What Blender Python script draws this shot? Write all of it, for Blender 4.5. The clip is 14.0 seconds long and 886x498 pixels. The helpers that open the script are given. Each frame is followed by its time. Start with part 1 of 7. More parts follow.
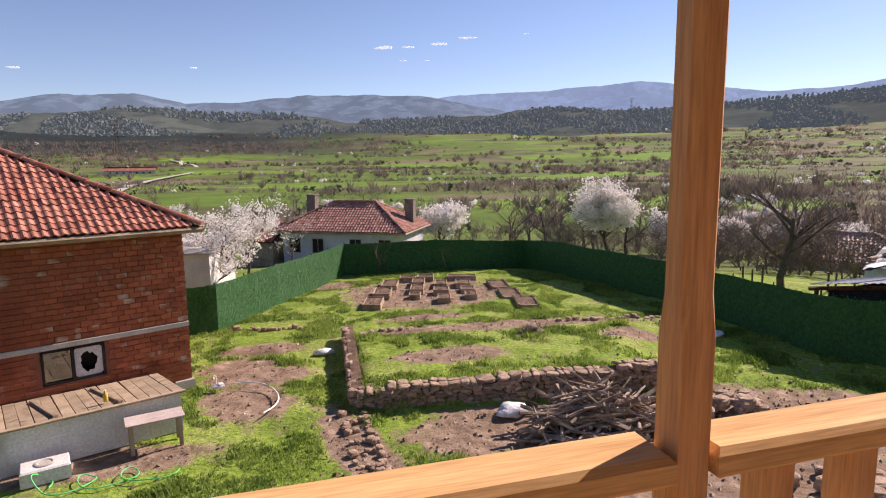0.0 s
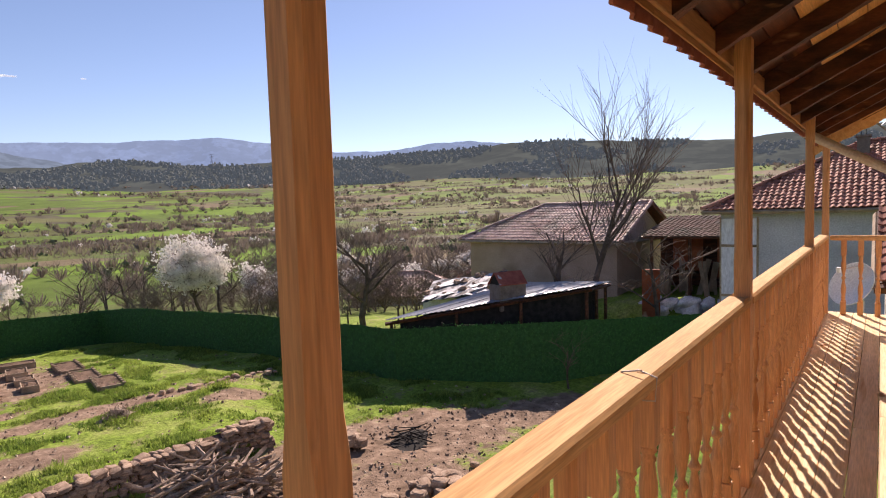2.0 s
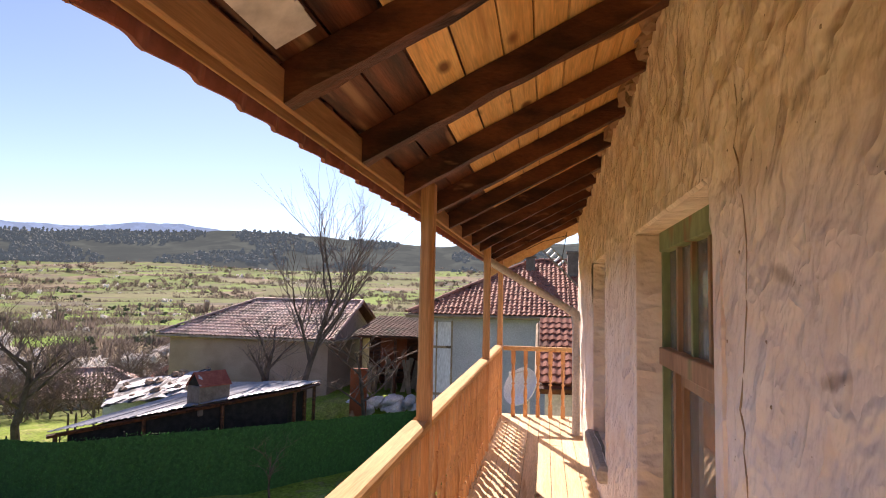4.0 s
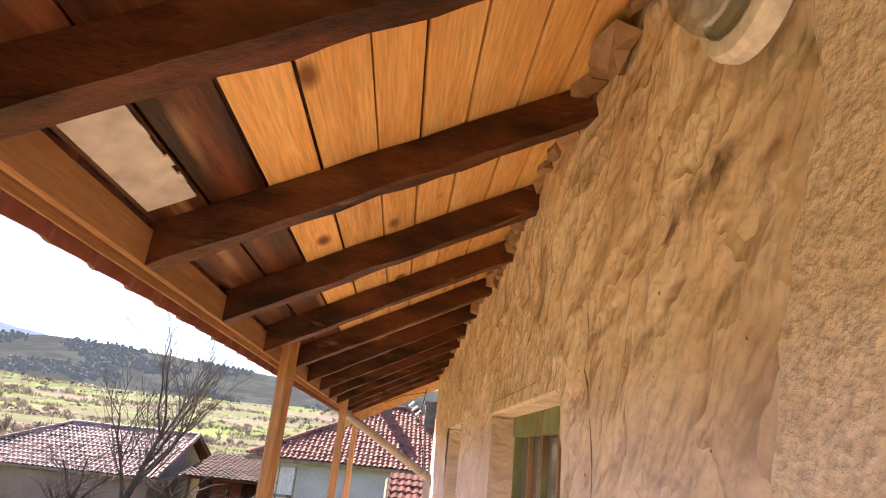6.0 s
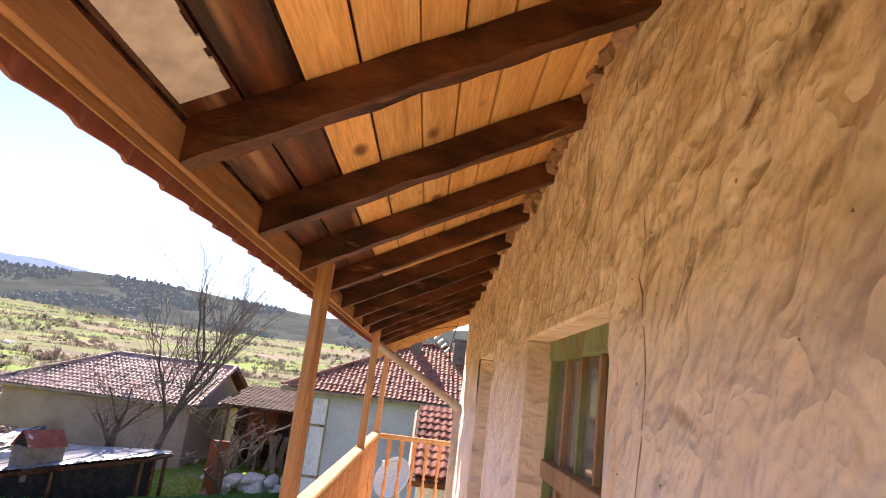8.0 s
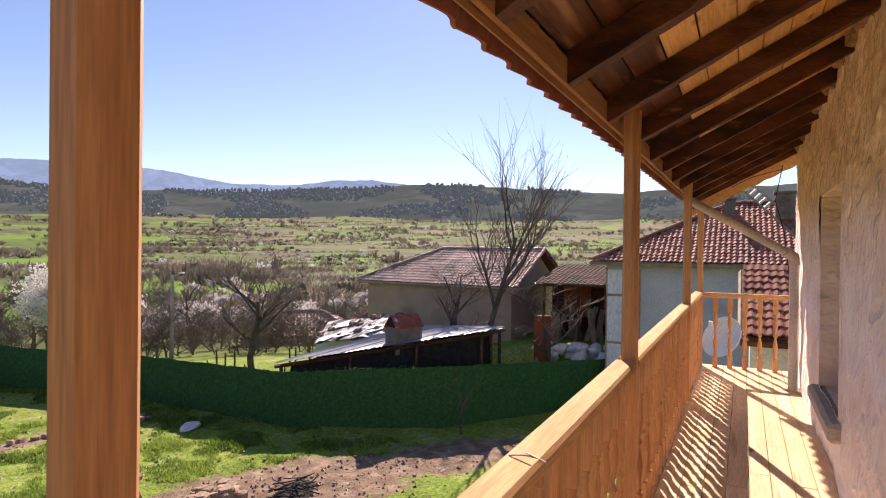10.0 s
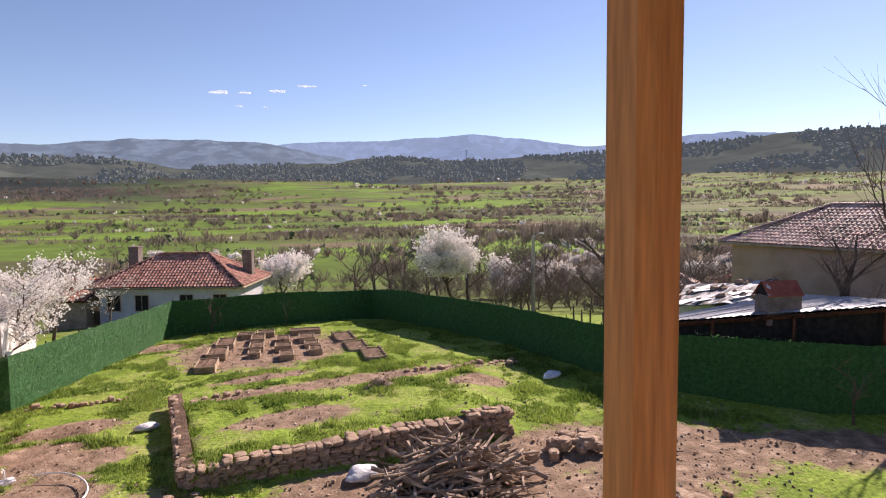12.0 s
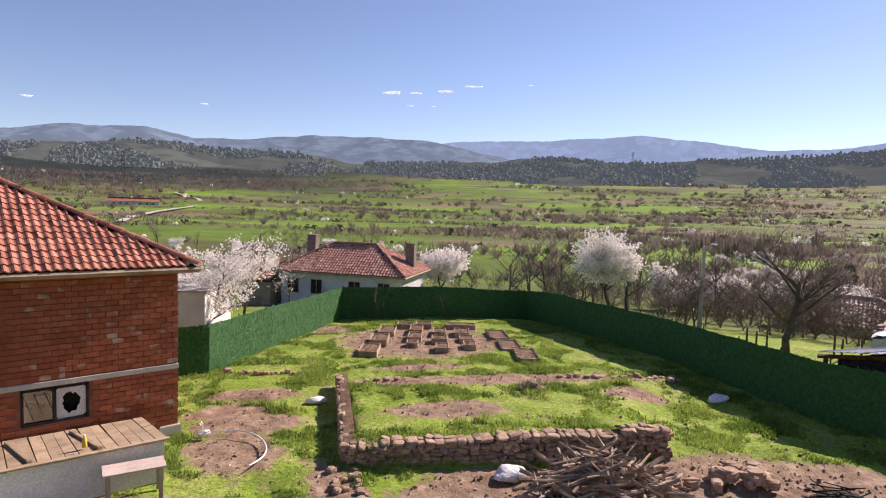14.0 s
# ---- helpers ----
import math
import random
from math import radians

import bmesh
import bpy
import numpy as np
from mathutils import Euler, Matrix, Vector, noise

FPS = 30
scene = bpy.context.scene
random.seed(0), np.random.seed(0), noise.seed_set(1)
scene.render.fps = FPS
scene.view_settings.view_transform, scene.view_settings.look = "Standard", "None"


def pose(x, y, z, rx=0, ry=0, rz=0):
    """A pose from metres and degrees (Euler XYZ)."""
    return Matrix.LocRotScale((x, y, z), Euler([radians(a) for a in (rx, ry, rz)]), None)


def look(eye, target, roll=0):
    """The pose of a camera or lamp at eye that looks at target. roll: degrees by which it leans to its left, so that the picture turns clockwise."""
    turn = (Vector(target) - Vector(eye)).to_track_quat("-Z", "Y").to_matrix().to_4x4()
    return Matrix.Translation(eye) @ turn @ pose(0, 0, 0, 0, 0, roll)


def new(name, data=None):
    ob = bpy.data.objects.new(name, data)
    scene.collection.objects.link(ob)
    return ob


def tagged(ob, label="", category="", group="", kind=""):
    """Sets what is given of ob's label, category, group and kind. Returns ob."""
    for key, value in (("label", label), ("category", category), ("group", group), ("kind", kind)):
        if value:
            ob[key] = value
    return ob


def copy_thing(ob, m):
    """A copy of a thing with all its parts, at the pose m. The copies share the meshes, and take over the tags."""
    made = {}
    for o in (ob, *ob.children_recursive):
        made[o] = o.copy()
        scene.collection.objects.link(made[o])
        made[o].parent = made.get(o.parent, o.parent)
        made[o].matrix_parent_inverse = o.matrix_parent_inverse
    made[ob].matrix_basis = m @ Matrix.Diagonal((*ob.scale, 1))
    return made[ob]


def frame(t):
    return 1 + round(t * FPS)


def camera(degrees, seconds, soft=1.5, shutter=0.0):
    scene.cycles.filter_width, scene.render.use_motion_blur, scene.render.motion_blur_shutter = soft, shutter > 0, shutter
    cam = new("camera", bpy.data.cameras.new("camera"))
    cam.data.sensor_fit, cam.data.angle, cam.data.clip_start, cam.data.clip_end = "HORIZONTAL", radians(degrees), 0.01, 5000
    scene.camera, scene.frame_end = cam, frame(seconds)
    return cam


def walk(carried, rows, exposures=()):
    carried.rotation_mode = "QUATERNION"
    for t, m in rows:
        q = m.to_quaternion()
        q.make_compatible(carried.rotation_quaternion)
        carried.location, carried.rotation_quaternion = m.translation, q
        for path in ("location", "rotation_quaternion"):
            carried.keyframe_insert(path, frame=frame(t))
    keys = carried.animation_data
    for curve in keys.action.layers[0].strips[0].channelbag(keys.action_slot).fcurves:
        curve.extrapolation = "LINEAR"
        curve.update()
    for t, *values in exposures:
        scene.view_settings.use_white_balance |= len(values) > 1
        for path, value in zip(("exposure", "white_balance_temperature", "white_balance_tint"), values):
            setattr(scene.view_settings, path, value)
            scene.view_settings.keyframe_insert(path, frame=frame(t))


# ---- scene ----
cam = camera(72.4, 14.0, 1.1)
PATH = [
    (0, (0.8249, 0.0497, 1.5439), (1.4588, 2.1945, 1.2139), -0.6),
    (0.5, (0.9435, 0.2497, 1.5605), (2.0600, 2.1911, 1.2633), -0.7),
    (1, (0.9865, 0.3288, 1.5733), (2.4408, 2.0408, 1.3258), -1.0),
    (1.5, (0.9661, 0.3153, 1.5684), (2.6487, 1.8114, 1.3684), -1.6),
    (2, (0.9774, 0.2904, 1.5843), (2.8024, 1.6148, 1.4249), -1.8),
    (2.5, (0.9854, 0.2814, 1.5944), (2.9177, 1.4464, 1.4780), -1.8),
    (3, (0.9899, 0.2723, 1.6035), (3.0329, 1.2362, 1.5481), -1.4),
    (3.5, (1.0204, 0.2407, 1.6351), (3.1719, 0.9334, 1.6747), -0.2),
    (4, (1.0848, 0.2102, 1.7402), (3.3052, 0.5876, 1.9244), 1.2),
    (4.2, (1.1029, 0.2090, 1.7651), (3.3335, 0.4712, 2.0159), 1.6),
    (6.3, (1.0622, 0.2215, 1.8961), (3.2002, 0.1367, 2.6216), 6.4),
    (6.5, (1.0701, 0.2294, 1.8860), (3.2126, 0.1412, 2.6001), 6.6),
    (7, (1.1130, 0.2192, 1.8543), (3.2759, 0.1266, 2.4996), 7.0),
    (7.2, (1.1311, 0.2170, 1.8464), (3.3064, 0.1175, 2.4532), 7.0),
    (9.5, (1.2181, 0.3322, 1.6995), (3.4024, 0.9074, 1.7899), 2.2),
    (10, (1.1353, 0.3374, 1.6609), (3.1591, 1.3433, 1.6466), 0.7),
    (10.5, (1.0758, 0.3797, 1.6509), (2.8499, 1.7752, 1.5594), -0.0),
    (11, (1.0554, 0.4260, 1.6464), (2.5798, 2.0905, 1.5210), -0.7),
    (11.5, (1.0170, 0.4475, 1.6442), (2.3391, 2.2747, 1.5006), -0.8),
    (12, (0.9910, 0.4497, 1.6442), (2.1594, 2.3775, 1.4826), -0.6),
    (12.5, (0.9729, 0.4362, 1.6408), (2.0046, 2.4385, 1.4645), 0.1),
    (13, (0.9379, 0.4407, 1.6464), (1.8329, 2.5075, 1.4633), 0.6),
    (13.5, (0.8769, 0.4701, 1.6667), (1.6328, 2.5922, 1.4882), 1.3),
    (14, (0.8362, 0.4746, 1.6939), (1.4769, 2.6352, 1.5255), 1.9),
]
walk(cam, [(t, look(eye, target, roll)) for t, eye, target, roll in PATH],
     [(0, 0.74, 6650, 27), (1.0, 0.76, 6800, 27), (3.0, 0.86, 6850, 27), (4.2, 1.25, 6850, 28), (6.3, 1.95, 6800, 29), (7.2, 1.9, 6800, 29), (9.5, 1.22, 6850, 28), (10.5, 0.84, 6750, 27), (14, 0.82, 6700, 27)])

# ---- light ----
SUN_AZ, SUN_EL = 68.0, 34.5
world = bpy.data.worlds.new("sky")
scene.world = world
world.use_nodes = True
wn = world.node_tree
sky = wn.nodes.new("ShaderNodeTexSky")
sky.sky_type = "NISHITA"
sky.sun_disc = False
sky.sun_elevation, sky.sun_rotation = radians(SUN_EL), radians(SUN_AZ)
sky.altitude, sky.air_density, sky.dust_density, sky.ozone_density = 900, 0.9, 0.15, 2.2
wn.links.new(sky.outputs[0], wn.nodes["Background"].inputs[0])
wn.nodes["Background"].inputs[1].default_value = 0.078
sun = new("sun", bpy.data.lights.new("sun", "SUN"))
sun.data.energy, sun.data.angle, sun.data.color = 5.0, radians(0.55), (1.0, 0.90, 0.76)
to_sun = Vector((math.sin(radians(SUN_AZ)) * math.cos(radians(SUN_EL)), math.cos(radians(SUN_AZ)) * math.cos(radians(SUN_EL)), math.sin(radians(SUN_EL))))
sun.rotation_euler = to_sun.to_track_quat("Z", "Y").to_euler()


# ---- materials ----
def mat(name, c1, c2, scale=4.0, rough=0.85, bump=0.3, fine=40.0, stretch=(1, 1, 1), metal=0.0, rand=0.0, dist=0.02, spots=None, sharp=(0.35, 0.65), spec=0.3, knots=None, island=False):
    """Two-tone surface with broad variation, fine grain, relief and optional third-tone spots."""
    m = bpy.data.materials.new(name)
    m.use_nodes = True
    t = m.node_tree
    N, L = t.nodes, t.links
    b = N["Principled BSDF"]
    tc = N.new("ShaderNodeTexCoord")
    mp = N.new("ShaderNodeMapping")
    mp.inputs["Scale"].default_value = stretch
    L.new(tc.outputs["Object"], mp.inputs[0])
    if rand:
        oi = N.new("ShaderNodeNewGeometry" if island else "ShaderNodeObjectInfo")
        chance = oi.outputs["Random Per Island" if island else "Random"]
        mul = N.new("ShaderNodeVectorMath")
        mul.operation = "SCALE"
        comb = N.new("ShaderNodeCombineXYZ")
        for k in range(3):
            L.new(chance, comb.inputs[k])
        L.new(comb.outputs[0], mul.inputs[0])
        mul.inputs["Scale"].default_value = 37.0
        L.new(mul.outputs[0], mp.inputs["Location"])
    n1 = N.new("ShaderNodeTexNoise")
    n1.inputs["Scale"].default_value, n1.inputs["Detail"].default_value, n1.inputs["Roughness"].default_value = scale, 5, 0.6
    L.new(mp.outputs[0], n1.inputs["Vector"])
    r1 = N.new("ShaderNodeValToRGB")
    r1.color_ramp.elements[0].position, r1.color_ramp.elements[1].position = sharp
    r1.color_ramp.elements[0].color, r1.color_ramp.elements[1].color = (*c1, 1), (*c2, 1)
    L.new(n1.outputs[0], r1.inputs[0])
    n2 = N.new("ShaderNodeTexNoise")
    n2.inputs["Scale"].default_value, n2.inputs["Detail"].default_value = fine, 4
    L.new(mp.outputs[0], n2.inputs["Vector"])
    hs = N.new("ShaderNodeHueSaturation")
    mr = N.new("ShaderNodeMapRange")
    mr.inputs["From Min"].default_value, mr.inputs["From Max"].default_value = 0.25, 0.75
    mr.inputs["To Min"].default_value, mr.inputs["To Max"].default_value = 0.78, 1.22
    L.new(n2.outputs[0], mr.inputs[0])
    L.new(r1.outputs[0], hs.inputs["Color"])
    val = mr.outputs[0]
    if rand:
        ad = N.new("ShaderNodeMath")
        ad.operation = "MULTIPLY_ADD"
        L.new(chance, ad.inputs[0])
        ad.inputs[1].default_value = rand
        ad.inputs[2].default_value = 1 - rand / 2
        m2 = N.new("ShaderNodeMath")
        m2.operation = "MULTIPLY"
        L.new(ad.outputs[0], m2.inputs[0])
        L.new(val, m2.inputs[1])
        val = m2.outputs[0]
    L.new(val, hs.inputs["Value"])
    col = hs.outputs[0]
    if spots:
        c3, sc, lo, hi = spots
        n3 = N.new("ShaderNodeTexNoise")
        n3.inputs["Scale"].default_value, n3.inputs["Detail"].default_value = sc, 3
        L.new(mp.outputs[0], n3.inputs["Vector"])
        r3 = N.new("ShaderNodeMapRange")
        r3.inputs["From Min"].default_value, r3.inputs["From Max"].default_value = lo, hi
        L.new(n3.outputs[0], r3.inputs[0])
        mx = N.new("ShaderNodeMix")
        mx.data_type = "RGBA"
        L.new(r3.outputs[0], mx.inputs["Factor"])
        L.new(col, mx.inputs["A"])
        mx.inputs["B"].default_value = (*c3, 1)
        col = mx.outputs["Result"]
    if knots:
        kv, kc, kr0 = knots
        km = N.new("ShaderNodeMapping")
        km.inputs["Scale"].default_value = kv
        L.new(tc.outputs["Object"], km.inputs[0])
        vo = N.new("ShaderNodeTexVoronoi")
        vo.inputs["Scale"].default_value = 1.0
        L.new(km.outputs[0], vo.inputs["Vector"])
        kr = N.new("ShaderNodeMapRange")
        kr.inputs["From Min"].default_value, kr.inputs["From Max"].default_value = kr0, kr0 * 0.55
        L.new(vo.outputs["Distance"], kr.inputs[0])
        kx = N.new("ShaderNodeMix")
        kx.data_type = "RGBA"
        L.new(kr.outputs[0], kx.inputs["Factor"])
        L.new(col, kx.inputs["A"])
        kx.inputs["B"].default_value = (*kc, 1)
        col = kx.outputs["Result"]
    L.new(col, b.inputs["Base Color"])
    b.inputs["Roughness"].default_value, b.inputs["Metallic"].default_value = rough, metal
    b.inputs["Specular IOR Level"].default_value = spec
    if bump:
        bp = N.new("ShaderNodeBump")
        bp.inputs["Strength"].default_value, bp.inputs["Distance"].default_value = bump, dist
        L.new(n2.outputs[0], bp.inputs["Height"])
        L.new(bp.outputs[0], b.inputs["Normal"])
    return m


def glass(name, tint=(0.80, 0.84, 0.83)):
    """Thin pane: see-through with a mirror gloss that grows at grazing angles."""
    m = bpy.data.materials.new(name)
    m.use_nodes = True
    t = m.node_tree
    t.nodes.remove(t.nodes["Principled BSDF"])
    tr, gl, mx, fr = (t.nodes.new(k) for k in ("ShaderNodeBsdfTransparent", "ShaderNodeBsdfGlossy", "ShaderNodeMixShader", "ShaderNodeFresnel"))
    tr.inputs[0].default_value = (*tint, 1)
    gl.inputs["Roughness"].default_value = 0.03
    fr.inputs["IOR"].default_value = 2.5
    t.links.new(fr.outputs[0], mx.inputs[0])
    t.links.new(tr.outputs[0], mx.inputs[1])
    t.links.new(gl.outputs[0], mx.inputs[2])
    t.links.new(mx.outputs[0], t.nodes["Material Output"].inputs[0])
    return m


def dusty(m, amount=0.28):
    """A film of dust over the glass."""
    t = m.node_tree
    out = t.nodes["Material Output"]
    df, mx, n, tc = (t.nodes.new(k) for k in ("ShaderNodeBsdfDiffuse", "ShaderNodeMixShader", "ShaderNodeTexNoise", "ShaderNodeTexCoord"))
    df.inputs[0].default_value = (0.50, 0.49, 0.44, 1)
    n.inputs["Scale"].default_value = 6
    t.links.new(tc.outputs["Object"], n.inputs["Vector"])
    mr = t.nodes.new("ShaderNodeMapRange")
    mr.inputs["To Min"].default_value, mr.inputs["To Max"].default_value = amount * 0.5, amount * 1.5
    t.links.new(n.outputs[0], mr.inputs[0])
    t.links.new(mr.outputs[0], mx.inputs[0])
    t.links.new(out.inputs[0].links[0].from_socket, mx.inputs[1])
    t.links.new(df.outputs[0], mx.inputs[2])
    t.links.new(mx.outputs[0], out.inputs[0])
    return m


def leafy(m, amount=0.5):
    """Lets light through thin petals and blades."""
    t = m.node_tree
    b = t.nodes["Principled BSDF"]
    tl, mx = t.nodes.new("ShaderNodeBsdfTranslucent"), t.nodes.new("ShaderNodeMixShader")
    t.links.new(b.inputs["Base Color"].links[0].from_socket, tl.inputs[0])
    mx.inputs[0].default_value = amount
    t.links.new(b.outputs[0], mx.inputs[1])
    t.links.new(tl.outputs[0], mx.inputs[2])
    t.links.new(mx.outputs[0], t.nodes["Material Output"].inputs[0])
    return m


PINE = mat("new_pine", (0.55, 0.31, 0.13), (0.69, 0.44, 0.21), 3.0, 0.75, 0.12, 30, (0.35, 6, 6), rand=0.14, spec=0.08, dist=0.004, spots=((0.30, 0.10, 0.03), 1.6, 0.68, 0.76))
PINE_UP = mat("new_pine_upright", (0.54, 0.275, 0.12), (0.66, 0.375, 0.18), 3.0, 0.6, 0.12, 30, (6, 6, 0.35), rand=0.12, dist=0.004, spots=((0.36, 0.15, 0.05), 1.7, 0.64, 0.74), knots=((5.5, 5.5, 2.6), (0.25, 0.09, 0.03), 0.13))
DECKWOOD = mat("deck_pine", (0.68, 0.48, 0.26), (0.80, 0.62, 0.39), 2.5, 0.7, 0.15, 25, (0.3, 5, 5), rand=0.18, spec=0.12, dist=0.004, spots=((0.50, 0.27, 0.11), 2.2, 0.64, 0.74), knots=((1.7, 3.6, 3.6), (0.36, 0.17, 0.07), 0.13))
SOFFIT = mat("soffit_boards", (0.78, 0.43, 0.14), (0.90, 0.59, 0.24), 2.6, 0.6, 0.15, 28, (0.3, 5, 5), rand=0.30, dist=0.004, spots=((0.50, 0.22, 0.07), 2.4, 0.60, 0.76), knots=((2.6, 5.2, 5.2), (0.26, 0.11, 0.04), 0.20), island=True)
OLDSOFFIT = mat("old_soffit_wood", (0.03, 0.012, 0.007), (0.20, 0.07, 0.03), 2.2, 0.5, 0.4, 30, (0.5, 5, 5), rand=0.5, dist=0.006, spots=((0.36, 0.20, 0.10), 2.0, 0.60, 0.72), island=True)
EAVEWOOD = mat("eaves_pine", (0.36, 0.185, 0.075), (0.49, 0.27, 0.12), 3.0, 0.7, 0.15, 30, (0.35, 6, 6), rand=0.15, dist=0.004, spots=((0.24, 0.10, 0.04), 1.8, 0.62, 0.74))
OLDWOOD = mat("old_dark_wood", (0.028, 0.010, 0.006), (0.15, 0.052, 0.024), 2.6, 0.5, 0.5, 34, (5, 1, 3), rand=0.35, dist=0.008, spots=((0.30, 0.15, 0.08), 3.5, 0.66, 0.76))
PLASTER = mat("earth_plaster", (0.74, 0.58, 0.42), (0.91, 0.79, 0.63), 3.0, 0.95, 0.8, 7, (1.15, 1, 0.9), dist=0.05, sharp=(0.34, 0.62), spots=((0.48, 0.35, 0.23), 1.5, 0.66, 0.78))


def limewashed(m, level, soft, c1, c2):
    """Ragged pale limewash on the lower part of an earth wall."""
    t = m.node_tree
    N, L = t.nodes, t.links
    b = N["Principled BSDF"]
    base = b.inputs["Base Color"].links[0].from_socket
    tc, sx = N.new("ShaderNodeTexCoord"), N.new("ShaderNodeSeparateXYZ")
    L.new(tc.outputs["Object"], sx.inputs[0])
    n = N.new("ShaderNodeTexNoise")
    n.inputs["Scale"].default_value, n.inputs["Detail"].default_value = 1.4, 6
    L.new(tc.outputs["Object"], n.inputs["Vector"])
    ad = N.new("ShaderNodeMath")
    ad.operation = "MULTIPLY_ADD"
    L.new(n.outputs[0], ad.inputs[0])
    ad.inputs[1].default_value = 1.5
    L.new(sx.outputs[2], ad.inputs[2])
    mr = N.new("ShaderNodeMapRange")
    mr.inputs["From Min"].default_value, mr.inputs["From Max"].default_value = level + 0.75 - soft, level + 0.75 + soft
    L.new(ad.outputs[0], mr.inputs[0])
    r = N.new("ShaderNodeValToRGB")
    r.color_ramp.elements[0].color, r.color_ramp.elements[1].color = (*c1, 1), (*c2, 1)
    r.color_ramp.elements[0].position, r.color_ramp.elements[1].position = 0.35, 0.65
    n2 = N.new("ShaderNodeTexNoise")
    n2.inputs["Scale"].default_value, n2.inputs["Detail"].default_value = 3.2, 7
    L.new(tc.outputs["Object"], n2.inputs["Vector"])
    L.new(n2.outputs[0], r.inputs[0])
    mx = N.new("ShaderNodeMix")
    mx.data_type = "RGBA"
    L.new(mr.outputs[0], mx.inputs["Factor"])
    L.new(r.outputs[0], mx.inputs["A"])
    L.new(base, mx.inputs["B"])
    L.new(mx.outputs["Result"], b.inputs["Base Color"])
    return m


limewashed(PLASTER, 2.05, 0.4, (0.82, 0.71, 0.64), (0.93, 0.86, 0.81))


def trowelled(m):
    """Slanting trowel strokes and daubs pressed into soft plaster, with darker lips."""
    t = m.node_tree
    N, L = t.nodes, t.links
    b = N["Principled BSDF"]
    tc, mp, n, n2 = (N.new(k) for k in ("ShaderNodeTexCoord", "ShaderNodeMapping", "ShaderNodeTexNoise", "ShaderNodeTexNoise"))
    tilt = N.new("ShaderNodeMapping")
    tilt.inputs["Rotation"].default_value = (0, 0.55, 0)
    L.new(tc.outputs["Object"], tilt.inputs[0])
    mp.inputs["Scale"].default_value = (2.6, 1.0, 1.9)
    L.new(tilt.outputs[0], mp.inputs[0])
    L.new(mp.outputs[0], n.inputs["Vector"])
    n.inputs["Scale"].default_value, n.inputs["Detail"].default_value, n.inputs["Distortion"].default_value = 2.1, 3, 0.15
    r = N.new("ShaderNodeValToRGB")
    r.color_ramp.elements[0].position, r.color_ramp.elements[1].position = 0.36, 0.52
    k = r.color_ramp.elements.new(0.66)
    k.color = (0.45, 0.45, 0.45, 1)
    L.new(n.outputs[0], r.inputs[0])
    old = b.inputs["Normal"].links[0].from_socket
    bp = N.new("ShaderNodeBump")
    bp.inputs["Strength"].default_value, bp.inputs["Distance"].default_value = 0.8, 0.03
    L.new(r.outputs[0], bp.inputs["Height"])
    L.new(old, bp.inputs["Normal"])
    L.new(bp.outputs[0], b.inputs["Normal"])
    L.new(mp.outputs[0], n2.inputs["Vector"])
    n2.inputs["Scale"].default_value, n2.inputs["Detail"].default_value = 4.5, 3
    mr = N.new("ShaderNodeMapRange")
    mr.inputs["From Min"].default_value, mr.inputs["From Max"].default_value, mr.inputs["To Max"].default_value = 0.68, 0.78, 0.22
    L.new(n2.outputs[0], mr.inputs[0])
    mx = N.new("ShaderNodeMix")
    mx.data_type = "RGBA"
    L.new(mr.outputs[0], mx.inputs["Factor"])
    L.new(b.inputs["Base Color"].links[0].from_socket, mx.inputs["A"])
    mx.inputs["B"].default_value = (0.34, 0.23, 0.14, 1)
    L.new(mx.outputs["Result"], b.inputs["Base Color"])


trowelled(PLASTER)


def stained(m, spots):
    """Ragged brown stains on the wall: centre x and z, half length, half height, tilt, strength."""
    t = m.node_tree
    N, L = t.nodes, t.links
    b = N["Principled BSDF"]
    tc, n = N.new("ShaderNodeTexCoord"), N.new("ShaderNodeTexNoise")
    n.inputs["Scale"].default_value, n.inputs["Detail"].default_value = 16, 6
    L.new(tc.outputs["Object"], n.inputs["Vector"])
    for cx, cz, rx, rz, tilt, amount in spots:
        mp, ln, ad, mr, mx = (N.new(k) for k in ("ShaderNodeMapping", "ShaderNodeVectorMath", "ShaderNodeMath", "ShaderNodeMapRange", "ShaderNodeMix"))
        mp.vector_type = "TEXTURE"
        mp.inputs["Location"].default_value = (cx, -0.28, cz)
        mp.inputs["Rotation"].default_value = (0, radians(tilt), 0)
        mp.inputs["Scale"].default_value = (rx, 0.5, rz)
        L.new(tc.outputs["Object"], mp.inputs[0])
        ln.operation = "LENGTH"
        L.new(mp.outputs[0], ln.inputs[0])
        ad.operation = "MULTIPLY_ADD"
        L.new(n.outputs[0], ad.inputs[0])
        ad.inputs[1].default_value = 2.4
        L.new(ln.outputs["Value"], ad.inputs[2])
        mr.inputs["From Min"].default_value, mr.inputs["From Max"].default_value = 2.35, 1.55
        mr.inputs["To Max"].default_value = amount
        L.new(ad.outputs[0], mr.inputs[0])
        mx.data_type = "RGBA"
        L.new(mr.outputs[0], mx.inputs["Factor"])
        L.new(b.inputs["Base Color"].links[0].from_socket, mx.inputs["A"])
        mx.inputs["B"].default_value = (0.24, 0.155, 0.09, 1)
        L.new(mx.outputs["Result"], b.inputs["Base Color"])


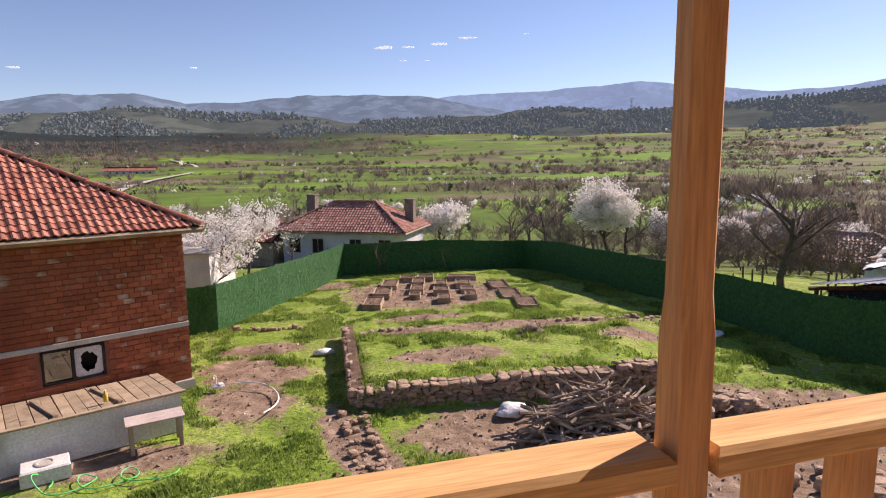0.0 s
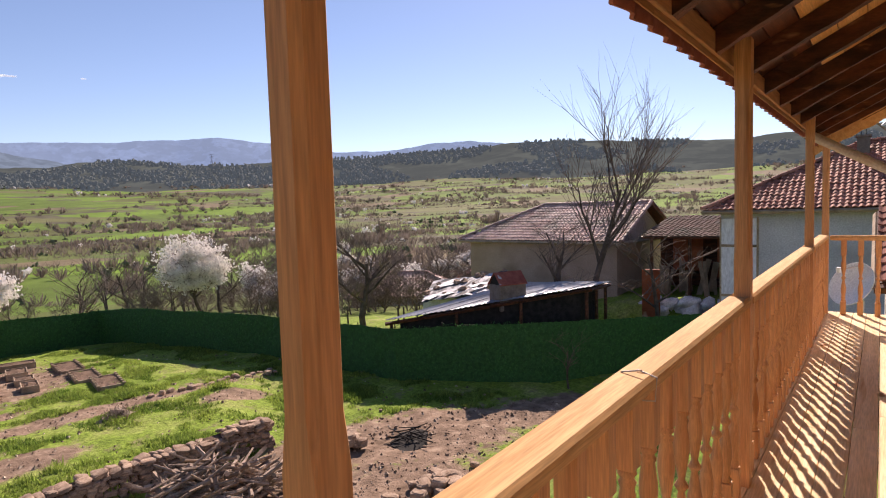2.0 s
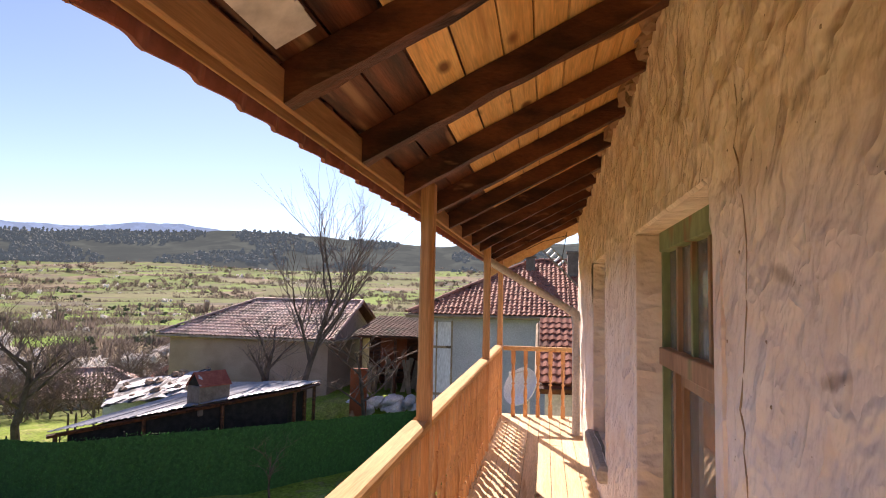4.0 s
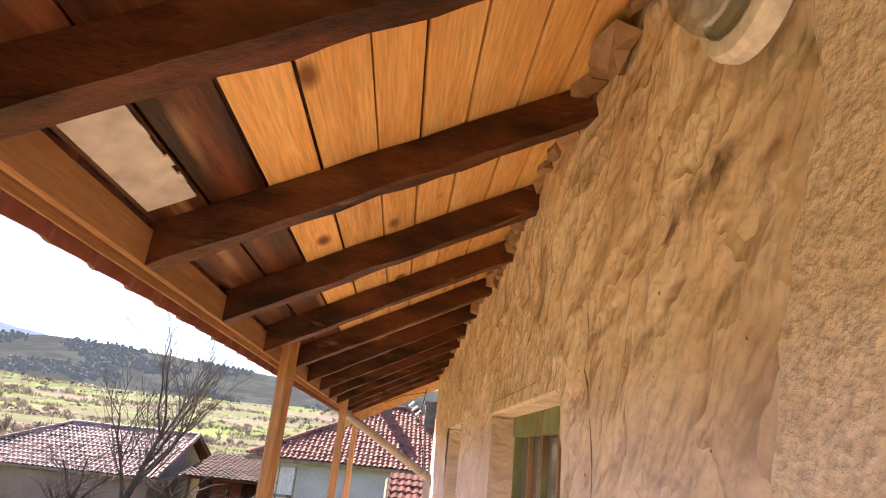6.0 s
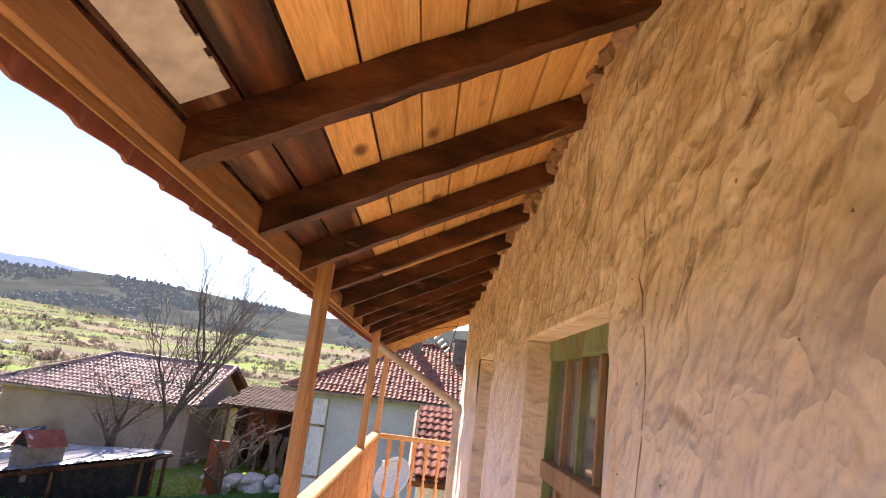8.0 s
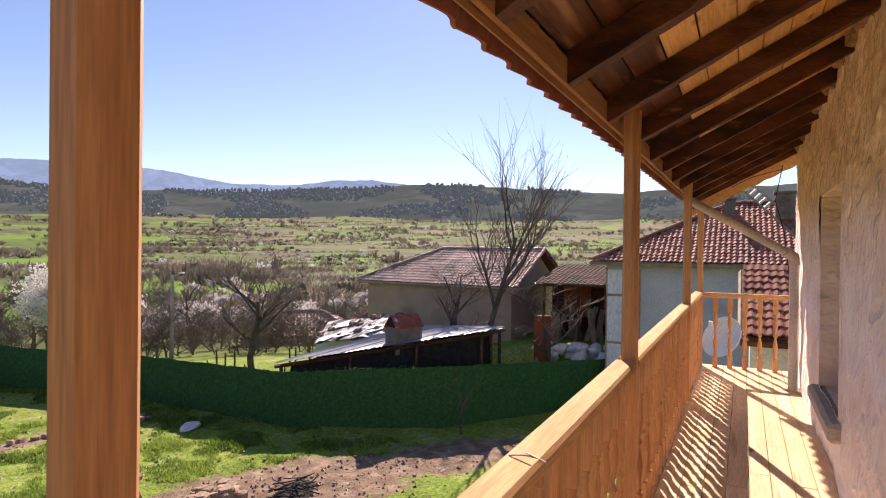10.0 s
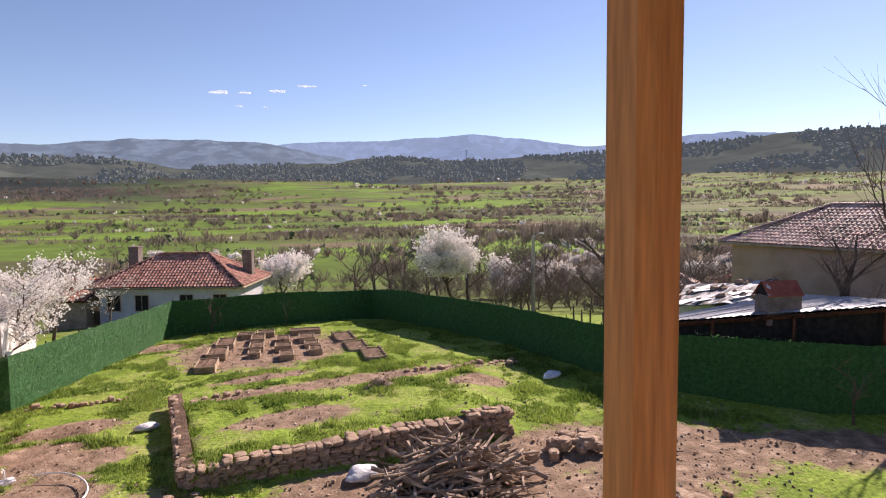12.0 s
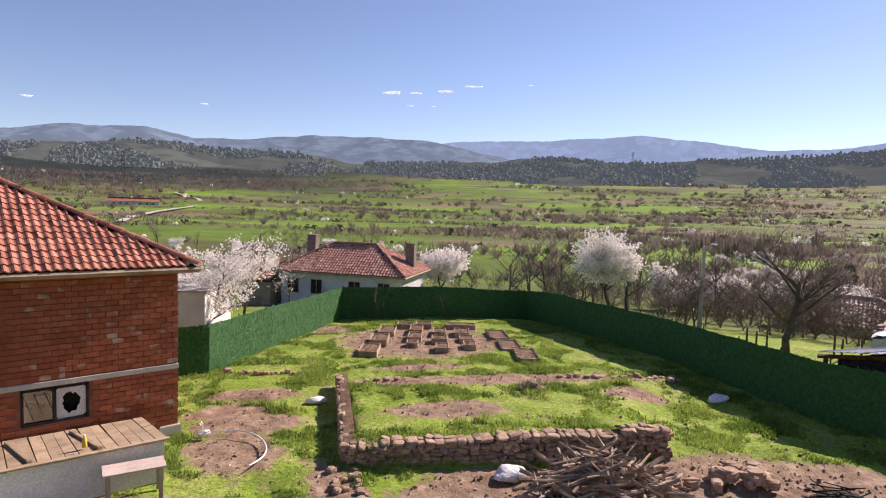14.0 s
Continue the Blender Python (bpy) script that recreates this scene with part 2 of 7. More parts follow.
stained(PLASTER, [(2.07, 2.41, 0.13, 0.045, 12, 0.75), (2.20, 2.36, 0.05, 0.02, 20, 0.7), (2.62, 2.22, 0.16, 0.02, 10, 0.5), (2.34, 2.16, 0.12, 0.018, 25, 0.5), (2.02, 2.18, 0.10, 0.02, 30, 0.5), (2.45, 1.80, 0.08, 0.02, -20, 0.55), (2.20, 1.62, 0.07, 0.015, 15, 0.55), (2.7, 2.75, 0.3, 0.05, 15, 0.4)])
ROUGHCAST = mat("roughcast", (0.80, 0.70, 0.60), (0.90, 0.82, 0.73), 2.0, 0.95, 0.8, 55, dist=0.02)
GREENPAINT = mat("worn_green_paint", (0.20, 0.26, 0.12), (0.29, 0.36, 0.19), 3, 0.6, 0.2, 30, (1, 1, 0.4), dist=0.004, spots=((0.28, 0.16, 0.08), 4, 0.58, 0.66))
MUD = mat("mud_mortar", (0.27, 0.17, 0.10), (0.42, 0.28, 0.18), 4, 0.95, 0.6, 25)
BROWNFRAME = mat("bare_frame_wood", (0.30, 0.18, 0.10), (0.44, 0.29, 0.18), 3, 0.65, 0.2, 30, (1, 1, 0.3), dist=0.004, spots=((0.16, 0.22, 0.09), 3, 0.58, 0.66))
GLASS = glass("window_glass")
CLEAR = glass("lamp_glass")
CLEAR.node_tree.links.remove(CLEAR.node_tree.nodes["Mix Shader"].inputs[0].links[0])
CLEAR.node_tree.nodes["Mix Shader"].inputs[0].default_value = 0.14
DUSTY = dusty(glass("dusty_glass"))
DARKROOM = mat("dim_room", (0.40, 0.34, 0.28), (0.50, 0.44, 0.37), 1, 0.9, 0)
TILE = mat("roof_tile", (0.27, 0.085, 0.055), (0.46, 0.21, 0.145), 1.4, 0.8, 0.3, 25, rand=0.45, dist=0.01, spots=((0.10, 0.06, 0.045), 1.6, 0.60, 0.72), island=True)
DARKSTONE = mat("dark_chimney_stone", (0.13, 0.105, 0.09), (0.22, 0.185, 0.16), 2.5, 0.92, 0.5, 16)
FADEDTILE = mat("faded_roof_tile", (0.30, 0.12, 0.085), (0.52, 0.29, 0.225), 1.6, 0.8, 0.3, 22, rand=0.4, dist=0.01, spots=((0.15, 0.09, 0.07), 1.1, 0.58, 0.72), island=True)
LOWTILE = mat("brown_roof_tile", (0.17, 0.065, 0.048), (0.30, 0.135, 0.10), 1.2, 0.92, 0.3, 25, spec=0.1, spots=((0.10, 0.06, 0.045), 1.6, 0.58, 0.72))
DARKTILE = mat("mossy_dark_tile", (0.075, 0.040, 0.032), (0.15, 0.085, 0.07), 1.2, 0.9, 0.3, 20, spots=((0.05, 0.045, 0.035), 1.0, 0.5, 0.7))
TILE_OLD = mat("old_roof_tile", (0.43, 0.235, 0.19), (0.62, 0.42, 0.35), 0.9, 0.6, 0.3, 20, rand=0.4, dist=0.01, spots=((0.16, 0.12, 0.09), 0.8, 0.5, 0.7))
BRICK = mat("hollow_brick", (0.25, 0.065, 0.028), (0.36, 0.11, 0.05), 1.2, 0.9, 0.4, 30, rand=0.35, dist=0.01, spots=((0.42, 0.30, 0.22), 1.4, 0.60, 0.68))
MORTAR = mat("mortar", (0.21, 0.075, 0.042), (0.31, 0.125, 0.075), 2, 0.95, 0.5, 40)
CONCRETE = mat("concrete", (0.36, 0.33, 0.29), (0.48, 0.45, 0.40), 1.5, 0.92, 0.4, 30)
WHITEWASH = mat("dull_whitewash", (0.55, 0.53, 0.50), (0.70, 0.69, 0.66), 0.8, 0.9, 0.3, 18, spots=((0.36, 0.33, 0.29), 0.7, 0.58, 0.75))
GREYWALL = mat("grey_render", (0.40, 0.41, 0.43), (0.52, 0.53, 0.55), 0.8, 0.9, 0.3, 18, spots=((0.30, 0.29, 0.28), 0.5, 0.58, 0.75))
TANWALL = mat("tan_render", (0.36, 0.26, 0.20), (0.46, 0.34, 0.27), 0.6, 0.9, 0.3, 18, spots=((0.28, 0.19, 0.14), 0.5, 0.55, 0.75))
PLANK_OLD = mat("weathered_planks", (0.24, 0.175, 0.115), (0.42, 0.325, 0.225), 2, 0.85, 0.3, 30, rand=0.35, spots=((0.12, 0.09, 0.06), 2, 0.62, 0.72))
STONE = mat("field_stone", (0.25, 0.165, 0.11), (0.42, 0.31, 0.225), 2.2, 0.92, 0.6, 14, rand=0.45)
FENCEMAT = mat("green_fence_grass", (0.014, 0.072, 0.017), (0.038, 0.145, 0.036), 9, 0.55, 0.9, 60, dist=0.03)
# Lighter green puts the sunlit sparkle of the fence needles into their colour.
FENCETIP = leafy(mat("sunlit_fence_tips", (0.025, 0.16, 0.03), (0.09, 0.34, 0.07), 30, 0.4, 0, spec=0.5), 0.4)
SOIL = mat("garden_soil", (0.085, 0.052, 0.032), (0.18, 0.115, 0.075), 2.2, 0.95, 0.8, 16, dist=0.06)
BRANCHWOOD = mat("grey_deadwood", (0.15, 0.105, 0.075), (0.44, 0.34, 0.26), 3, 0.9, 0.4, 30, rand=0.6)
BARK = mat("bark", (0.06, 0.045, 0.036), (0.13, 0.10, 0.08), 3, 0.9, 0.4, 20)
TWIG = mat("twigs", (0.14, 0.105, 0.085), (0.22, 0.17, 0.14), 1, 0.9, 0)
BLOSSOM = leafy(mat("white_blossom", (0.88, 0.85, 0.82), (0.95, 0.93, 0.90), 3, 0.8, 0))
PALESHEET = mat("pale_sheet", (0.60, 0.62, 0.66), (0.74, 0.75, 0.78), 1.2, 0.55, 0.1, 20, (1, 1, 0.3), spots=((0.42, 0.36, 0.30), 1.6, 0.62, 0.72))
STEELROOF = mat("corrugated_sheet", (0.22, 0.25, 0.30), (0.40, 0.43, 0.48), 0.8, 0.42, 0.15, 14, metal=0.25, spec=0.5, spots=((0.13, 0.12, 0.12), 1.2, 0.68, 0.76))
# Crack and pit colour holds the shade of the hollows.
CRACK = mat("crack_shadow", (0.33, 0.24, 0.16), (0.42, 0.31, 0.21), 5, 0.95, 0)
PLASTICBAG = mat("white_sack", (0.60, 0.60, 0.62), (0.75, 0.75, 0.77), 3, 0.5, 0.5, 12, dist=0.05)
PVC = mat("grey_pvc", (0.46, 0.43, 0.40), (0.58, 0.55, 0.52), 2, 0.5, 0.05)
WHITEPLASTIC = mat("white_plastic", (0.72, 0.71, 0.68), (0.8, 0.79, 0.77), 2, 0.4, 0.02)
# Near black for soot, char and black parts, and for painted shade in hollows.
BLACKMAT = mat("soot_and_shade_black", (0.012, 0.011, 0.010), (0.03, 0.026, 0.023), 5, 0.95, 0.5)
CONIFER = mat("hazy_pine_wood", (0.060, 0.075, 0.062), (0.105, 0.120, 0.098), 0.02, 0.95, 0)
# Bluish emission paints distance haze over the pines.
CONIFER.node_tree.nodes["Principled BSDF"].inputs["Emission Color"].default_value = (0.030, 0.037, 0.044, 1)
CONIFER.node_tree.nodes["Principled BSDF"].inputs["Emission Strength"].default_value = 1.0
SHRUB = mat("hedge_leaf", (0.11, 0.135, 0.065), (0.165, 0.19, 0.095), 0.5, 0.9, 0)
BRUSH = leafy(mat("brushwood", (0.165, 0.135, 0.11), (0.27, 0.225, 0.185), 0.05, 0.95, 0), 0.35)


# ---- mesh helpers ----
def obj(name, verts, faces, material, smooth=False):
    me = bpy.data.meshes.new(name)
    me.from_pydata([tuple(v) for v in verts], [], faces)
    me.update()
    if material:
        me.materials.append(material)
    if smooth:
        me.polygons.foreach_set("use_smooth", [True] * len(me.polygons))
    return new(name, me)


def thing(name, label, category, at=(0, 0, 0), rz=0.0, group="", kind=""):
    e = new(name)
    e.empty_display_size = 0.2
    e.matrix_basis = pose(*at, 0, 0, rz)
    return tagged(e, label, category, group, kind)


def child(ob, parent, label=""):
    ob.parent = parent
    if label:
        ob["label"] = label
    return ob


class Mesh:
    """Collects vertices and faces of one part."""

    def __init__(self):
        self.v, self.f = [], []

    def add(self, v, f):
        o = len(self.v)
        self.v += [tuple(p) for p in v]
        self.f += [tuple(i + o for i in q) for q in f]
        return self

    def box(self, x0, x1, y0, y1, z0, z1, m=None, bev=0.0):
        b = bev
        if b:
            v = []
            for z, i in ((z0, b), (z0 + b, 0), (z1 - b, 0), (z1, b)):
                v += [(x0 + i, y0 + i, z), (x1 - i, y0 + i, z), (x1 - i, y1 - i, z), (x0 + i, y1 - i, z)]
            f = [(3, 2, 1, 0), (12, 13, 14, 15)]
            for k in range(3):
                for j in range(4):
                    a, c = k * 4 + j, k * 4 + (j + 1) % 4
                    f.append((a, c, c + 4, a + 4))
        else:
            v = [(x0, y0, z0), (x1, y0, z0), (x1, y1, z0), (x0, y1, z0), (x0, y0, z1), (x1, y0, z1), (x1, y1, z1), (x0, y1, z1)]
            f = [(3, 2, 1, 0), (4, 5, 6, 7), (0, 1, 5, 4), (1, 2, 6, 5), (2, 3, 7, 6), (3, 0, 4, 7)]
        if m is not None:
            v = [m @ Vector(p) for p in v]
        return self.add(v, f)

    def tube(self, pts, radii, sides=6, cap=True):
        pts = [Vector(p) for p in pts]
        rings = []
        for i, p in enumerate(pts):
            d = (pts[min(i + 1, len(pts) - 1)] - pts[max(i - 1, 0)])
            if d.length < 1e-6:
                d = Vector((0, 0, 1))
            d.normalize()
            a = d.cross(Vector((0.31, 0.17, 0.93)))
            if a.length < 0.05:
                a = d.cross(Vector((1, 0, 0)))
            a.normalize()
            c = d.cross(a)
            rings.append([p + (a * math.cos(2 * math.pi * k / sides) + c * math.sin(2 * math.pi * k / sides)) * radii[i] for k in range(sides)])
        v = [q for r in rings for q in r]
        f = []
        for i in range(len(pts) - 1):
            for k in range(sides):
                a, b = i * sides + k, i * sides + (k + 1) % sides
                f.append((a, b, b + sides, a + sides))
        if cap:
            f.append(tuple(range(sides - 1, -1, -1)))
            f.append(tuple(range((len(pts) - 1) * sides, len(pts) * sides)))
        return self.add(v, f)

    def lathe(self, prof, sides=12, m=None):
        """prof: (radius, z) from bottom to top."""
        v, f = [], []
        for r, z in prof:
            for k in range(sides):
                a = 2 * math.pi * (k + 0.5) / sides
                p = Vector((r * math.cos(a), r * math.sin(a), z))
                v.append(m @ p if m is not None else p)
        for i in range(len(prof) - 1):
            for k in range(sides):
                a, b = i * sides + k, i * sides + (k + 1) % sides
                f.append((a, b, b + sides, a + sides))
        f.append(tuple(range(sides - 1, -1, -1)))
        f.append(tuple(range((len(prof) - 1) * sides, len(prof) * sides)))
        return self.add(v, f)

    def lump(self, c, r, rng, sq=(1, 1, 1), rough=0.25, seg=6, rings=4):
        v, f = [], []
        off = Vector((rng.random() * 99, rng.random() * 99, rng.random() * 99))
        v.append(Vector((0, 0, -1)))
        for i in range(1, rings):
            th = math.pi * i / rings
            for k in range(seg):
                a = 2 * math.pi * k / seg + 0.3 * i
                v.append(Vector((math.sin(th) * math.cos(a), math.sin(th) * math.sin(a), -math.cos(th))))
        v.append(Vector((0, 0, 1)))
        out = []
        for p in v:
            k = 1 + rough * noise.noise(p * 1.3 + off) * 2
            out.append((c[0] + p.x * r * k * sq[0], c[1] + p.y * r * k * sq[1], c[2] + p.z * r * k * sq[2]))
        for k in range(seg):
            f.append((0, 1 + (k + 1) % seg, 1 + k))
        for i in range(rings - 2):
            for k in range(seg):
                a, b = 1 + i * seg + k, 1 + i * seg + (k + 1) % seg
                f.append((a, b, b + seg, a + seg))
        last = len(v) - 1
        o = 1 + (rings - 2) * seg
        for k in range(seg):
            f.append((o + k, o + (k + 1) % seg, last))
        return self.add(out, f)

    def make(self, name, material, parent=None, label="", smooth=False):
        ob = obj(name, self.v, self.f, material, smooth)
        if parent is not None:
            child(ob, parent, label)
        return ob


def stone_mesh(rng, seg=8, rings=6):
    """A blocky field stone with worn edges."""
    m = Mesh().lump((0, 0, 0), 0.5, rng, (1, 1, 1), 0.16, seg, rings)
    m.v = [tuple(math.copysign(abs(2 * c) ** 0.55, c) * 0.5 * (1 + 0.10 * noise.noise((p[0] * 4, p[1] * 4 + k, p[2] * 4))) for k, c in enumerate(p)) for p in m.v]
    me = bpy.data.meshes.new("stone")
    me.from_pydata(m.v, [], m.f)
    me.materials.append(STONE)
    return me


def sub(name, data, parent, m):
    o = new(name, data)
    o.parent = parent
    o.matrix_basis = m
    return o


# ---- terrain ----
def smooth(a, b, x):
    t = np.clip((x - a) / (b - a), 0, 1)
    return t * t * (3 - 2 * t)


TERRACE = [(2.95, 15.4), (11.45, 14.1), (15.9, 20.3), (3.55, 21.9)]


def in_terrace(x, y, soft=0.3):
    d = 1e9
    for i in range(4):
        (ax, ay), (bx, by) = TERRACE[i], TERRACE[(i + 1) % 4]
        ex, ey = bx - ax, by - ay
        n = math.hypot(ex, ey)
        s = soft if i in (0, 3) else 1.6
        d = np.minimum(d, (-(x - ax) * ey + (y - ay) * ex) / n / s + 0.2)
    return np.clip(d, 0, 1)


def land(x, y):
    """Height of the land over the whole valley."""
    x, y = np.asarray(x, float), np.asarray(y, float)
    r = np.hypot(x - 1, y)
    az = np.degrees(np.arctan2(x - 1, y))
    z = np.interp(r, [0, 36, 60, 100, 140, 420, 600, 800, 1000, 1300, 1600, 1800, 2200, 3000, 4600], [-5, -5.05, -8, -12.2, -13.6, -12.5, -8.5, 0, 14, 39, 68, 84, 95, 110, 130])
    east = smooth(58, 72, az) * smooth(27.5, 30, r) * (1 - smooth(60, 140, r))
    z = z + 1.9 * east
    right = smooth(40, 60, az) * smooth(500, 1500, r) * (1 - smooth(1900, 3200, r))
    z = z + 8 * right * smooth(600, 1600, r)
    z = z + 0.5 * in_terrace(x, y)
    return z


def axis_coords(c, near, step, grow, far):
    out = [0.0]
    while out[-1] < far:
        d = out[-1]
        out.append(d + (step if d < near else max(step, (d - near) * grow + step)))
    out = np.array(out)
    return np.concatenate([c - out[:0:-1], c + out])


gx, gy = axis_coords(8, 18, 0.22, 0.055, 4800), axis_coords(19, 20, 0.22, 0.055, 4800)
X, Y = np.meshgrid(gx, gy)
Zg = land(X, Y)
RR = np.hypot(X - 1, Y)
AZ = np.degrees(np.arctan2(X - 1, Y))
bump = np.zeros_like(Zg)
flatX, flatY = X.ravel(), Y.ravel()
nb = np.array([noise.noise((a * 0.9, b * 0.9, 3.1)) * 0.07 + noise.noise((a * 2.7, b * 2.7, 7.7)) * 0.035 if abs(a) < 60 and abs(b) < 80 else noise.noise((a * 0.004, b * 0.004, 1.0)) * min(8.0, 0.006 * math.hypot(a, b)) for a, b in zip(flatX, flatY)]).reshape(X.shape)
Zg = Zg + nb


def blob(cx, cy, rx, ry, rot=0.0):
    c, s = math.cos(radians(rot)), math.sin(radians(rot))
    u, v = (X - cx) * c + (Y - cy) * s, -(X - cx) * s + (Y - cy) * c
    return np.clip(1.35 - np.sqrt((u / rx) ** 2 + (v / ry) ** 2), 0, 1)


soil = np.zeros_like(Zg)
for b in ((6.3, 17.6, 1.9, 0.8, -5), (13.2, 18.2, 1.4, 0.6, 0), (9.7, 21.2, 6.6, 1.5, -6), (0.4, 18.9, 1.7, 0.9, 0), (0.6, 21.6, 1.5, 0.7, 0), (8.3, 28.8, 4.2, 3.4, 0), (7.2, 24.2, 2.0, 0.5, 0), (6.2, 13.2, 2.6, 1.4, 0), (11.5, 12.6, 3.0, 1.5, 10),
          (14.5, 11.0, 3.2, 2.2, -30), (18.5, 8.6, 3.4, 1.4, -35), (9.5, 9.0, 4.5, 3.0, 0), (2.7, 13.2, 0.7, 3.0, 10), (-3.0, 14.2, 2.6, 0.8, 0), (4.2, 32.0, 1.2, 0.9, 0), (3.0, 5.0, 7, 4.5, 0), (0.1, 16.9, 1.2, 1.5, 20), (-0.2, 20.0, 1.3, 0.8, 0)):
    soil = np.maximum(soil, blob(*b))
Zg = Zg + 0.10 * blob(0.4, 18.9, 1.3, 0.7) + 0.12 * blob(0.6, 21.6, 1.3, 0.6) + 0.22 * blob(9.7, 21.1, 6.5, 0.5, -6) - 0.1 * blob(14.1, 11.1, 0.9, 0.9)
field = smooth(38, 52, RR)
field = np.maximum(field, smooth(-4, -12, X) * 0.6)
north = 1 - smooth(-2, 18, AZ)
wood = north * smooth(880, 1080, RR) + (1 - north) * smooth(1500, 1750, RR)
ny, nx = X.shape
idx = np.arange(ny * nx).reshape(ny, nx)
quads = np.stack([idx[:-1, :-1], idx[:-1, 1:], idx[1:, 1:], idx[1:, :-1]], -1).reshape(-1, 4)
me = bpy.data.meshes.new("ground")
me.from_pydata(np.stack([flatX, flatY, Zg.ravel()], -1).tolist(), [], quads.tolist())
ca = me.color_attributes.new("cover", "FLOAT_COLOR", "POINT")
ca.data.foreach_set("color", np.stack([soil.ravel(), field.ravel(), wood.ravel(), np.ones(ny * nx)], -1).ravel())
me.polygons.foreach_set("use_smooth", [True] * len(me.polygons))
ground = tagged(new("ground", me), "grassy garden ground with bare soil running out to valley fields", "ground", kind="structure")


def ground_z(x, y):
    i, j = int(np.searchsorted(gy, y)), int(np.searchsorted(gx, x))
    return float(Zg[min(max(i, 0), ny - 1), min(max(j, 0), nx - 1)])


def ground_material():
    m = bpy.data.materials.new("meadow_and_soil")
    m.use_nodes = True
    t = m.node_tree
    N, L = t.nodes, t.links
    b = N["Principled BSDF"]
    b.inputs["Roughness"].default_value, b.inputs["Specular IOR Level"].default_value = 0.95, 0.1
    tc = N.new("ShaderNodeTexCoord")

    def nz(scale, detail=5, vec=None, rough=0.6):
        n = N.new("ShaderNodeTexNoise")
        n.inputs["Scale"].default_value, n.inputs["Detail"].default_value, n.inputs["Roughness"].default_value = scale, detail, rough
        L.new(vec or tc.outputs["Object"], n.inputs["Vector"])
        return n.outputs[0]

    def ramp(src, *stops):
        r = N.new("ShaderNodeValToRGB")
        e = r.color_ramp.elements
        e[0].position, e[0].color = stops[0][0], (*stops[0][1], 1)
        e[1].position, e[1].color = stops[-1][0], (*stops[-1][1], 1)
        for p, c in stops[1:-1]:
            k = e.new(p)
            k.color = (*c, 1)
        L.new(src, r.inputs[0])
        return r.outputs[0]

    def mix(fac, a, c, mode="MIX"):
        x = N.new("ShaderNodeMix")
        x.data_type, x.blend_type = "RGBA", mode
        if isinstance(fac, float):
            x.inputs["Factor"].default_value = fac
        else:
            L.new(fac, x.inputs["Factor"])
        L.new(a, x.inputs["A"])
        L.new(c, x.inputs["B"])
        return x.outputs["Result"]

    def math_(op, a, c):
        x = N.new("ShaderNodeMath")
        x.operation = op
        for k, q in enumerate((a, c)):
            if isinstance(q, (int, float)):
                x.inputs[k].default_value = q
            else:
                L.new(q, x.inputs[k])
        return x.outputs[0]

    at = N.new("ShaderNodeAttribute")
    at.attribute_name = "cover"
    sp = N.new("ShaderNodeSeparateColor")
    L.new(at.outputs["Color"], sp.inputs[0])
    grass = ramp(nz(0.55), (0.30, (0.105, 0.16, 0.028)), (0.5, (0.17, 0.25, 0.04)), (0.68, (0.26, 0.29, 0.10)))
    grass = mix(0.85, grass, ramp(nz(8.0, 8, rough=0.75), (0.32, (0.16, 0.16, 0.12)), (0.68, (0.95, 0.95, 0.82))), "OVERLAY")
    grass = mix(ramp(nz(1.3, 7, rough=0.7), (0.56, (0, 0, 0)), (0.66, (0.75, 0.75, 0.75))), grass, ramp(nz(6.0, 6), (0.3, (0.14, 0.115, 0.06)), (0.7, (0.30, 0.25, 0.15))))
    earth = ramp(nz(2.2, 7), (0.3, (0.13, 0.088, 0.06)), (0.55, (0.27, 0.19, 0.135)), (0.72, (0.42, 0.32, 0.235)))
    edge = math_("MULTIPLY_ADD", nz(1.6, 6, rough=0.7), 1.5)
    edge.node.inputs[2].default_value = -0.80
    mask = math_("ADD", sp.outputs[0], edge)
    mr = N.new("ShaderNodeMapRange")
    mr.inputs["From Min"].default_value, mr.inputs["From Max"].default_value = 0.22, 0.44
    L.new(mask, mr.inputs[0])
    near = mix(mr.outputs[0], grass, earth)
    mp = N.new("ShaderNodeMapping")
    mp.inputs["Rotation"].default_value = (0, 0, -0.35)
    mp.inputs["Scale"].default_value = (0.0085, 0.017, 0.0)
    L.new(tc.outputs["Object"], mp.inputs[0])
    vo = N.new("ShaderNodeTexVoronoi")
    vo.inputs["Scale"].default_value = 1.0
    L.new(mp.outputs[0], vo.inputs["Vector"])
    sv = N.new("ShaderNodeSeparateColor")
    L.new(vo.outputs["Color"], sv.inputs[0])
    patch = ramp(sv.outputs[0], (0.0, (0.095, 0.155, 0.028)), (0.24, (0.13, 0.225, 0.03)), (0.38, (0.10, 0.13, 0.04)), (0.54, (0.115, 0.19, 0.03)), (0.66, (0.10, 0.115, 0.04)), (0.78, (0.13, 0.14, 0.06)), (0.90, (0.17, 0.14, 0.09)))
    patch.node.color_ramp.interpolation = "CONSTANT"
    patch = mix(0.35, patch, ramp(nz(0.05, 8), (0.35, (0.25, 0.22, 0.18)), (0.65, (0.85, 0.85, 0.75))), "OVERLAY")
    scrub = ramp(nz(0.03, 8), (0.40, (0.075, 0.068, 0.05)), (0.62, (0.12, 0.115, 0.07)))
    patch = mix(ramp(nz(0.009, 6), (0.55, (0, 0, 0)), (0.60, (1, 1, 1))), patch, scrub)
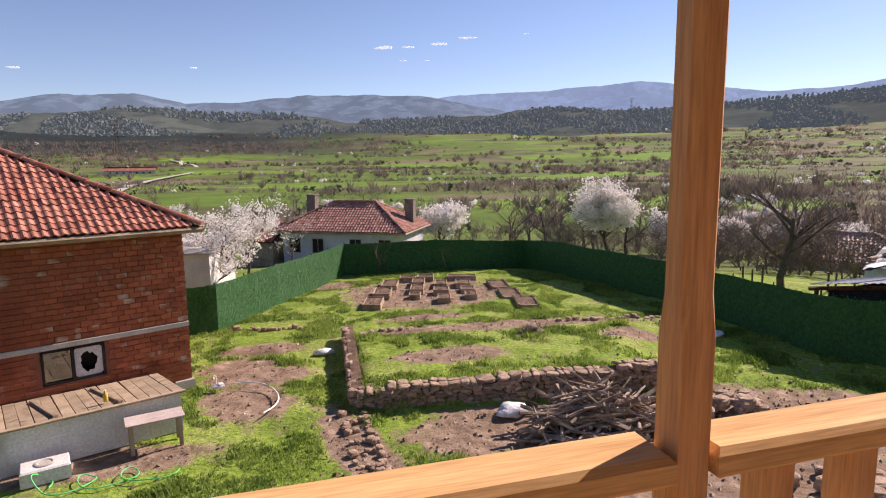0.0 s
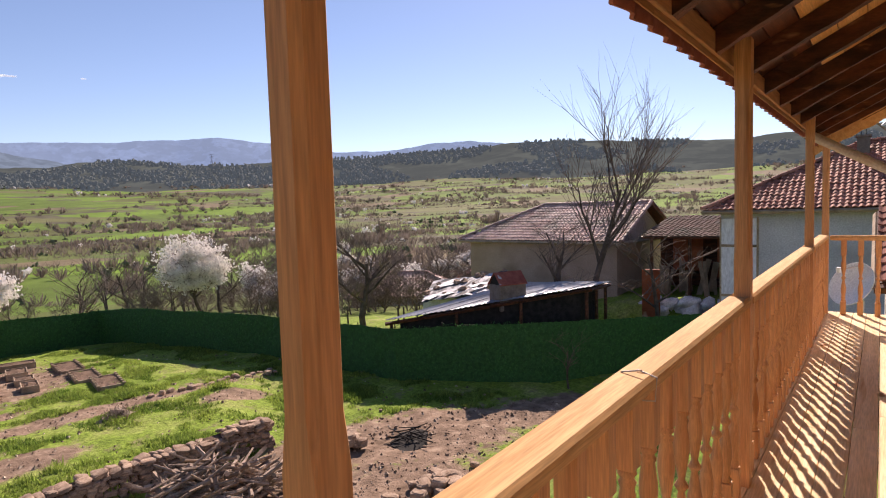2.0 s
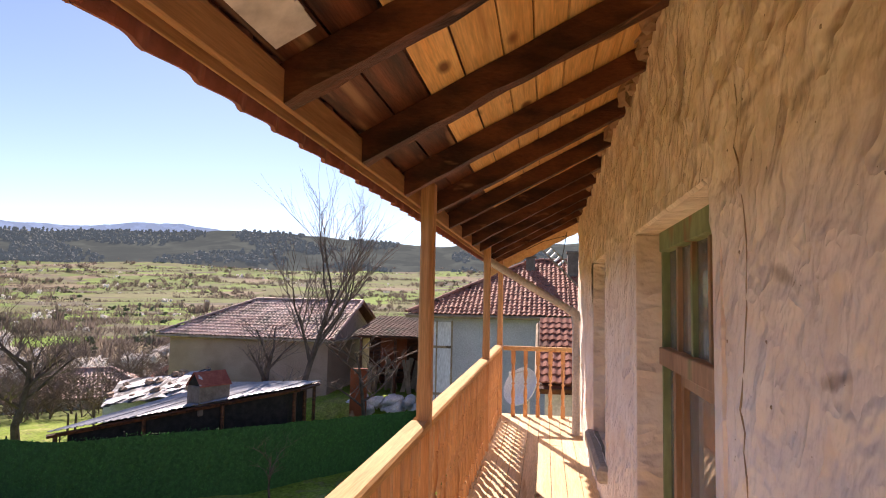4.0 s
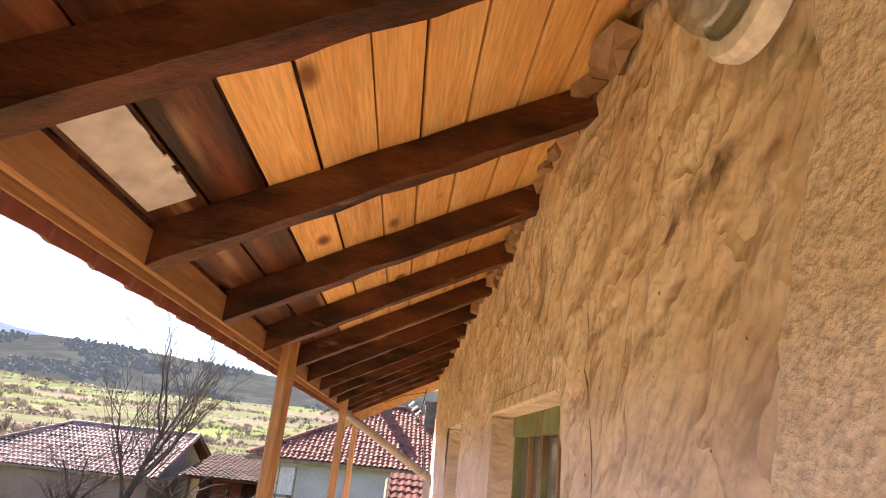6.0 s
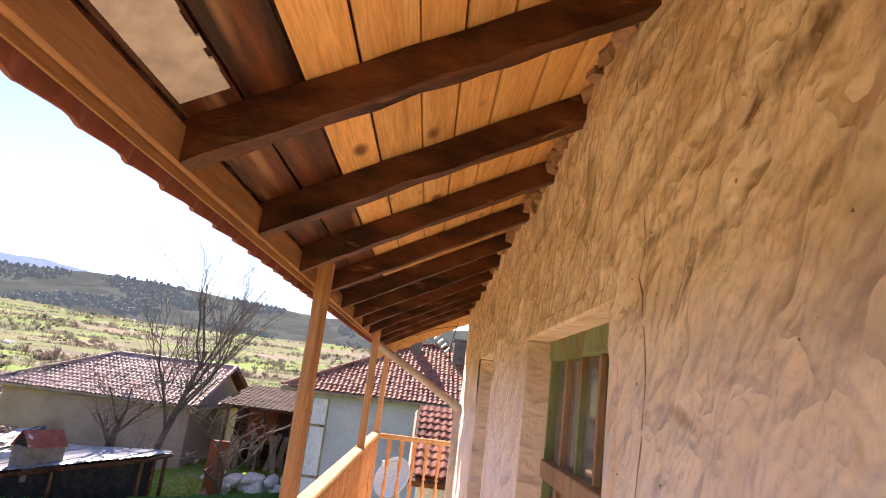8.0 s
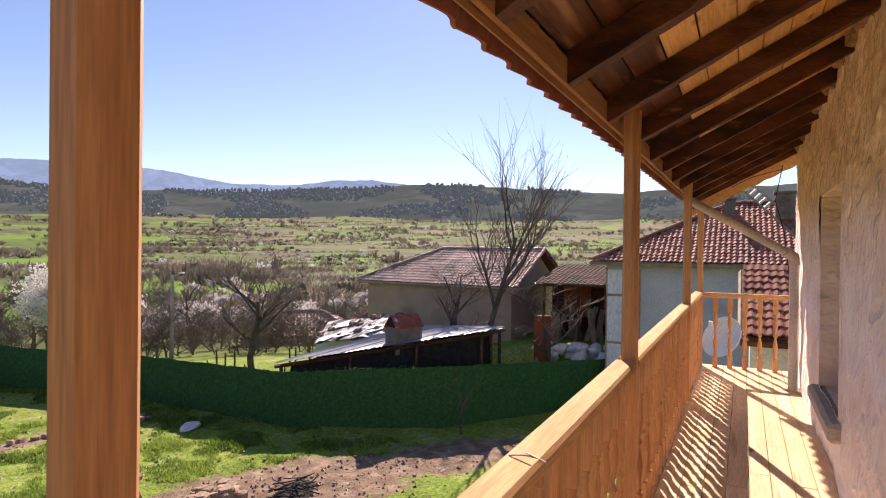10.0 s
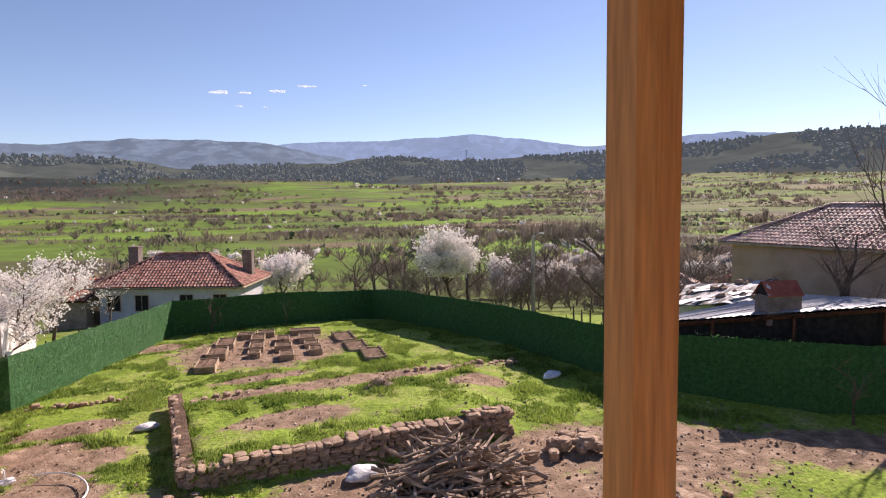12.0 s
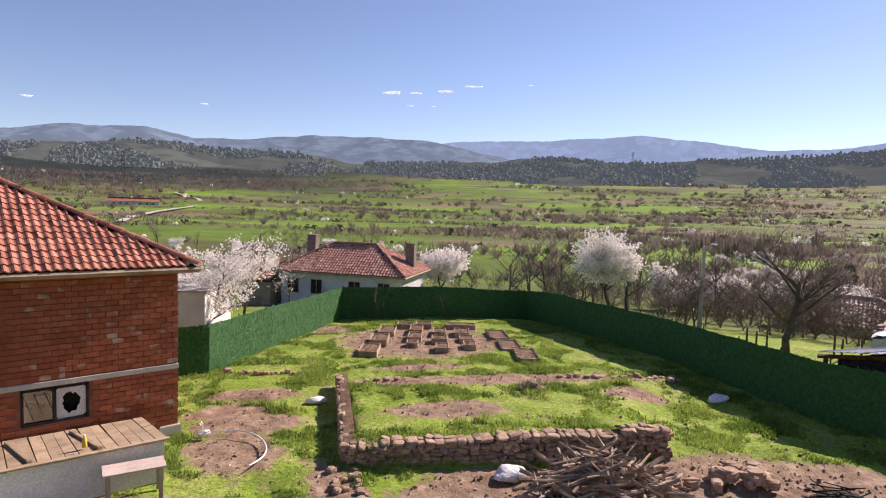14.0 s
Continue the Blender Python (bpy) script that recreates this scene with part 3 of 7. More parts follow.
    hills = ramp(nz(0.006, 9), (0.42, (0.018, 0.026, 0.025)), (0.54, (0.03, 0.038, 0.034)), (0.68, (0.058, 0.068, 0.048)))
    far = mix(sp.outputs[2], patch, hills)
    col = mix(sp.outputs[1], near, far)
    L.new(col, b.inputs["Base Color"])
    bp = N.new("ShaderNodeBump")
    bp.inputs["Strength"].default_value, bp.inputs["Distance"].default_value = 0.7, 0.08
    L.new(nz(9.0, 7), bp.inputs["Height"])
    L.new(bp.outputs[0], b.inputs["Normal"])
    return m


me.materials.append(ground_material())


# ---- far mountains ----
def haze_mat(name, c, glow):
    # Aerial haze is put into the base colour and emission.
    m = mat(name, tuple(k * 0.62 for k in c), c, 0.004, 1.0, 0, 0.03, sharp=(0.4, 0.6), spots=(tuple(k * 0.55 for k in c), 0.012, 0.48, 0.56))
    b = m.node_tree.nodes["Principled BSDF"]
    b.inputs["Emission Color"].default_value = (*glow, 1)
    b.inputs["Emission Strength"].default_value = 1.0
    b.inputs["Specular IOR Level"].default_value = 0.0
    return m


def ridge(name, dist, prof, material, seed, depth=700, rough=0.16):
    """A mountain chain: skyline given as bearing and elevation in degrees."""
    azs = np.arange(prof[0][0], prof[-1][0] + 0.01, 0.35)
    els = np.interp(azs, [p[0] for p in prof], [p[1] for p in prof])
    v, f = [], []
    rows = 9
    for i, (a, e) in enumerate(zip(azs, els)):
        for k in range(rows):
            s = k / (rows - 1)
            d = dist - depth * (1 - s)
            top = 1.6 + dist * math.tan(radians(e + rough * noise.noise((a * 0.45, seed, 0.3)) + 0.35 * rough * noise.noise((a * 1.9, seed, 4.0))))
            low = -20.0
            z = low + (top - low) * (s ** 0.85) * (1 + 0.10 * noise.noise((a * 0.25, s * 2, seed)) * (1 - s))
            v.append((1 + d * math.sin(radians(a)), d * math.cos(radians(a)), z))
    for i in range(len(azs) - 1):
        for k in range(rows - 1):
            q = i * rows + k
            f.append((q, q + rows, q + rows + 1, q + 1))
    return tagged(obj(name, v, f, material, True), "hazy blue wooded mountain chain on the skyline", "mountain", kind="structure")


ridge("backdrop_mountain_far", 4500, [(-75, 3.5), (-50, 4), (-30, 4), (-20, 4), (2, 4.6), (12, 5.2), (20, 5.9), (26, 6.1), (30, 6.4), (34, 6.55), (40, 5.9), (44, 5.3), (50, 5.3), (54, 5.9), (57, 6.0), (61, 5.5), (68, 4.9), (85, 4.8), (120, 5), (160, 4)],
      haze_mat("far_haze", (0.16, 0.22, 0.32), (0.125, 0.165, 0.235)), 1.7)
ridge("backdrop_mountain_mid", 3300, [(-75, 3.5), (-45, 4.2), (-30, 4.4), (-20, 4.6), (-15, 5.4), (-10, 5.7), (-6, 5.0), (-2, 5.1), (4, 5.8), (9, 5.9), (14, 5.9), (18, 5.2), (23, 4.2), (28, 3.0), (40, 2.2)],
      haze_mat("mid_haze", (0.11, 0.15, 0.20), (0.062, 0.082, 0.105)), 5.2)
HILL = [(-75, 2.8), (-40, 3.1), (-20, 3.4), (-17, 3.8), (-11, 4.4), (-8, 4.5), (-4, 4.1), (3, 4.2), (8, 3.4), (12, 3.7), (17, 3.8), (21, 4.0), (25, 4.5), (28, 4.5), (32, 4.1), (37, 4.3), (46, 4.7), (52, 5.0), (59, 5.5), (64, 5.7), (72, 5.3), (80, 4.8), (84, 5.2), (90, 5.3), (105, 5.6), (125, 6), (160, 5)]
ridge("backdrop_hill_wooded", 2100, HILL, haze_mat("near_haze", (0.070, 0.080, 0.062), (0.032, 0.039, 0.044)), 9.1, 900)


def clouds_and_pylons():
    rng = random.Random(14)
    cm = mat("glowing_cloud_white", (0.75, 0.76, 0.78), (0.88, 0.89, 0.90), 0.01, 1, 0)
    # Emission adds daylight scattered inside the clouds to their colour.
    cm.node_tree.nodes["Principled BSDF"].inputs["Emission Color"].default_value = (0.50, 0.56, 0.64, 1)
    cm.node_tree.nodes["Principled BSDF"].inputs["Emission Strength"].default_value = 0.55
    for az, el, w in ((11.2, 10.0, 26), (13.4, 10.05, 15), (16.2, 10.3, 20), (18.9, 10.8, 15), (24.2, 11.0, 8), (-18.0, 7.2, 14), (-5.2, 7.9, 9), (13.1, 8.9, 8), (15.2, 8.9, 6)):
        d = 4300
        c = thing("cloud", "small flat white cloud high over the mountains", "cloud", (1 + d * math.sin(radians(az)), d * math.cos(radians(az)), 1.6 + d * math.tan(radians(el))), -az, group="small clouds", kind="structure")
        m = Mesh()
        for k in range(9):
            m.lump((rng.gauss(0, w * 1.2), 0, rng.gauss(0, w * 0.12)), w * rng.uniform(0.5, 0.9), rng, (1.4, 0.8, 0.33), 0.5, 12, 8)
        m.make("cloud_body", cm, c, "", True)
    for az, d, h, base in ((-11.4, 950, 50, 9.5), (33.5, 2080, 44, 146)):
        x, y = 1 + d * math.sin(radians(az)), d * math.cos(radians(az))
        p = thing("power_pylon", "distant steel lattice power pylon on the hillside", "pylon", (x, y, base), -az + 20, group="pylons")
        m = Mesh()
        w = h * 0.11
        r = 0.32
        for sx in (-1, 1):
            for sy in (-1, 1):
                m.tube([(sx * w, sy * w, 0), (sx * w * 0.3, sy * w * 0.3, h * 0.6), (sx * w * 0.2, sy * w * 0.2, h)], [r, r, r * 0.7], 4)
        for k in range(6):
            z0, z1 = h * k / 6, h * (k + 1) / 6
            a, b = w * (1 - 0.75 * k / 6), w * (1 - 0.75 * (k + 1) / 6)
            m.tube([(-a, -a, z0), (b, -b, z1)], [r * 0.6] * 2, 4).tube([(a, -a, z0), (-b, -b, z1)], [r * 0.6] * 2, 4)
        m.make("tower", BARK, p)
        for z in (0.72, 0.84, 0.96):
            Mesh().tube([(-w * 1.7, 0, h * z), (0, 0, h * z + 1.2), (w * 1.7, 0, h * z)], [r * 0.6, r, r * 0.6], 4).make("crossarm", BARK, p)


clouds_and_pylons()


# ---- balcony ----
WX0, WX1, WY = -2.2, 10.55, -0.28
OPEN = [(2.95, 4.5, 0.06, 2.12), (6.2, 7.45, 0.45, 2.14)]


def plaster_y(x, z):
    """Face of the hand-laid plaster: slow bulges, slanting trowel strokes with raised lips, small daubs."""
    u, v = -0.93 * x + 0.36 * z, 0.36 * x + 0.93 * z
    bend = 0.12 * noise.noise((u * 1.1, v * 1.1, 4))
    high = min(max((z - 1.7) / 0.7, 0.35), 1.0)
    stroke = noise.noise((u * 1.5, (v + bend) * 11, 3))
    lip = max(0.0, 0.16 - abs(noise.noise((u * 2.2, (v + bend) * 7, 8)))) / 0.16
    y = WY + 0.03 * noise.noise((x * 0.8, z * 0.8, 5)) + 0.018 * noise.noise((x * 3.4 + z * 1.7, z * 1.5 - x * 1.2, 9))
    return y + high * (0.011 * stroke + 0.010 * lip * lip) + 0.008 * abs(noise.noise((x * 9 + z * 4, z * 6 - x * 2, 2)))


def house_wall():
    m = Mesh()
    step = 0.015
    xs = np.concatenate([np.arange(WX0, 1.5, 0.06), np.arange(1.5, 4.7, step), np.arange(4.7, WX1 + 0.02, 0.03)])
    zs = np.concatenate([np.arange(-0.2, 0.8, 0.03), np.arange(0.8, 3.3, step)])
    ids = {}

    def vid(i, j):
        if (i, j) not in ids:
            x, z = xs[i], zs[j]
            ids[i, j] = len(m.v)
            m.v.append((x, plaster_y(x, z), z))
        return ids[i, j]

    for i in range(len(xs) - 1):
        for j in range(len(zs) - 1):
            cx, cz = (xs[i] + xs[i + 1]) / 2, (zs[j] + zs[j + 1]) / 2
            wob = 0.012 * noise.noise((cx * 4, cz * 4, 1))
            if any(a < cx + wob < b and c < cz + wob < d for a, b, c, d in OPEN):
                continue
            m.f.append((vid(i, j), vid(i + 1, j), vid(i + 1, j + 1), vid(i, j + 1)))
    w = m.make("wall_house", PLASTER, smooth=True)
    tagged(w, "uneven hand-laid earth plaster house wall, tan above and pale below", "wall", kind="structure")
    b = Mesh()
    xs2 = [WX0] + [q for a, c, _, _ in OPEN for q in (a, c)] + [WX1]
    for k in range(0, len(xs2), 2):
        b.box(xs2[k] - 0.012, xs2[k + 1] + 0.012, -0.72, WY - 0.045, -0.2, 3.5)
    for a, c, z0, z1 in OPEN:
        b.box(a - 0.06, a + 0.018, -0.6, WY + 0.006, z0, z1 - 0.008, None, 0.012).box(c - 0.018, c + 0.06, -0.6, WY + 0.006, z0, z1 - 0.008, None, 0.012).box(a - 0.06, c + 0.06, -0.6, WY + 0.008, z1 - 0.008, z1 + 0.07, None, 0.012)
        b.box(a, c, -0.72, WY - 0.045, -0.2, z0)
        b.box(a, c, -0.72, WY - 0.045, z1, 3.5)
    b.box(WX0, WX1, -0.75, -0.30, -5.1, -0.2)
    core = b.make("wall_core", PLASTER)
    tagged(core, "thick plastered wall body with window reveals", "wall", kind="structure")
    r = Mesh()
    r.box(WX0, WX1, -4.2, -4.0, -5.1, 3.5).box(WX0 - 0.2, WX0, -4.2, 1.0, -5.1, 3.5).box(WX1 - 0.2, WX1, -4.0, -0.75, -5.1, 3.5).box(WX0, WX1, -4.0, -0.73, -0.1, -0.05).box(WX0, WX1, -4.0, -0.73, 2.6, 2.65)
    tagged(r.make("wall_inner_room", DARKROOM), "dim room behind the windows", "room", kind="structure")
    c = Mesh()
    n = 90
    for k in range(n + 1):
        z = -0.1 + 3.15 * k / n
        e = np.interp(z, [0, 1.9, 2.05, 2.27, 2.34, 3.1], [1.92, 1.85, 1.81, 1.735, 1.685, 1.60]) + 0.03 * noise.noise((z * 5, 2, 0)) + 0.018 * noise.noise((z * 19, 7, 0))
        c.v += [(WX0, WY + 0.032, z), (e - 0.012, WY + 0.032, z), (e, WY + 0.026, z), (e + 0.006, WY - 0.03, z)]
    c.f = [(4 * k + j, 4 * k + j + 1, 4 * k + j + 5, 4 * k + j + 4) for k in range(n) for j in range(3)]
    tagged(c.make("wall_roughcast", ROUGHCAST), "pebbly roughcast render patch beside the earth plaster", "wall", kind="structure")


house_wall()


def door_window():
    x0, x1, z0, z1 = OPEN[0]
    d = thing("glazed_door", "old glazed wooden door with worn green paint and a row of top lights", "door", (0, -0.44, 0))

    def bar(name, a, b, c, e, material, y0=-0.03, y1=0.035, parent=None, label=""):
        return Mesh().box(a, b, y0, y1, c, e, bev=0.005).make(name, material, parent or d, label)

    def pane(name, a, b, c, e, parent=None):
        o = Mesh().box(a, b, -0.003, 0.0, c, e).make(name, DUSTY, parent or d)
        o.visible_shadow = False

    bar("door_jamb", x0, x0 + 0.045, z0, z1, BROWNFRAME)
    bar("door_jamb", x1 - 0.045, x1, z0, z1, GREENPAINT)
    bar("head_board", x0 + 0.045, x1 - 0.045, z1 - 0.11, z1 - 0.004, GREENPAINT, -0.03, 0.05)
    bar("transom_bar", x0 + 0.045, x1 - 0.045, 1.42, 1.51, BROWNFRAME, -0.03, 0.055, None, "bare weathered wood bar")
    bar("threshold", x0 + 0.045, x1 - 0.045, z0, z0 + 0.06, BROWNFRAME)
    n = 5
    w = (x1 - x0 - 0.09) / n
    for k in range(n):
        a = x0 + 0.045 + k * w
        pane("top_light", a + 0.014, a + w - 0.014, 1.51, z1 - 0.11)
        if k:
            bar("glazing_bar", a - 0.016, a + 0.016, 1.51, z1 - 0.11, GREENPAINT if k % 2 else BROWNFRAME, -0.022, 0.022)
    la, lb = x0 + 0.42, x1 - 0.42
    for a in (la - 0.05, lb):
        bar("mullion", a, a + 0.05, z0 + 0.06, 1.42, BROWNFRAME, -0.03, 0.05)
    for a, b in ((x0 + 0.045, la - 0.05), (lb + 0.05, x1 - 0.045)):
        pane("side_light", a, b, 0.72, 1.42)
        bar("mid_rail", a, b, 0.67, 0.72, BROWNFRAME, -0.022, 0.025)
        pane("lower_light", a, b, z0 + 0.06, 0.67)
    leaf = bar("door_leaf", la, la + 0.05, z0 + 0.065, 1.41, GREENPAINT, -0.025, 0.025)
    for q in ((lb - 0.05, lb, z0 + 0.065, 1.41), (la + 0.05, lb - 0.05, 1.36, 1.41), (la + 0.05, lb - 0.05, 0.60, 0.65), (la + 0.05, lb - 0.05, z0 + 0.065, z0 + 0.13)):
        bar("leaf_frame", *q, BROWNFRAME, -0.025, 0.025, leaf)
    pane("door_pane", la + 0.05, lb - 0.05, 0.65, 1.36, leaf)
    pane("door_pane", la + 0.05, lb - 0.05, z0 + 0.13, 0.60, leaf)
    c = thing("wooden_board", "plain brown wooden board standing inside behind the glazed door", "board", (0, -0.8, 0))
    Mesh().box(x0 + 0.1, x1 - 0.55, -0.02, 0.02, -0.05, 1.12, bev=0.006).make("panel", BROWNFRAME, c)


door_window()


def window_far():
    x0, x1, z0, z1 = OPEN[1]
    y = -0.47
    d = thing("window_1", "small old casement window with worn green frame", "window", (0, y, 0), kind="structure")
    for a, b in ((x0, x0 + 0.07), (x1 - 0.07, x1), ((x0 + x1) / 2 - 0.035, (x0 + x1) / 2 + 0.035)):
        Mesh().box(a, b, -0.04, 0.05, z0, z1, bev=0.006).make("window_frame", GREENPAINT, d)
    for a, b in ((z0, z0 + 0.07), (z1 - 0.08, z1), (1.45, 1.52)):
        Mesh().box(x0 + 0.07, x1 - 0.07, -0.035, 0.045, a, b, bev=0.006).make("frame_rail", GREENPAINT, d)
    for a, b in ((x0 + 0.07, (x0 + x1) / 2 - 0.035), ((x0 + x1) / 2 + 0.035, x1 - 0.07)):
        for c, e in ((z0 + 0.07, 1.45), (1.52, z1 - 0.08)):
            Mesh().box(a, b, -0.004, 0.0, c, e).make("pane", GLASS, d).visible_shadow = False
    s = Mesh().box(x0 - 0.1, x1 + 0.12, -0.1, 0.27, z0 - 0.14, z0 - 0.004, bev=0.03)
    s.make("window_sill", CONCRETE, d, "thick rounded grey sill")


window_far()

RAIL_Z, RAIL_Y = 1.05, 0.90
POSTS = [-1.55, 1.505, 4.56, 8.25, 10.46]


def posts():
    for x in POSTS:
        p = thing("balcony_post", "planed pine post with chamfered edges carrying the eaves", "post", (x, RAIL_Y - 0.01, 0), group="balcony posts")
        m = Mesh()
        h = 0.033 if 0 < x < 3 else 0.04
        c = 0.013
        prof = []
        for z, k in ((-0.25, 0.002), (1.24, 0.002), (1.32, c), (2.1, c), (2.18, 0.002), (2.41, 0.002)):
            prof.append([(h, -h + k, z), (h, h - k, z), (h - k, h, z), (-h + k, h, z), (-h, h - k, z), (-h, -h + k, z), (-h + k, -h, z), (h - k, -h, z)])
        v = [q for r in prof for q in r]
        f = []
        for i in range(len(prof) - 1):
            for k in range(8):
                a, b = i * 8 + k, i * 8 + (k + 1) % 8
                f.append((a, b, b + 8, a + 8))
        f += [tuple(range(7, -1, -1)), tuple(range(40, 48))]
        m.add(v, f)
        m.make("shaft", PINE_UP, p)


posts()


def baluster_mesh():
    m = Mesh()
    m.box(-0.031, 0.031, -0.031, 0.031, 0, 0.17, bev=0.004)
    m.box(-0.031, 0.031, -0.031, 0.031, 0.78, RAIL_Z - 0.059, bev=0.004)
    m.lathe([(0.024, 0.168), (0.030, 0.185), (0.020, 0.20), (0.028, 0.215), (0.022, 0.235), (0.030, 0.30), (0.031, 0.34), (0.022, 0.40), (0.013, 0.455), (0.022, 0.468), (0.028, 0.478), (0.022, 0.49), (0.013, 0.505), (0.022, 0.56), (0.031, 0.62), (0.030, 0.66), (0.022, 0.72), (0.028, 0.738), (0.020, 0.75), (0.030, 0.765), (0.024, 0.782)], 12)
    me = bpy.data.meshes.new("baluster")
    me.from_pydata(m.v, [], m.f)
    me.materials.append(PINE_UP)
    sm = [len(p.vertices) == 4 and abs(p.normal.z) < 0.95 and i > 28 for i, p in enumerate(me.polygons)]
    me.polygons.foreach_set("use_smooth", sm)
    return me


def railing():
    r = thing("balcony_railing", "new pine balcony railing with turned balusters and a flat handrail", "railing", (0, RAIL_Y, 0))
    rng = random.Random(4)
    for a, b in zip(POSTS[:-1], POSTS[1:]):
        Mesh().box(a + 0.041, b - 0.041, -0.056, 0.064, RAIL_Z - 0.058, RAIL_Z, bev=0.012).make("handrail", PINE, r)
    bm = baluster_mesh()
    for a, b in zip(POSTS[:-1], POSTS[1:]):
        n = max(2, int(round((b - a) / 0.205)))
        for k in range(1, n):
            sub("baluster", bm, r, pose(a + (b - a) * k / n, 0, 0, 0, 0, rng.uniform(-3, 3)))
    e = thing("end_railing", "short pine railing across the end of the balcony", "railing", (POSTS[-1], 0, 0))
    Mesh().box(-0.05, 0.05, -0.24, RAIL_Y - 0.063, RAIL_Z - 0.075, RAIL_Z - 0.01, bev=0.012).make("handrail", PINE, e)
    for k in range(5):
        sub("baluster", bm, e, pose(0, -0.06 + k * 0.185, 0))
    w = Mesh()
    w.tube([(2.78, -0.03, 1.07), (2.80, 0.04, 1.052), (2.82, 0.062, 1.02), (2.81, 0.05, 0.96), (2.80, -0.064, 0.975), (2.81, -0.066, 1.045), (2.83, 0.0, 1.056)], [0.003] * 7, 5)
    child(w.make("binding_wire", PVC), r, "thin pale wire tied round the handrail")


railing()


def deck():
    d = thing("floor", "new pine plank balcony floor", "floor", kind="structure")
    rng = random.Random(8)
    ys = np.linspace(-0.29, 1.0, 10)
    shared = {}
    for k in range(9):
        x = -2.2 + rng.uniform(-1.5, 0)
        while x < 10.6:
            L = 3.0
            a, b = max(x, -2.2), min(x + L, 10.62)
            if b - a > 0.05:
                Mesh().box(a + 0.002, b - 0.002, ys[k] + 0.002, ys[k + 1] - 0.002, -0.03 + rng.uniform(-0.002, 0), 0.0 + rng.uniform(-0.003, 0), bev=0.003).make("plank", DECKWOOD, d)
            x += L
    j = Mesh().box(-2.2, 10.6, 0.93, 0.99, -0.24, -0.035).box(-2.2, 10.6, -0.28, -0.2, -0.2, -0.035)
    for k in range(14):
        j.box(-2 + k * 0.95, -1.9 + k * 0.95, -0.28, 0.93, -0.18, -0.032)
    tagged(j.make("floor_joist", OLDWOOD), "dark joists under the balcony floor", "joist", kind="structure")


deck()


# ---- eaves ----
RS = 0.52
def roof_z(y):
    return 2.425 + (1.03 - y) * RS


def eaves():
    fb = thing("eaves_beam", "orange pine board closing the rafter ends along the eaves", "beam", (0, 0, 0))
    for a, b in ((-2.4, 1.5), (1.5, 6.1), (6.1, 10.9)):
        Mesh().box(a, b - 0.004, 0.955, 0.977, 2.287, 2.392, bev=0.004).make("board", EAVEWOOD, fb)
    for a, b in ((-2.4, 3.3), (3.3, 7.4), (7.4, 10.9)):
        Mesh().box(a, b - 0.004, 0.979, 0.987, 2.262, 2.40, bev=0.002).make("apron_board", EAVEWOOD, fb)
    rng = random.Random(12)
    x = -1.825
    k = 0
    ang = -math.degrees(math.atan(RS))
    while x < 10.8:
        r = thing("rafter", "rough dark-stained old rafter under the eaves", "rafter", (x, 0.953, 2.287), group="eaves rafters")
        L = 1.30 * math.hypot(1, RS)
        m = Mesh()
        M = pose(0, 0, 0, ang, 0, 0)
        h = rng.uniform(0.112, 0.116)
        w = rng.uniform(0.030, 0.042)
        n = 22
        v, f = [], []
        for i in range(n + 1):
            s = -L * i / n
            j = 0.010 * noise.noise((i * 0.35, x * 3, 0))
            wane = 0.016 * max(0, noise.noise((i * 0.5, x * 2, 6)))
            for p, q in ((-w, 0), (w, 0), (w, h), (-w, h)):
                v.append(M @ Vector((p * (1 - (wane / w if q == 0 else 0)) + j, s, q + (0.009 * noise.noise((i * 0.45, p * 30, x)) if q == 0 else 0))))
        for i in range(n):
            for c in range(4):
                a, b = i * 4 + c, i * 4 + (c + 1) % 4
                f.append((a, b, b + 4, a + 4))
        f += [(0, 1, 2, 3), (n * 4 + 3, n * 4 + 2, n * 4 + 1, n * 4)]
        m.add(v, f).make("beam", OLDWOOD, r)
        x += 0.757
        k += 1
    s = thing("ceiling", "sloping soffit of sawn pine boards between dark rafters", "ceiling", kind="structure")
    light, dark, pale = Mesh(), Mesh(), Mesh()
    M = Matrix.Translation((0, 1.03, 2.375)) @ pose(0, 0, 0, ang, 0, 0)
    total = 1.46 * math.hypot(1, RS)
    t = 0.075
    while t < total:
        w = rng.uniform(0.135, 0.175) if t > 0.3 else 0.165
        xx = -1.825 - 0.757 * rng.choice((1, 2, 3))
        while xx < 10.9:
            L = 0.757 * rng.choice((3, 4, 5))
            old = t < 0.33
            tgt = (dark if rng.random() < 0.85 else light) if old else light
            b = min(xx + L, 10.9)
            tgt.box(xx, b - 0.004, -t - w + rng.uniform(0.005, 0.011), -t, rng.uniform(0, 0.004), 0.02, M, 0.002)
            xx += L
        t += w
    light.make("soffit_board", SOFFIT, s)
    dark.make("old_soffit_board", OLDSOFFIT, s, "old dark boards near the eaves")
    for i in range(10):
        a = 2.13 + 0.046 * i
        pale.box(a, a + 0.0465, -0.225 + 0.012 * noise.noise((i * 0.9, 3, 1)), -0.095, -0.010, -0.003, M)
    pale.make("patch_panel", WHITEWASH, s, "pale patched panel nailed to the soffit")
    top = Mesh().box(-2.5, 11.0, -total - 0.1, -0.06, 0.023, 0.036, M)
    tagged(top.make("roof_deck", OLDWOOD), "boarding under the roof tiles", "roof", kind="structure")
    mud = Mesh()
    for k in range(170):
        xk = -2 + k * 0.075
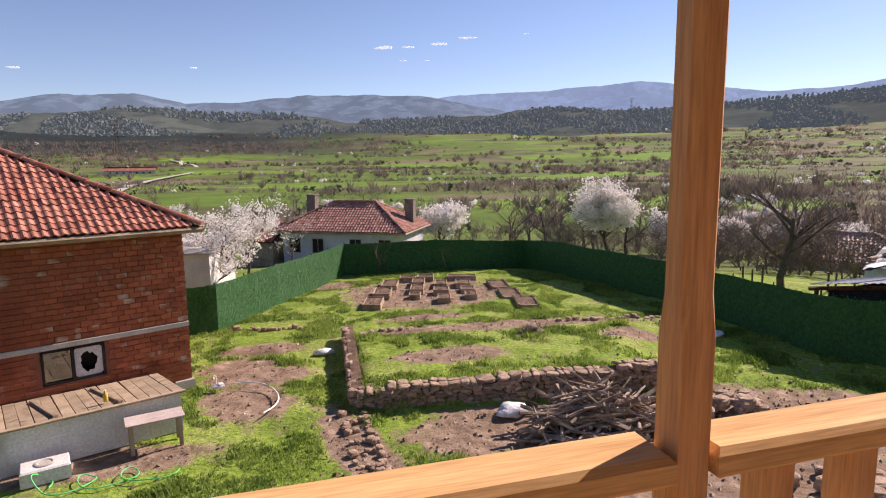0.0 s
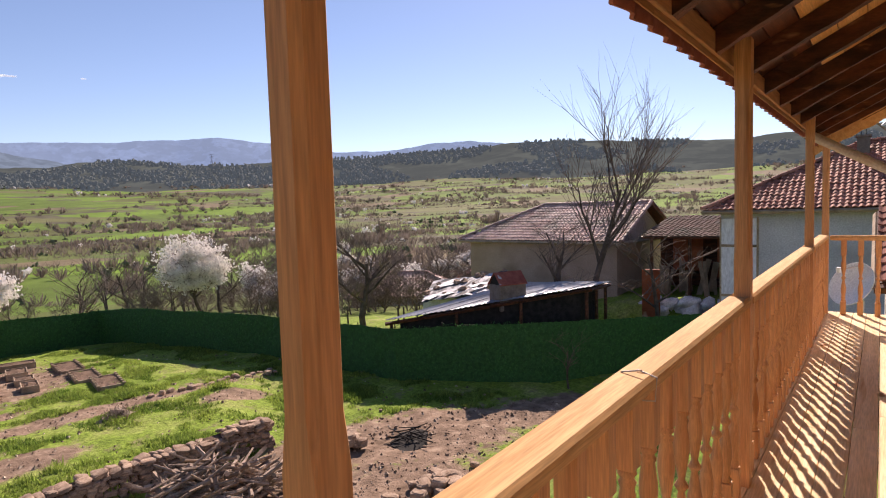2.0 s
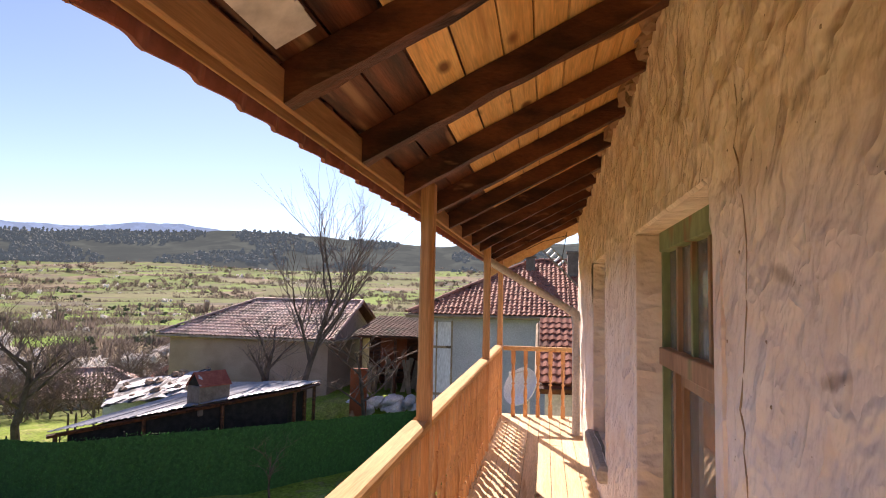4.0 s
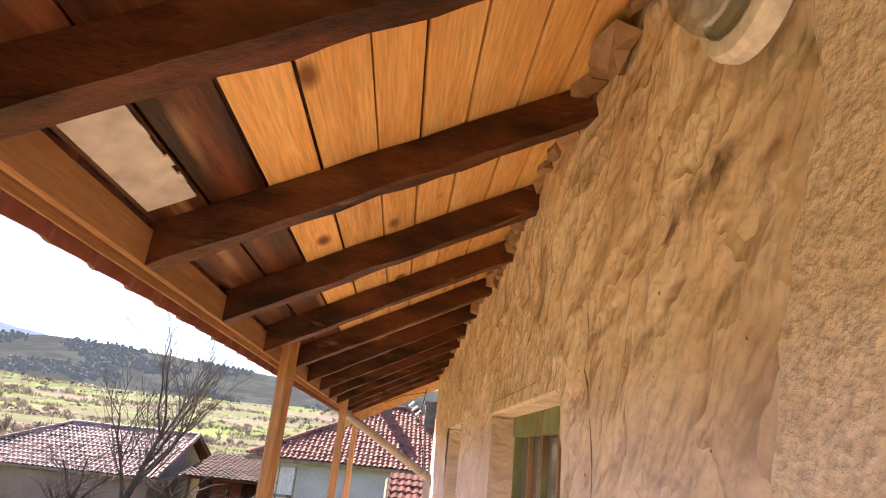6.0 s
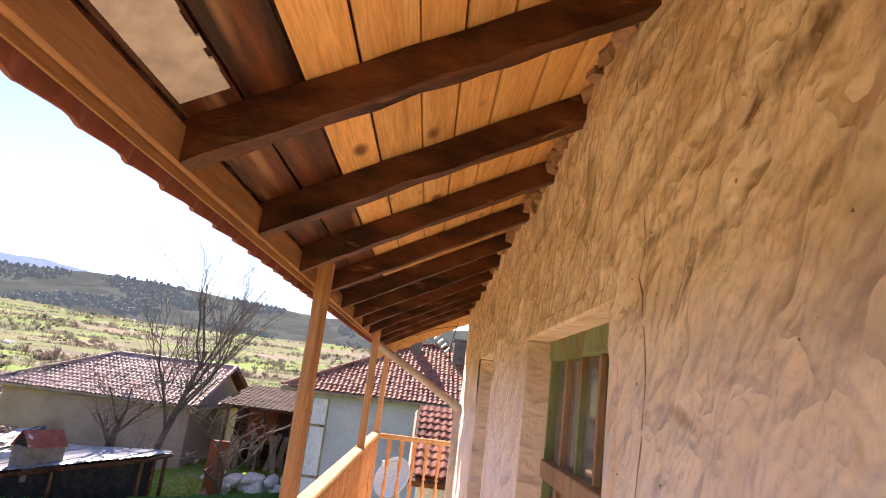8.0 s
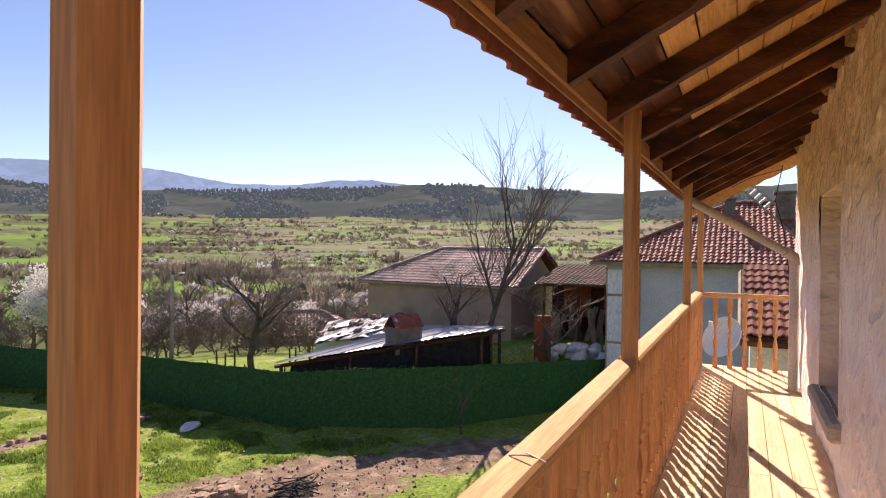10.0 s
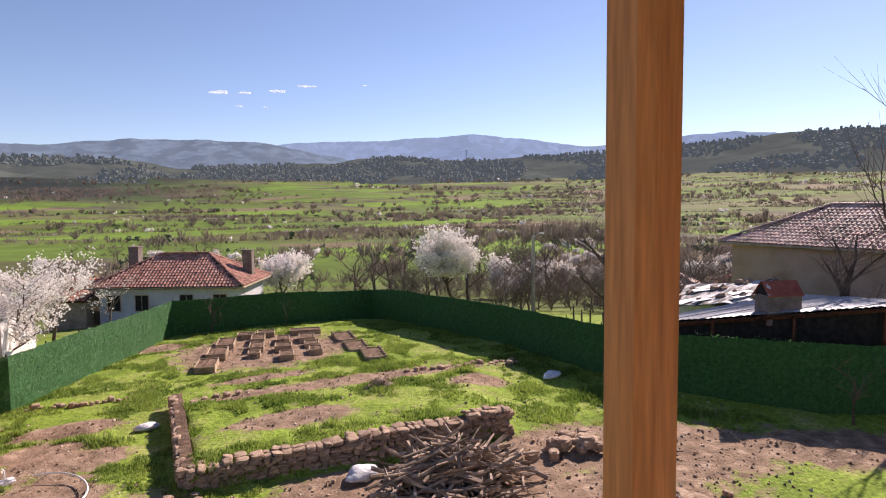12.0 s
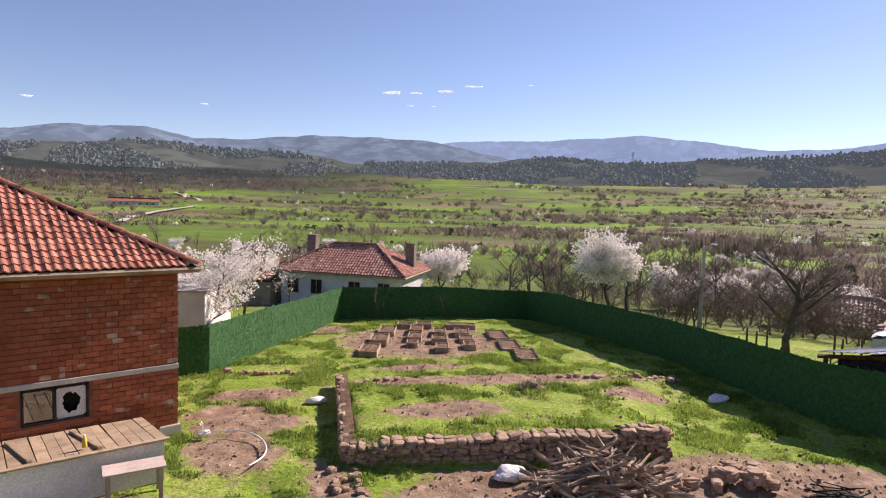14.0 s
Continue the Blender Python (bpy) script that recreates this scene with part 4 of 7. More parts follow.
        mud.lump((xk, WY + 0.005 + rng.uniform(-0.02, 0.03), 3.035 + rng.uniform(-0.06, 0.05)), rng.uniform(0.035, 0.07), rng, (1.2, 1, 1), 0.5)
    child(mud.make("mud_packing", MUD, label=""), s)
    # wavy eaves tiles
    et = thing("eaves_tiles", "row of wavy clay tiles overhanging the eaves", "roof tiles", kind="")
    me = tile_mesh(0.21, 0.42, 0.035)
    drip = tile_mesh(0.21, 0.20, 0.035)
    x = -2.5
    while x < 11.0:
        turn = rng.uniform(-1.2, 1.2)
        sub("tile", me, et, Matrix.Translation((x, 1.03, 2.375)) @ pose(0, 0, 0, ang, 0, 0) @ pose(0, -0.42, 0.062, 0, 0, turn))
        sub("tile", drip, et, Matrix.Translation((x, 1.018, 2.238)) @ pose(0, 0, 0, -76, 0, 0) @ pose(0, -0.20, 0.0, 0, 0, turn))
        x += 0.208


def tile_mesh(w, L, h, material=None, n=8):
    """One pantile: wavy across x, running along y, 15 mm thick."""
    v, f = [], []
    for j in range(2):
        for i in range(n + 1):
            u = i / n
            z = h * (0.5 + 0.5 * math.cos(2 * math.pi * u)) + (0.0 if j else 0.012)
            v.append((u * w * 1.06 - w / 2, j * L, z - 0.006 + 0.012 * (1 - j)))
            v.append((u * w * 1.06 - w / 2, j * L, z - 0.022 + 0.012 * (1 - j)))
    c = 2 * (n + 1)
    for i in range(n):
        a = 2 * i
        f.append((a, a + 2, a + c + 2, a + c))
        f.append((a + 1, a + c + 1, a + c + 3, a + 3))
        f.append((a, a + 1, a + 3, a + 2))
        f.append((a + c, a + c + 2, a + c + 3, a + c + 1))
    me = bpy.data.meshes.new("tile")
    me.from_pydata(v, [], f)
    me.materials.append(material or TILE)
    return me


eaves()


def drainpipe():
    p = thing("drainpipe", "grey plastic drainpipe running slantwise to the wall and down", "pipe")
    Mesh().tube([(9.0, 1.0, 2.28), (9.33, -0.15, 1.60)], [0.05, 0.05], 14).make("slanting_pipe", PVC, p)
    Mesh().tube([(9.30, -0.10, 1.64), (9.36, -0.19, 1.57), (9.37, -0.20, 1.48)], [0.06, 0.062, 0.06], 14).make("elbow", PVC, p)
    Mesh().tube([(9.37, -0.20, 1.5), (9.37, -0.20, -0.2)], [0.052, 0.052], 14).make("downpipe", PVC, p)
    l = thing("wall_lamp", "round white bulkhead lamp with clear glass dome on the wall", "lamp", (1.78, WY + 0.035, 2.63))
    M = pose(0, 0, 0, -90) @ Matrix.Scale(0.88, 4)
    Mesh().lathe([(0.15, 0.0), (0.15, 0.025), (0.14, 0.04), (0.115, 0.045), (0.11, 0.03), (0.01, 0.03)], 32, M).make("base", WHITEPLASTIC, l, "white plastic ring")
    Mesh().lathe([(0.112, 0.045), (0.11, 0.08), (0.09, 0.12), (0.05, 0.145), (0.005, 0.15)], 24, M).make("dome", CLEAR, l, "clear ribbed glass dome", True).visible_shadow = False
    Mesh().lathe([(0.02, 0.045), (0.03, 0.08), (0.028, 0.10), (0.005, 0.115)], 12, M).make("bulb", WHITEPLASTIC, l, "", True)


drainpipe()


def wall_details():
    rng = random.Random(61)
    for x, z0, z1 in ((2.72, 0.3, 2.3),):
        c = thing("wall_crack", "thin dark crack running down the earth plaster", "crack", (0, 0, 0), group="wall cracks")
        pts, xx = [], x
        n = int((z1 - z0) / 0.05)
        for k in range(n + 1):
            xx += rng.gauss(0, 0.012)
            z = z0 + (z1 - z0) * k / n
            pts.append((xx, plaster_y(xx, z) + 0.001, z))
        Mesh().tube(pts, [0.0012 + 0.0022 * rng.random() ** 2 for _ in pts], 4).make("crack_line", CRACK, c)
    pits = thing("plaster_pits", "small dark pits and nail holes in the plaster", "plaster marks", (0, 0, 0))
    m = Mesh()
    for k in range(70):
        x, z = rng.uniform(1.95, 2.9), rng.uniform(1.1, 2.75)
        m.lump((x, plaster_y(x, z) + 0.001, z), 0.0012 + 0.0045 * rng.random() ** 3, rng, (1.0, 0.3, 0.8), 0.6, 6, 4)
    m.make("pit", CRACK, pits)["kind"] = "stuff"
    w = thing("hanging_wire", "loose wires hanging under the eaves at the balcony end", "wire", (0, 0, 0))
    Mesh().tube([(10.1, -0.1, 2.75), (10.15, -0.02, 2.3), (10.05, -0.12, 1.9), (10.0, -0.2, 1.2)], [0.006] * 4, 5).make("cable", BLACKMAT, w)
    Mesh().tube([(10.1, -0.1, 2.7), (10.2, 0.25, 2.62), (10.3, 0.5, 2.5)], [0.005] * 3, 5).make("cable", BLACKMAT, w)
    e = thing("eaves_gable_board", "scalloped pine board closing the end of the eaves", "board", (10.75, 0, 0))
    n = 40
    m = Mesh()
    vs, fs = [], []
    for i in range(n + 1):
        y = 1.15 - 1.5 * i / n
        top = roof_z(y) + 0.02
        bot = top - 0.30 - 0.02 * abs(math.sin(i * 0.55))
        for dx in (0, 0.03):
            vs += [(dx, y, bot), (dx, y, top)]
    for i in range(n):
        a, b = i * 4, i * 4 + 4
        fs += [(a, b, b + 1, a + 1), (a + 3, b + 3, b + 2, a + 2), (a, a + 2, b + 2, b), (a + 1, b + 1, b + 3, a + 3)]
    m.add(vs, fs).make("board", PINE, e)


wall_details()


# ---- buildings ----
def tiled_slope(corners, parent, material, tw=0.25, tl=0.34, h=0.045, loose=True):
    """Tiles over a planar roof face. corners: eave left, eave right, ridge right, ridge left (world or local)."""
    a, b, c, d = [Vector(p) for p in corners]
    u = (b - a).normalized()
    nrm = (b - a).cross(d - a).normalized()
    if nrm.z < 0:
        nrm = -nrm
    v = nrm.cross(u).normalized()
    if (d - a).dot(v) < 0:
        v = -v
    H = max((c - a).dot(v), (d - a).dot(v))
    rows = int(H / tl) + 1
    m = Mesh()
    rng = random.Random(int(abs(a.x * 31 + b.y * 17)) + 5)
    poly = [((p - a).dot(u), (p - a).dot(v)) for p in (a, b, c, d)]
    n = 6
    for r in range(rows):
        y = r * tl
        ym = min(y + tl * 0.5, H - 0.01)
        lo = np.interp(ym, [0, max(poly[3][1], 1e-3)], [0, poly[3][0]])
        hi = np.interp(ym, [0, max(poly[2][1], 1e-3)], [poly[1][0], poly[2][0]])
        k0, k1 = int(math.ceil(lo / tw)), int(math.floor(hi / tw))
        for k in range(k0, k1):
            x = k * tw
            jz, jy = rng.uniform(-0.008, 0.012), rng.uniform(-0.015, 0.015)
            vs, fs = [], []
            for j in range(2):
                for i in range(n + 1):
                    q = i / n
                    z = h * (0.5 + 0.5 * math.cos(2 * math.pi * q)) + (0.035 if j == 0 else 0.0) + jz
                    vs.append(a + u * (x + q * tw) + v * (y + jy + j * tl * 1.08) + nrm * z)
            for i in range(n + 1):
                q = i / n
                vs.append(a + u * (x + q * tw) + v * (y + jy) + nrm * (h * (0.5 + 0.5 * math.cos(2 * math.pi * q)) + jz))
            for i in range(n):
                fs.append((i, i + 1, i + n + 2, i + n + 1))
                fs.append((i, 2 * n + 2 + i, 2 * n + 3 + i, i + 1))
            m.add(vs, fs)
    base = Mesh()
    base.add([a - nrm * 0.02, b - nrm * 0.02, c - nrm * 0.02, d - nrm * 0.02, a - nrm * 0.10, b - nrm * 0.10, c - nrm * 0.10, d - nrm * 0.10], [(0, 1, 2, 3), (7, 6, 5, 4), (0, 4, 5, 1), (1, 5, 6, 2), (2, 6, 7, 3), (3, 7, 4, 0)])
    base.make("roof_boarding", OLDWOOD, parent)
    ob = m.make("roof_tiles", material, parent)
    ob["kind"] = "stuff"
    return ob


def ridge_caps(p, q, parent, material, r=0.10, L=0.38):
    p, q = Vector(p), Vector(q)
    n = max(1, int((q - p).length / L))
    d = (q - p) / n
    side = d.cross(Vector((0, 0, 1))).normalized()
    up = side.cross(d).normalized()
    m = Mesh()
    rng = random.Random(int(abs(p.x * 13 + q.y * 7)))
    for k in range(n):
        v, f = [], []
        for j in range(2):
            rr = r * (1.12 if j == 0 else 0.92)
            o = p + d * (k + j * 1.06) + up * rng.uniform(-0.01, 0.02)
            for i in range(7):
                t = math.pi * i / 6
                v.append(o + side * math.cos(t) * rr + up * (math.sin(t) * rr + 0.03))
        f = [(i, i + 1, i + 8, i + 7) for i in range(6)] + [tuple(range(6, -1, -1))]
        m.add(v, f)
    m.make("ridge_tiles", material, parent)


def hip_roof(parent, x0, x1, y0, y1, ze, zr, material, over=0.45, tw=0.25, tl=0.34, left_hip=True, right_hip=True):
    """Hipped roof in the parent's own axes; ridge along x."""
    x0, x1, y0, y1 = x0 - over, x1 + over, y0 - over, y1 + over
    hw = (y1 - y0) / 2
    ra = (x0 + (hw if left_hip else 0), (y0 + y1) / 2, zr)
    rb = (x1 - (hw if right_hip else 0), (y0 + y1) / 2, zr)
    A, B, C, D = (x0, y0, ze), (x1, y0, ze), (x1, y1, ze), (x0, y1, ze)
    tiled_slope([A, B, rb, ra], parent, material, tw, tl)
    tiled_slope([C, D, ra, rb], parent, material, tw, tl)
    if left_hip:
        tiled_slope([D, A, ra, ra], parent, material, tw, tl)
    if right_hip:
        tiled_slope([B, C, rb, rb], parent, material, tw, tl)
    for p, q in ((A, ra), (D, ra), (B, rb), (C, rb), (ra, rb)):
        if (Vector(p) - Vector(q)).length > 0.3:
            ridge_caps(p, q, parent, material)
    e = Mesh()
    for a, b in ((A, B), (B, C), (C, D), (D, A)):
        e.tube([(a[0], a[1], a[2] - 0.09), (b[0], b[1], b[2] - 0.09)], [0.08, 0.08], 4)
    e.make("eaves_board", PLANK_OLD, parent, "grey weathered eaves board")
    Mesh().box(x0 + 0.1, x1 - 0.1, y0 + 0.1, y1 - 0.1, ze - 0.12, ze - 0.08).make("eaves_soffit", PLANK_OLD, parent)


def brick_house():
    h = thing("brick_house", "unplastered red hollow-brick house with tiled hip roof", "house", (-1.43, 18.5, -5.0), 24)
    W, D, H = 10.5, 8.5, 4.64
    wx0, wx1, wz0, wz1 = -3.65, -2.2, 0.93, 1.84
    core = Mesh()
    core.box(-W, wx0, 0.03, 0.3, 0, H).box(wx1, -0.03, 0.03, 0.3, 0, H).box(wx0, wx1, 0.03, 0.3, 0, wz0).box(wx0, wx1, 0.03, 0.3, wz1, H)
    core.box(-W, -0.03, D - 0.3, D, 0, H).box(-0.33, -0.03, 0.3, D - 0.3, 0, H).box(-W, -W + 0.3, 0.3, D - 0.3, 0, H)
    core.make("mortar_wall", MORTAR, h)
    hip_roof(h, -W, 0, 0, D, H + 0.12, H + 2.55, TILE, 0.42, 0.205, 0.30)
    Mesh().box(-W, 0.01, -0.012, 0.1, 1.86, 2.0, bev=0.01).make("concrete_band", CONCRETE, h, "raw concrete lintel band")
    Mesh().box(-0.5, 0.05, -0.06, 0.4, 0, 0.28, bev=0.02).make("footing", CONCRETE, h)
    win = Mesh().box(wx0, wx0 + 0.06, 0.0, 0.09, wz0, wz1).box(wx1 - 0.06, wx1, 0.0, 0.09, wz0, wz1).box(wx0, wx1, 0.0, 0.09, wz0, wz0 + 0.06).box(wx0, wx1, 0.0, 0.09, wz1 - 0.06, wz1).box(-2.98, -2.91, 0.0, 0.09, wz0, wz1).make("window", BLACKMAT, h, "dark framed window with one broken boarded half")
    Mesh().box(wx0 + 0.05, -2.97, 0.07, 0.08, wz0 + 0.05, wz1 - 0.05).make("pane", GLASS, win)
    # torn sheet with a ragged hole
    sh = Mesh()
    cx, cz = -2.585, 1.385
    hole = [(0.19 * math.cos(a) * (1 + 0.5 * noise.noise((math.cos(a) * 2, math.sin(a) * 2, 3))), 0.25 * math.sin(a) * (1 + 0.5 * noise.noise((math.cos(a) * 2, math.sin(a) * 2, 8)))) for a in np.linspace(0, 2 * math.pi, 33)[:-1]]
    rim = []
    for k in range(32):
        a = 2 * math.pi * k / 32
        s = min(0.33 / max(abs(math.cos(a)), 1e-3), 0.40 / max(abs(math.sin(a)), 1e-3))
        rim.append((s * math.cos(a), s * math.sin(a)))
    vs = [(cx + p, 0.06, cz + q) for p, q in hole] + [(cx + p, 0.06, cz + q) for p, q in rim]
    sh.add(vs, [(k, (k + 1) % 32, 32 + (k + 1) % 32, 32 + k) for k in range(32)])
    sh.make("torn_sheet", WHITEWASH, win)
    # Black box paints the unlit room behind the window.
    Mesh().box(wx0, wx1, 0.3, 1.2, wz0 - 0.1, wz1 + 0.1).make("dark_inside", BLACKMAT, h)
    # bricks of the front wall
    rng = random.Random(3)
    bh, bl = 0.145, 0.30
    meshes = []
    for k in range(3):
        b = Mesh().box(0, bl - 0.012, -0.0, 0.04, 0, bh - 0.012, bev=0.005)
        me_ = bpy.data.meshes.new("brick")
        me_.from_pydata(b.v, [], b.f)
        me_.materials.append(BRICK)
        meshes.append(me_)
    rest = Mesh()
    count = 0
    for r in range(int(H / bh)):
        z = r * bh + 0.006
        if 1.84 < z + bh / 2 < 2.02:
            continue
        x = -W + (0.15 if r % 2 else 0)
        while x < -0.05:
            e = min(x + bl - 0.012, 0.0)
            if not (e > wx0 - 0.02 and x < wx1 + 0.02 and z + bh > wz0 and z < wz1):
                jy = rng.uniform(-0.004, 0.005)
                if x > -3.9 and count < 300 and e - x > 0.25 and z > 0.9:
                    sub("brick", meshes[count % 3], h, pose(x, jy, z))
                    count += 1
                else:
                    rest.box(x, e, jy, 0.04, z, z + bh - 0.012, None, 0.004)
            x += bl
    rest.make("brickwork", BRICK, h)["kind"] = "stuff"
    # lean-to coal shed against the wall
    s = thing("lean_to_shed", "low white-rendered lean-to with weathered plank top", "shed", (-1.35, 15.45, -5.0), 22)
    Mesh().box(-4.6, 0, 0.0, 0.12, 0, 0.98, bev=0.01).box(-0.12, 0, 0.12, 2.6, 0, 0.70).make("wall", WHITEWASH, s)
    for k in range(19):
        a = -4.75 + k * 0.255
        v = Mesh().box(0, 0.24, 0, 2.75, 0, 0.03, bev=0.004)
        o = v.make("roof_plank", PLANK_OLD, s)
        o.matrix_basis = pose(a, -0.12, 1.0 + rng.uniform(0, 0.012), -6.5, 0, rng.uniform(-0.6, 0.6))
    for a in (-1.3, -2.6):
        o = Mesh().box(0, 0.09, 0.25, 2.4, 0, 0.06, bev=0.006).make("batten", PLANK_OLD, s)
        o.matrix_basis = pose(a, -0.1, 1.035, -6.5, 0, 8)
    o = Mesh().box(-4.75, 0.1, 0, 0.16, 0, 0.025, bev=0.004).make("edge_board", PLANK_OLD, s)
    o.matrix_basis = pose(0, -0.13, 1.035, -6.5)
    bt = thing("yellow_bottle", "yellow plastic bottle standing on the shed top", "bottle", (-2.95, 15.25, -3.965))
    yel = mat("yellow_plastic", (0.55, 0.40, 0.05), (0.62, 0.46, 0.08), 3, 0.4, 0)
    Mesh().lathe([(0.05, 0), (0.055, 0.01), (0.055, 0.17), (0.025, 0.22), (0.022, 0.24)], 14).make("body", yel, bt, "", True)
    Mesh().lathe([(0.027, 0.24), (0.027, 0.275)], 12).make("cap", WHITEPLASTIC, bt)
    t = thing("old_table", "small weathered wooden table standing against the lean-to", "table", (-1.85, 14.72, -5.0), 15)
    pinkwood = mat("faded_pink_board", (0.45, 0.36, 0.33), (0.56, 0.47, 0.43), 2, 0.85, 0.2)
    for k in range(3):
        Mesh().box(-0.62, 0.62, -0.3 + k * 0.2, -0.105 + k * 0.2, 0.70, 0.735, bev=0.004).make("top_board", pinkwood, t)
    for a in (-0.55, 0.47):
        for b in (-0.26, 0.2):
            Mesh().box(a, a + 0.08, b, b + 0.07, 0, 0.70, bev=0.004).make("leg", PLANK_OLD, t)
    Mesh().box(-0.5, 0.5, -0.02, 0.02, 0.60, 0.69).make("apron", PLANK_OLD, t)
    g = thing("garden_sink", "white basin block with a green garden hose lying on it", "sink", (-3.85, 13.85, -5.0), 18)
    Mesh().box(-0.45, 0.45, -0.3, 0.3, 0, 0.34, bev=0.03).make("block", WHITEWASH, g)
    Mesh().lathe([(0.17, 0.33), (0.19, 0.36), (0.15, 0.37), (0.12, 0.35)], 18).make("bowl", CONCRETE, g)
    hose = thing("garden_hose", "bright green garden hose lying in loose loops", "hose", (-3.0, 13.3, -4.98))
    gm = mat("green_hose", (0.10, 0.55, 0.16), (0.16, 0.65, 0.22), 3, 0.4, 0)
    pts = [(-1.0 + 0.35 * math.cos(a) + 0.13 * a, 0.30 * math.sin(a) + 0.05 * math.sin(2.3 * a), 0.03 + 0.25 * max(0, math.sin(a - 1.0)) * (1 if a < 6 else 0.2)) for a in np.linspace(0, 19, 90)]
    Mesh().tube(pts, [0.014] * 90, 6).make("hose_line", gm, hose)
    wp = thing("white_hose", "pale hose curving over the soil", "hose", (-0.4, 17.8, -4.9))
    pts = [(0.1 + 1.25 * math.sin(a), -1.3 + 1.5 * math.cos(a * 0.95), 0.04 + 0.03 * math.sin(3 * a)) for a in np.linspace(0.1, 2.4, 40)]
    Mesh().tube(pts, [0.022] * 40, 6).make("hose_line", WHITEPLASTIC, wp)
    tap = thing("standpipe_tap", "short white standpipe with a rag beside the brick house", "tap", (-0.75, 18.0, -4.95))
    Mesh().tube([(0, 0, 0), (0, 0, 0.35), (-0.05, 0, 0.42)], [0.02, 0.02, 0.018], 8).make("pipe", WHITEPLASTIC, tap)
    Mesh().lump((0.05, 0, 0.08), 0.14, rng, (1.3, 1, 0.5), 0.4).make("rag", PLASTICBAG, tap)


brick_house()


def simple_window(m_name, parent, x, y, z, w, h, face="y"):
    o = Mesh()
    if face == "y":
        f = o.box(x, x + w, y - 0.03, y + 0.06, z, z + h).make("window", BLACKMAT, parent)
        Mesh().box(x - 0.05, x, y - 0.045, y + 0.05, z - 0.05, z + h + 0.05).box(x + w, x + w + 0.05, y - 0.045, y + 0.05, z - 0.05, z + h + 0.05).box(x, x + w, y - 0.045, y + 0.05, z + h, z + h + 0.05).box(x, x + w, y - 0.045, y + 0.05, z - 0.05, z).box(x + w / 2 - 0.02, x + w / 2 + 0.02, y - 0.045, y, z, z + h).make("frame", PLANK_OLD, f)
    return o


def chimney_stack(parent, x, y, z0, z1, w=0.55, material=None, cap=None):
    m = Mesh().box(x - w / 2, x + w / 2, y - w / 2, y + w / 2, z0, z1, bev=0.02)
    c = m.make("chimney", material or CONCRETE, parent)
    Mesh().box(x - w / 2 - 0.06, x + w / 2 + 0.06, y - w / 2 - 0.06, y + w / 2 + 0.06, z1, z1 + 0.09, bev=0.01).make("chimney_cap", cap or CONCRETE, c)


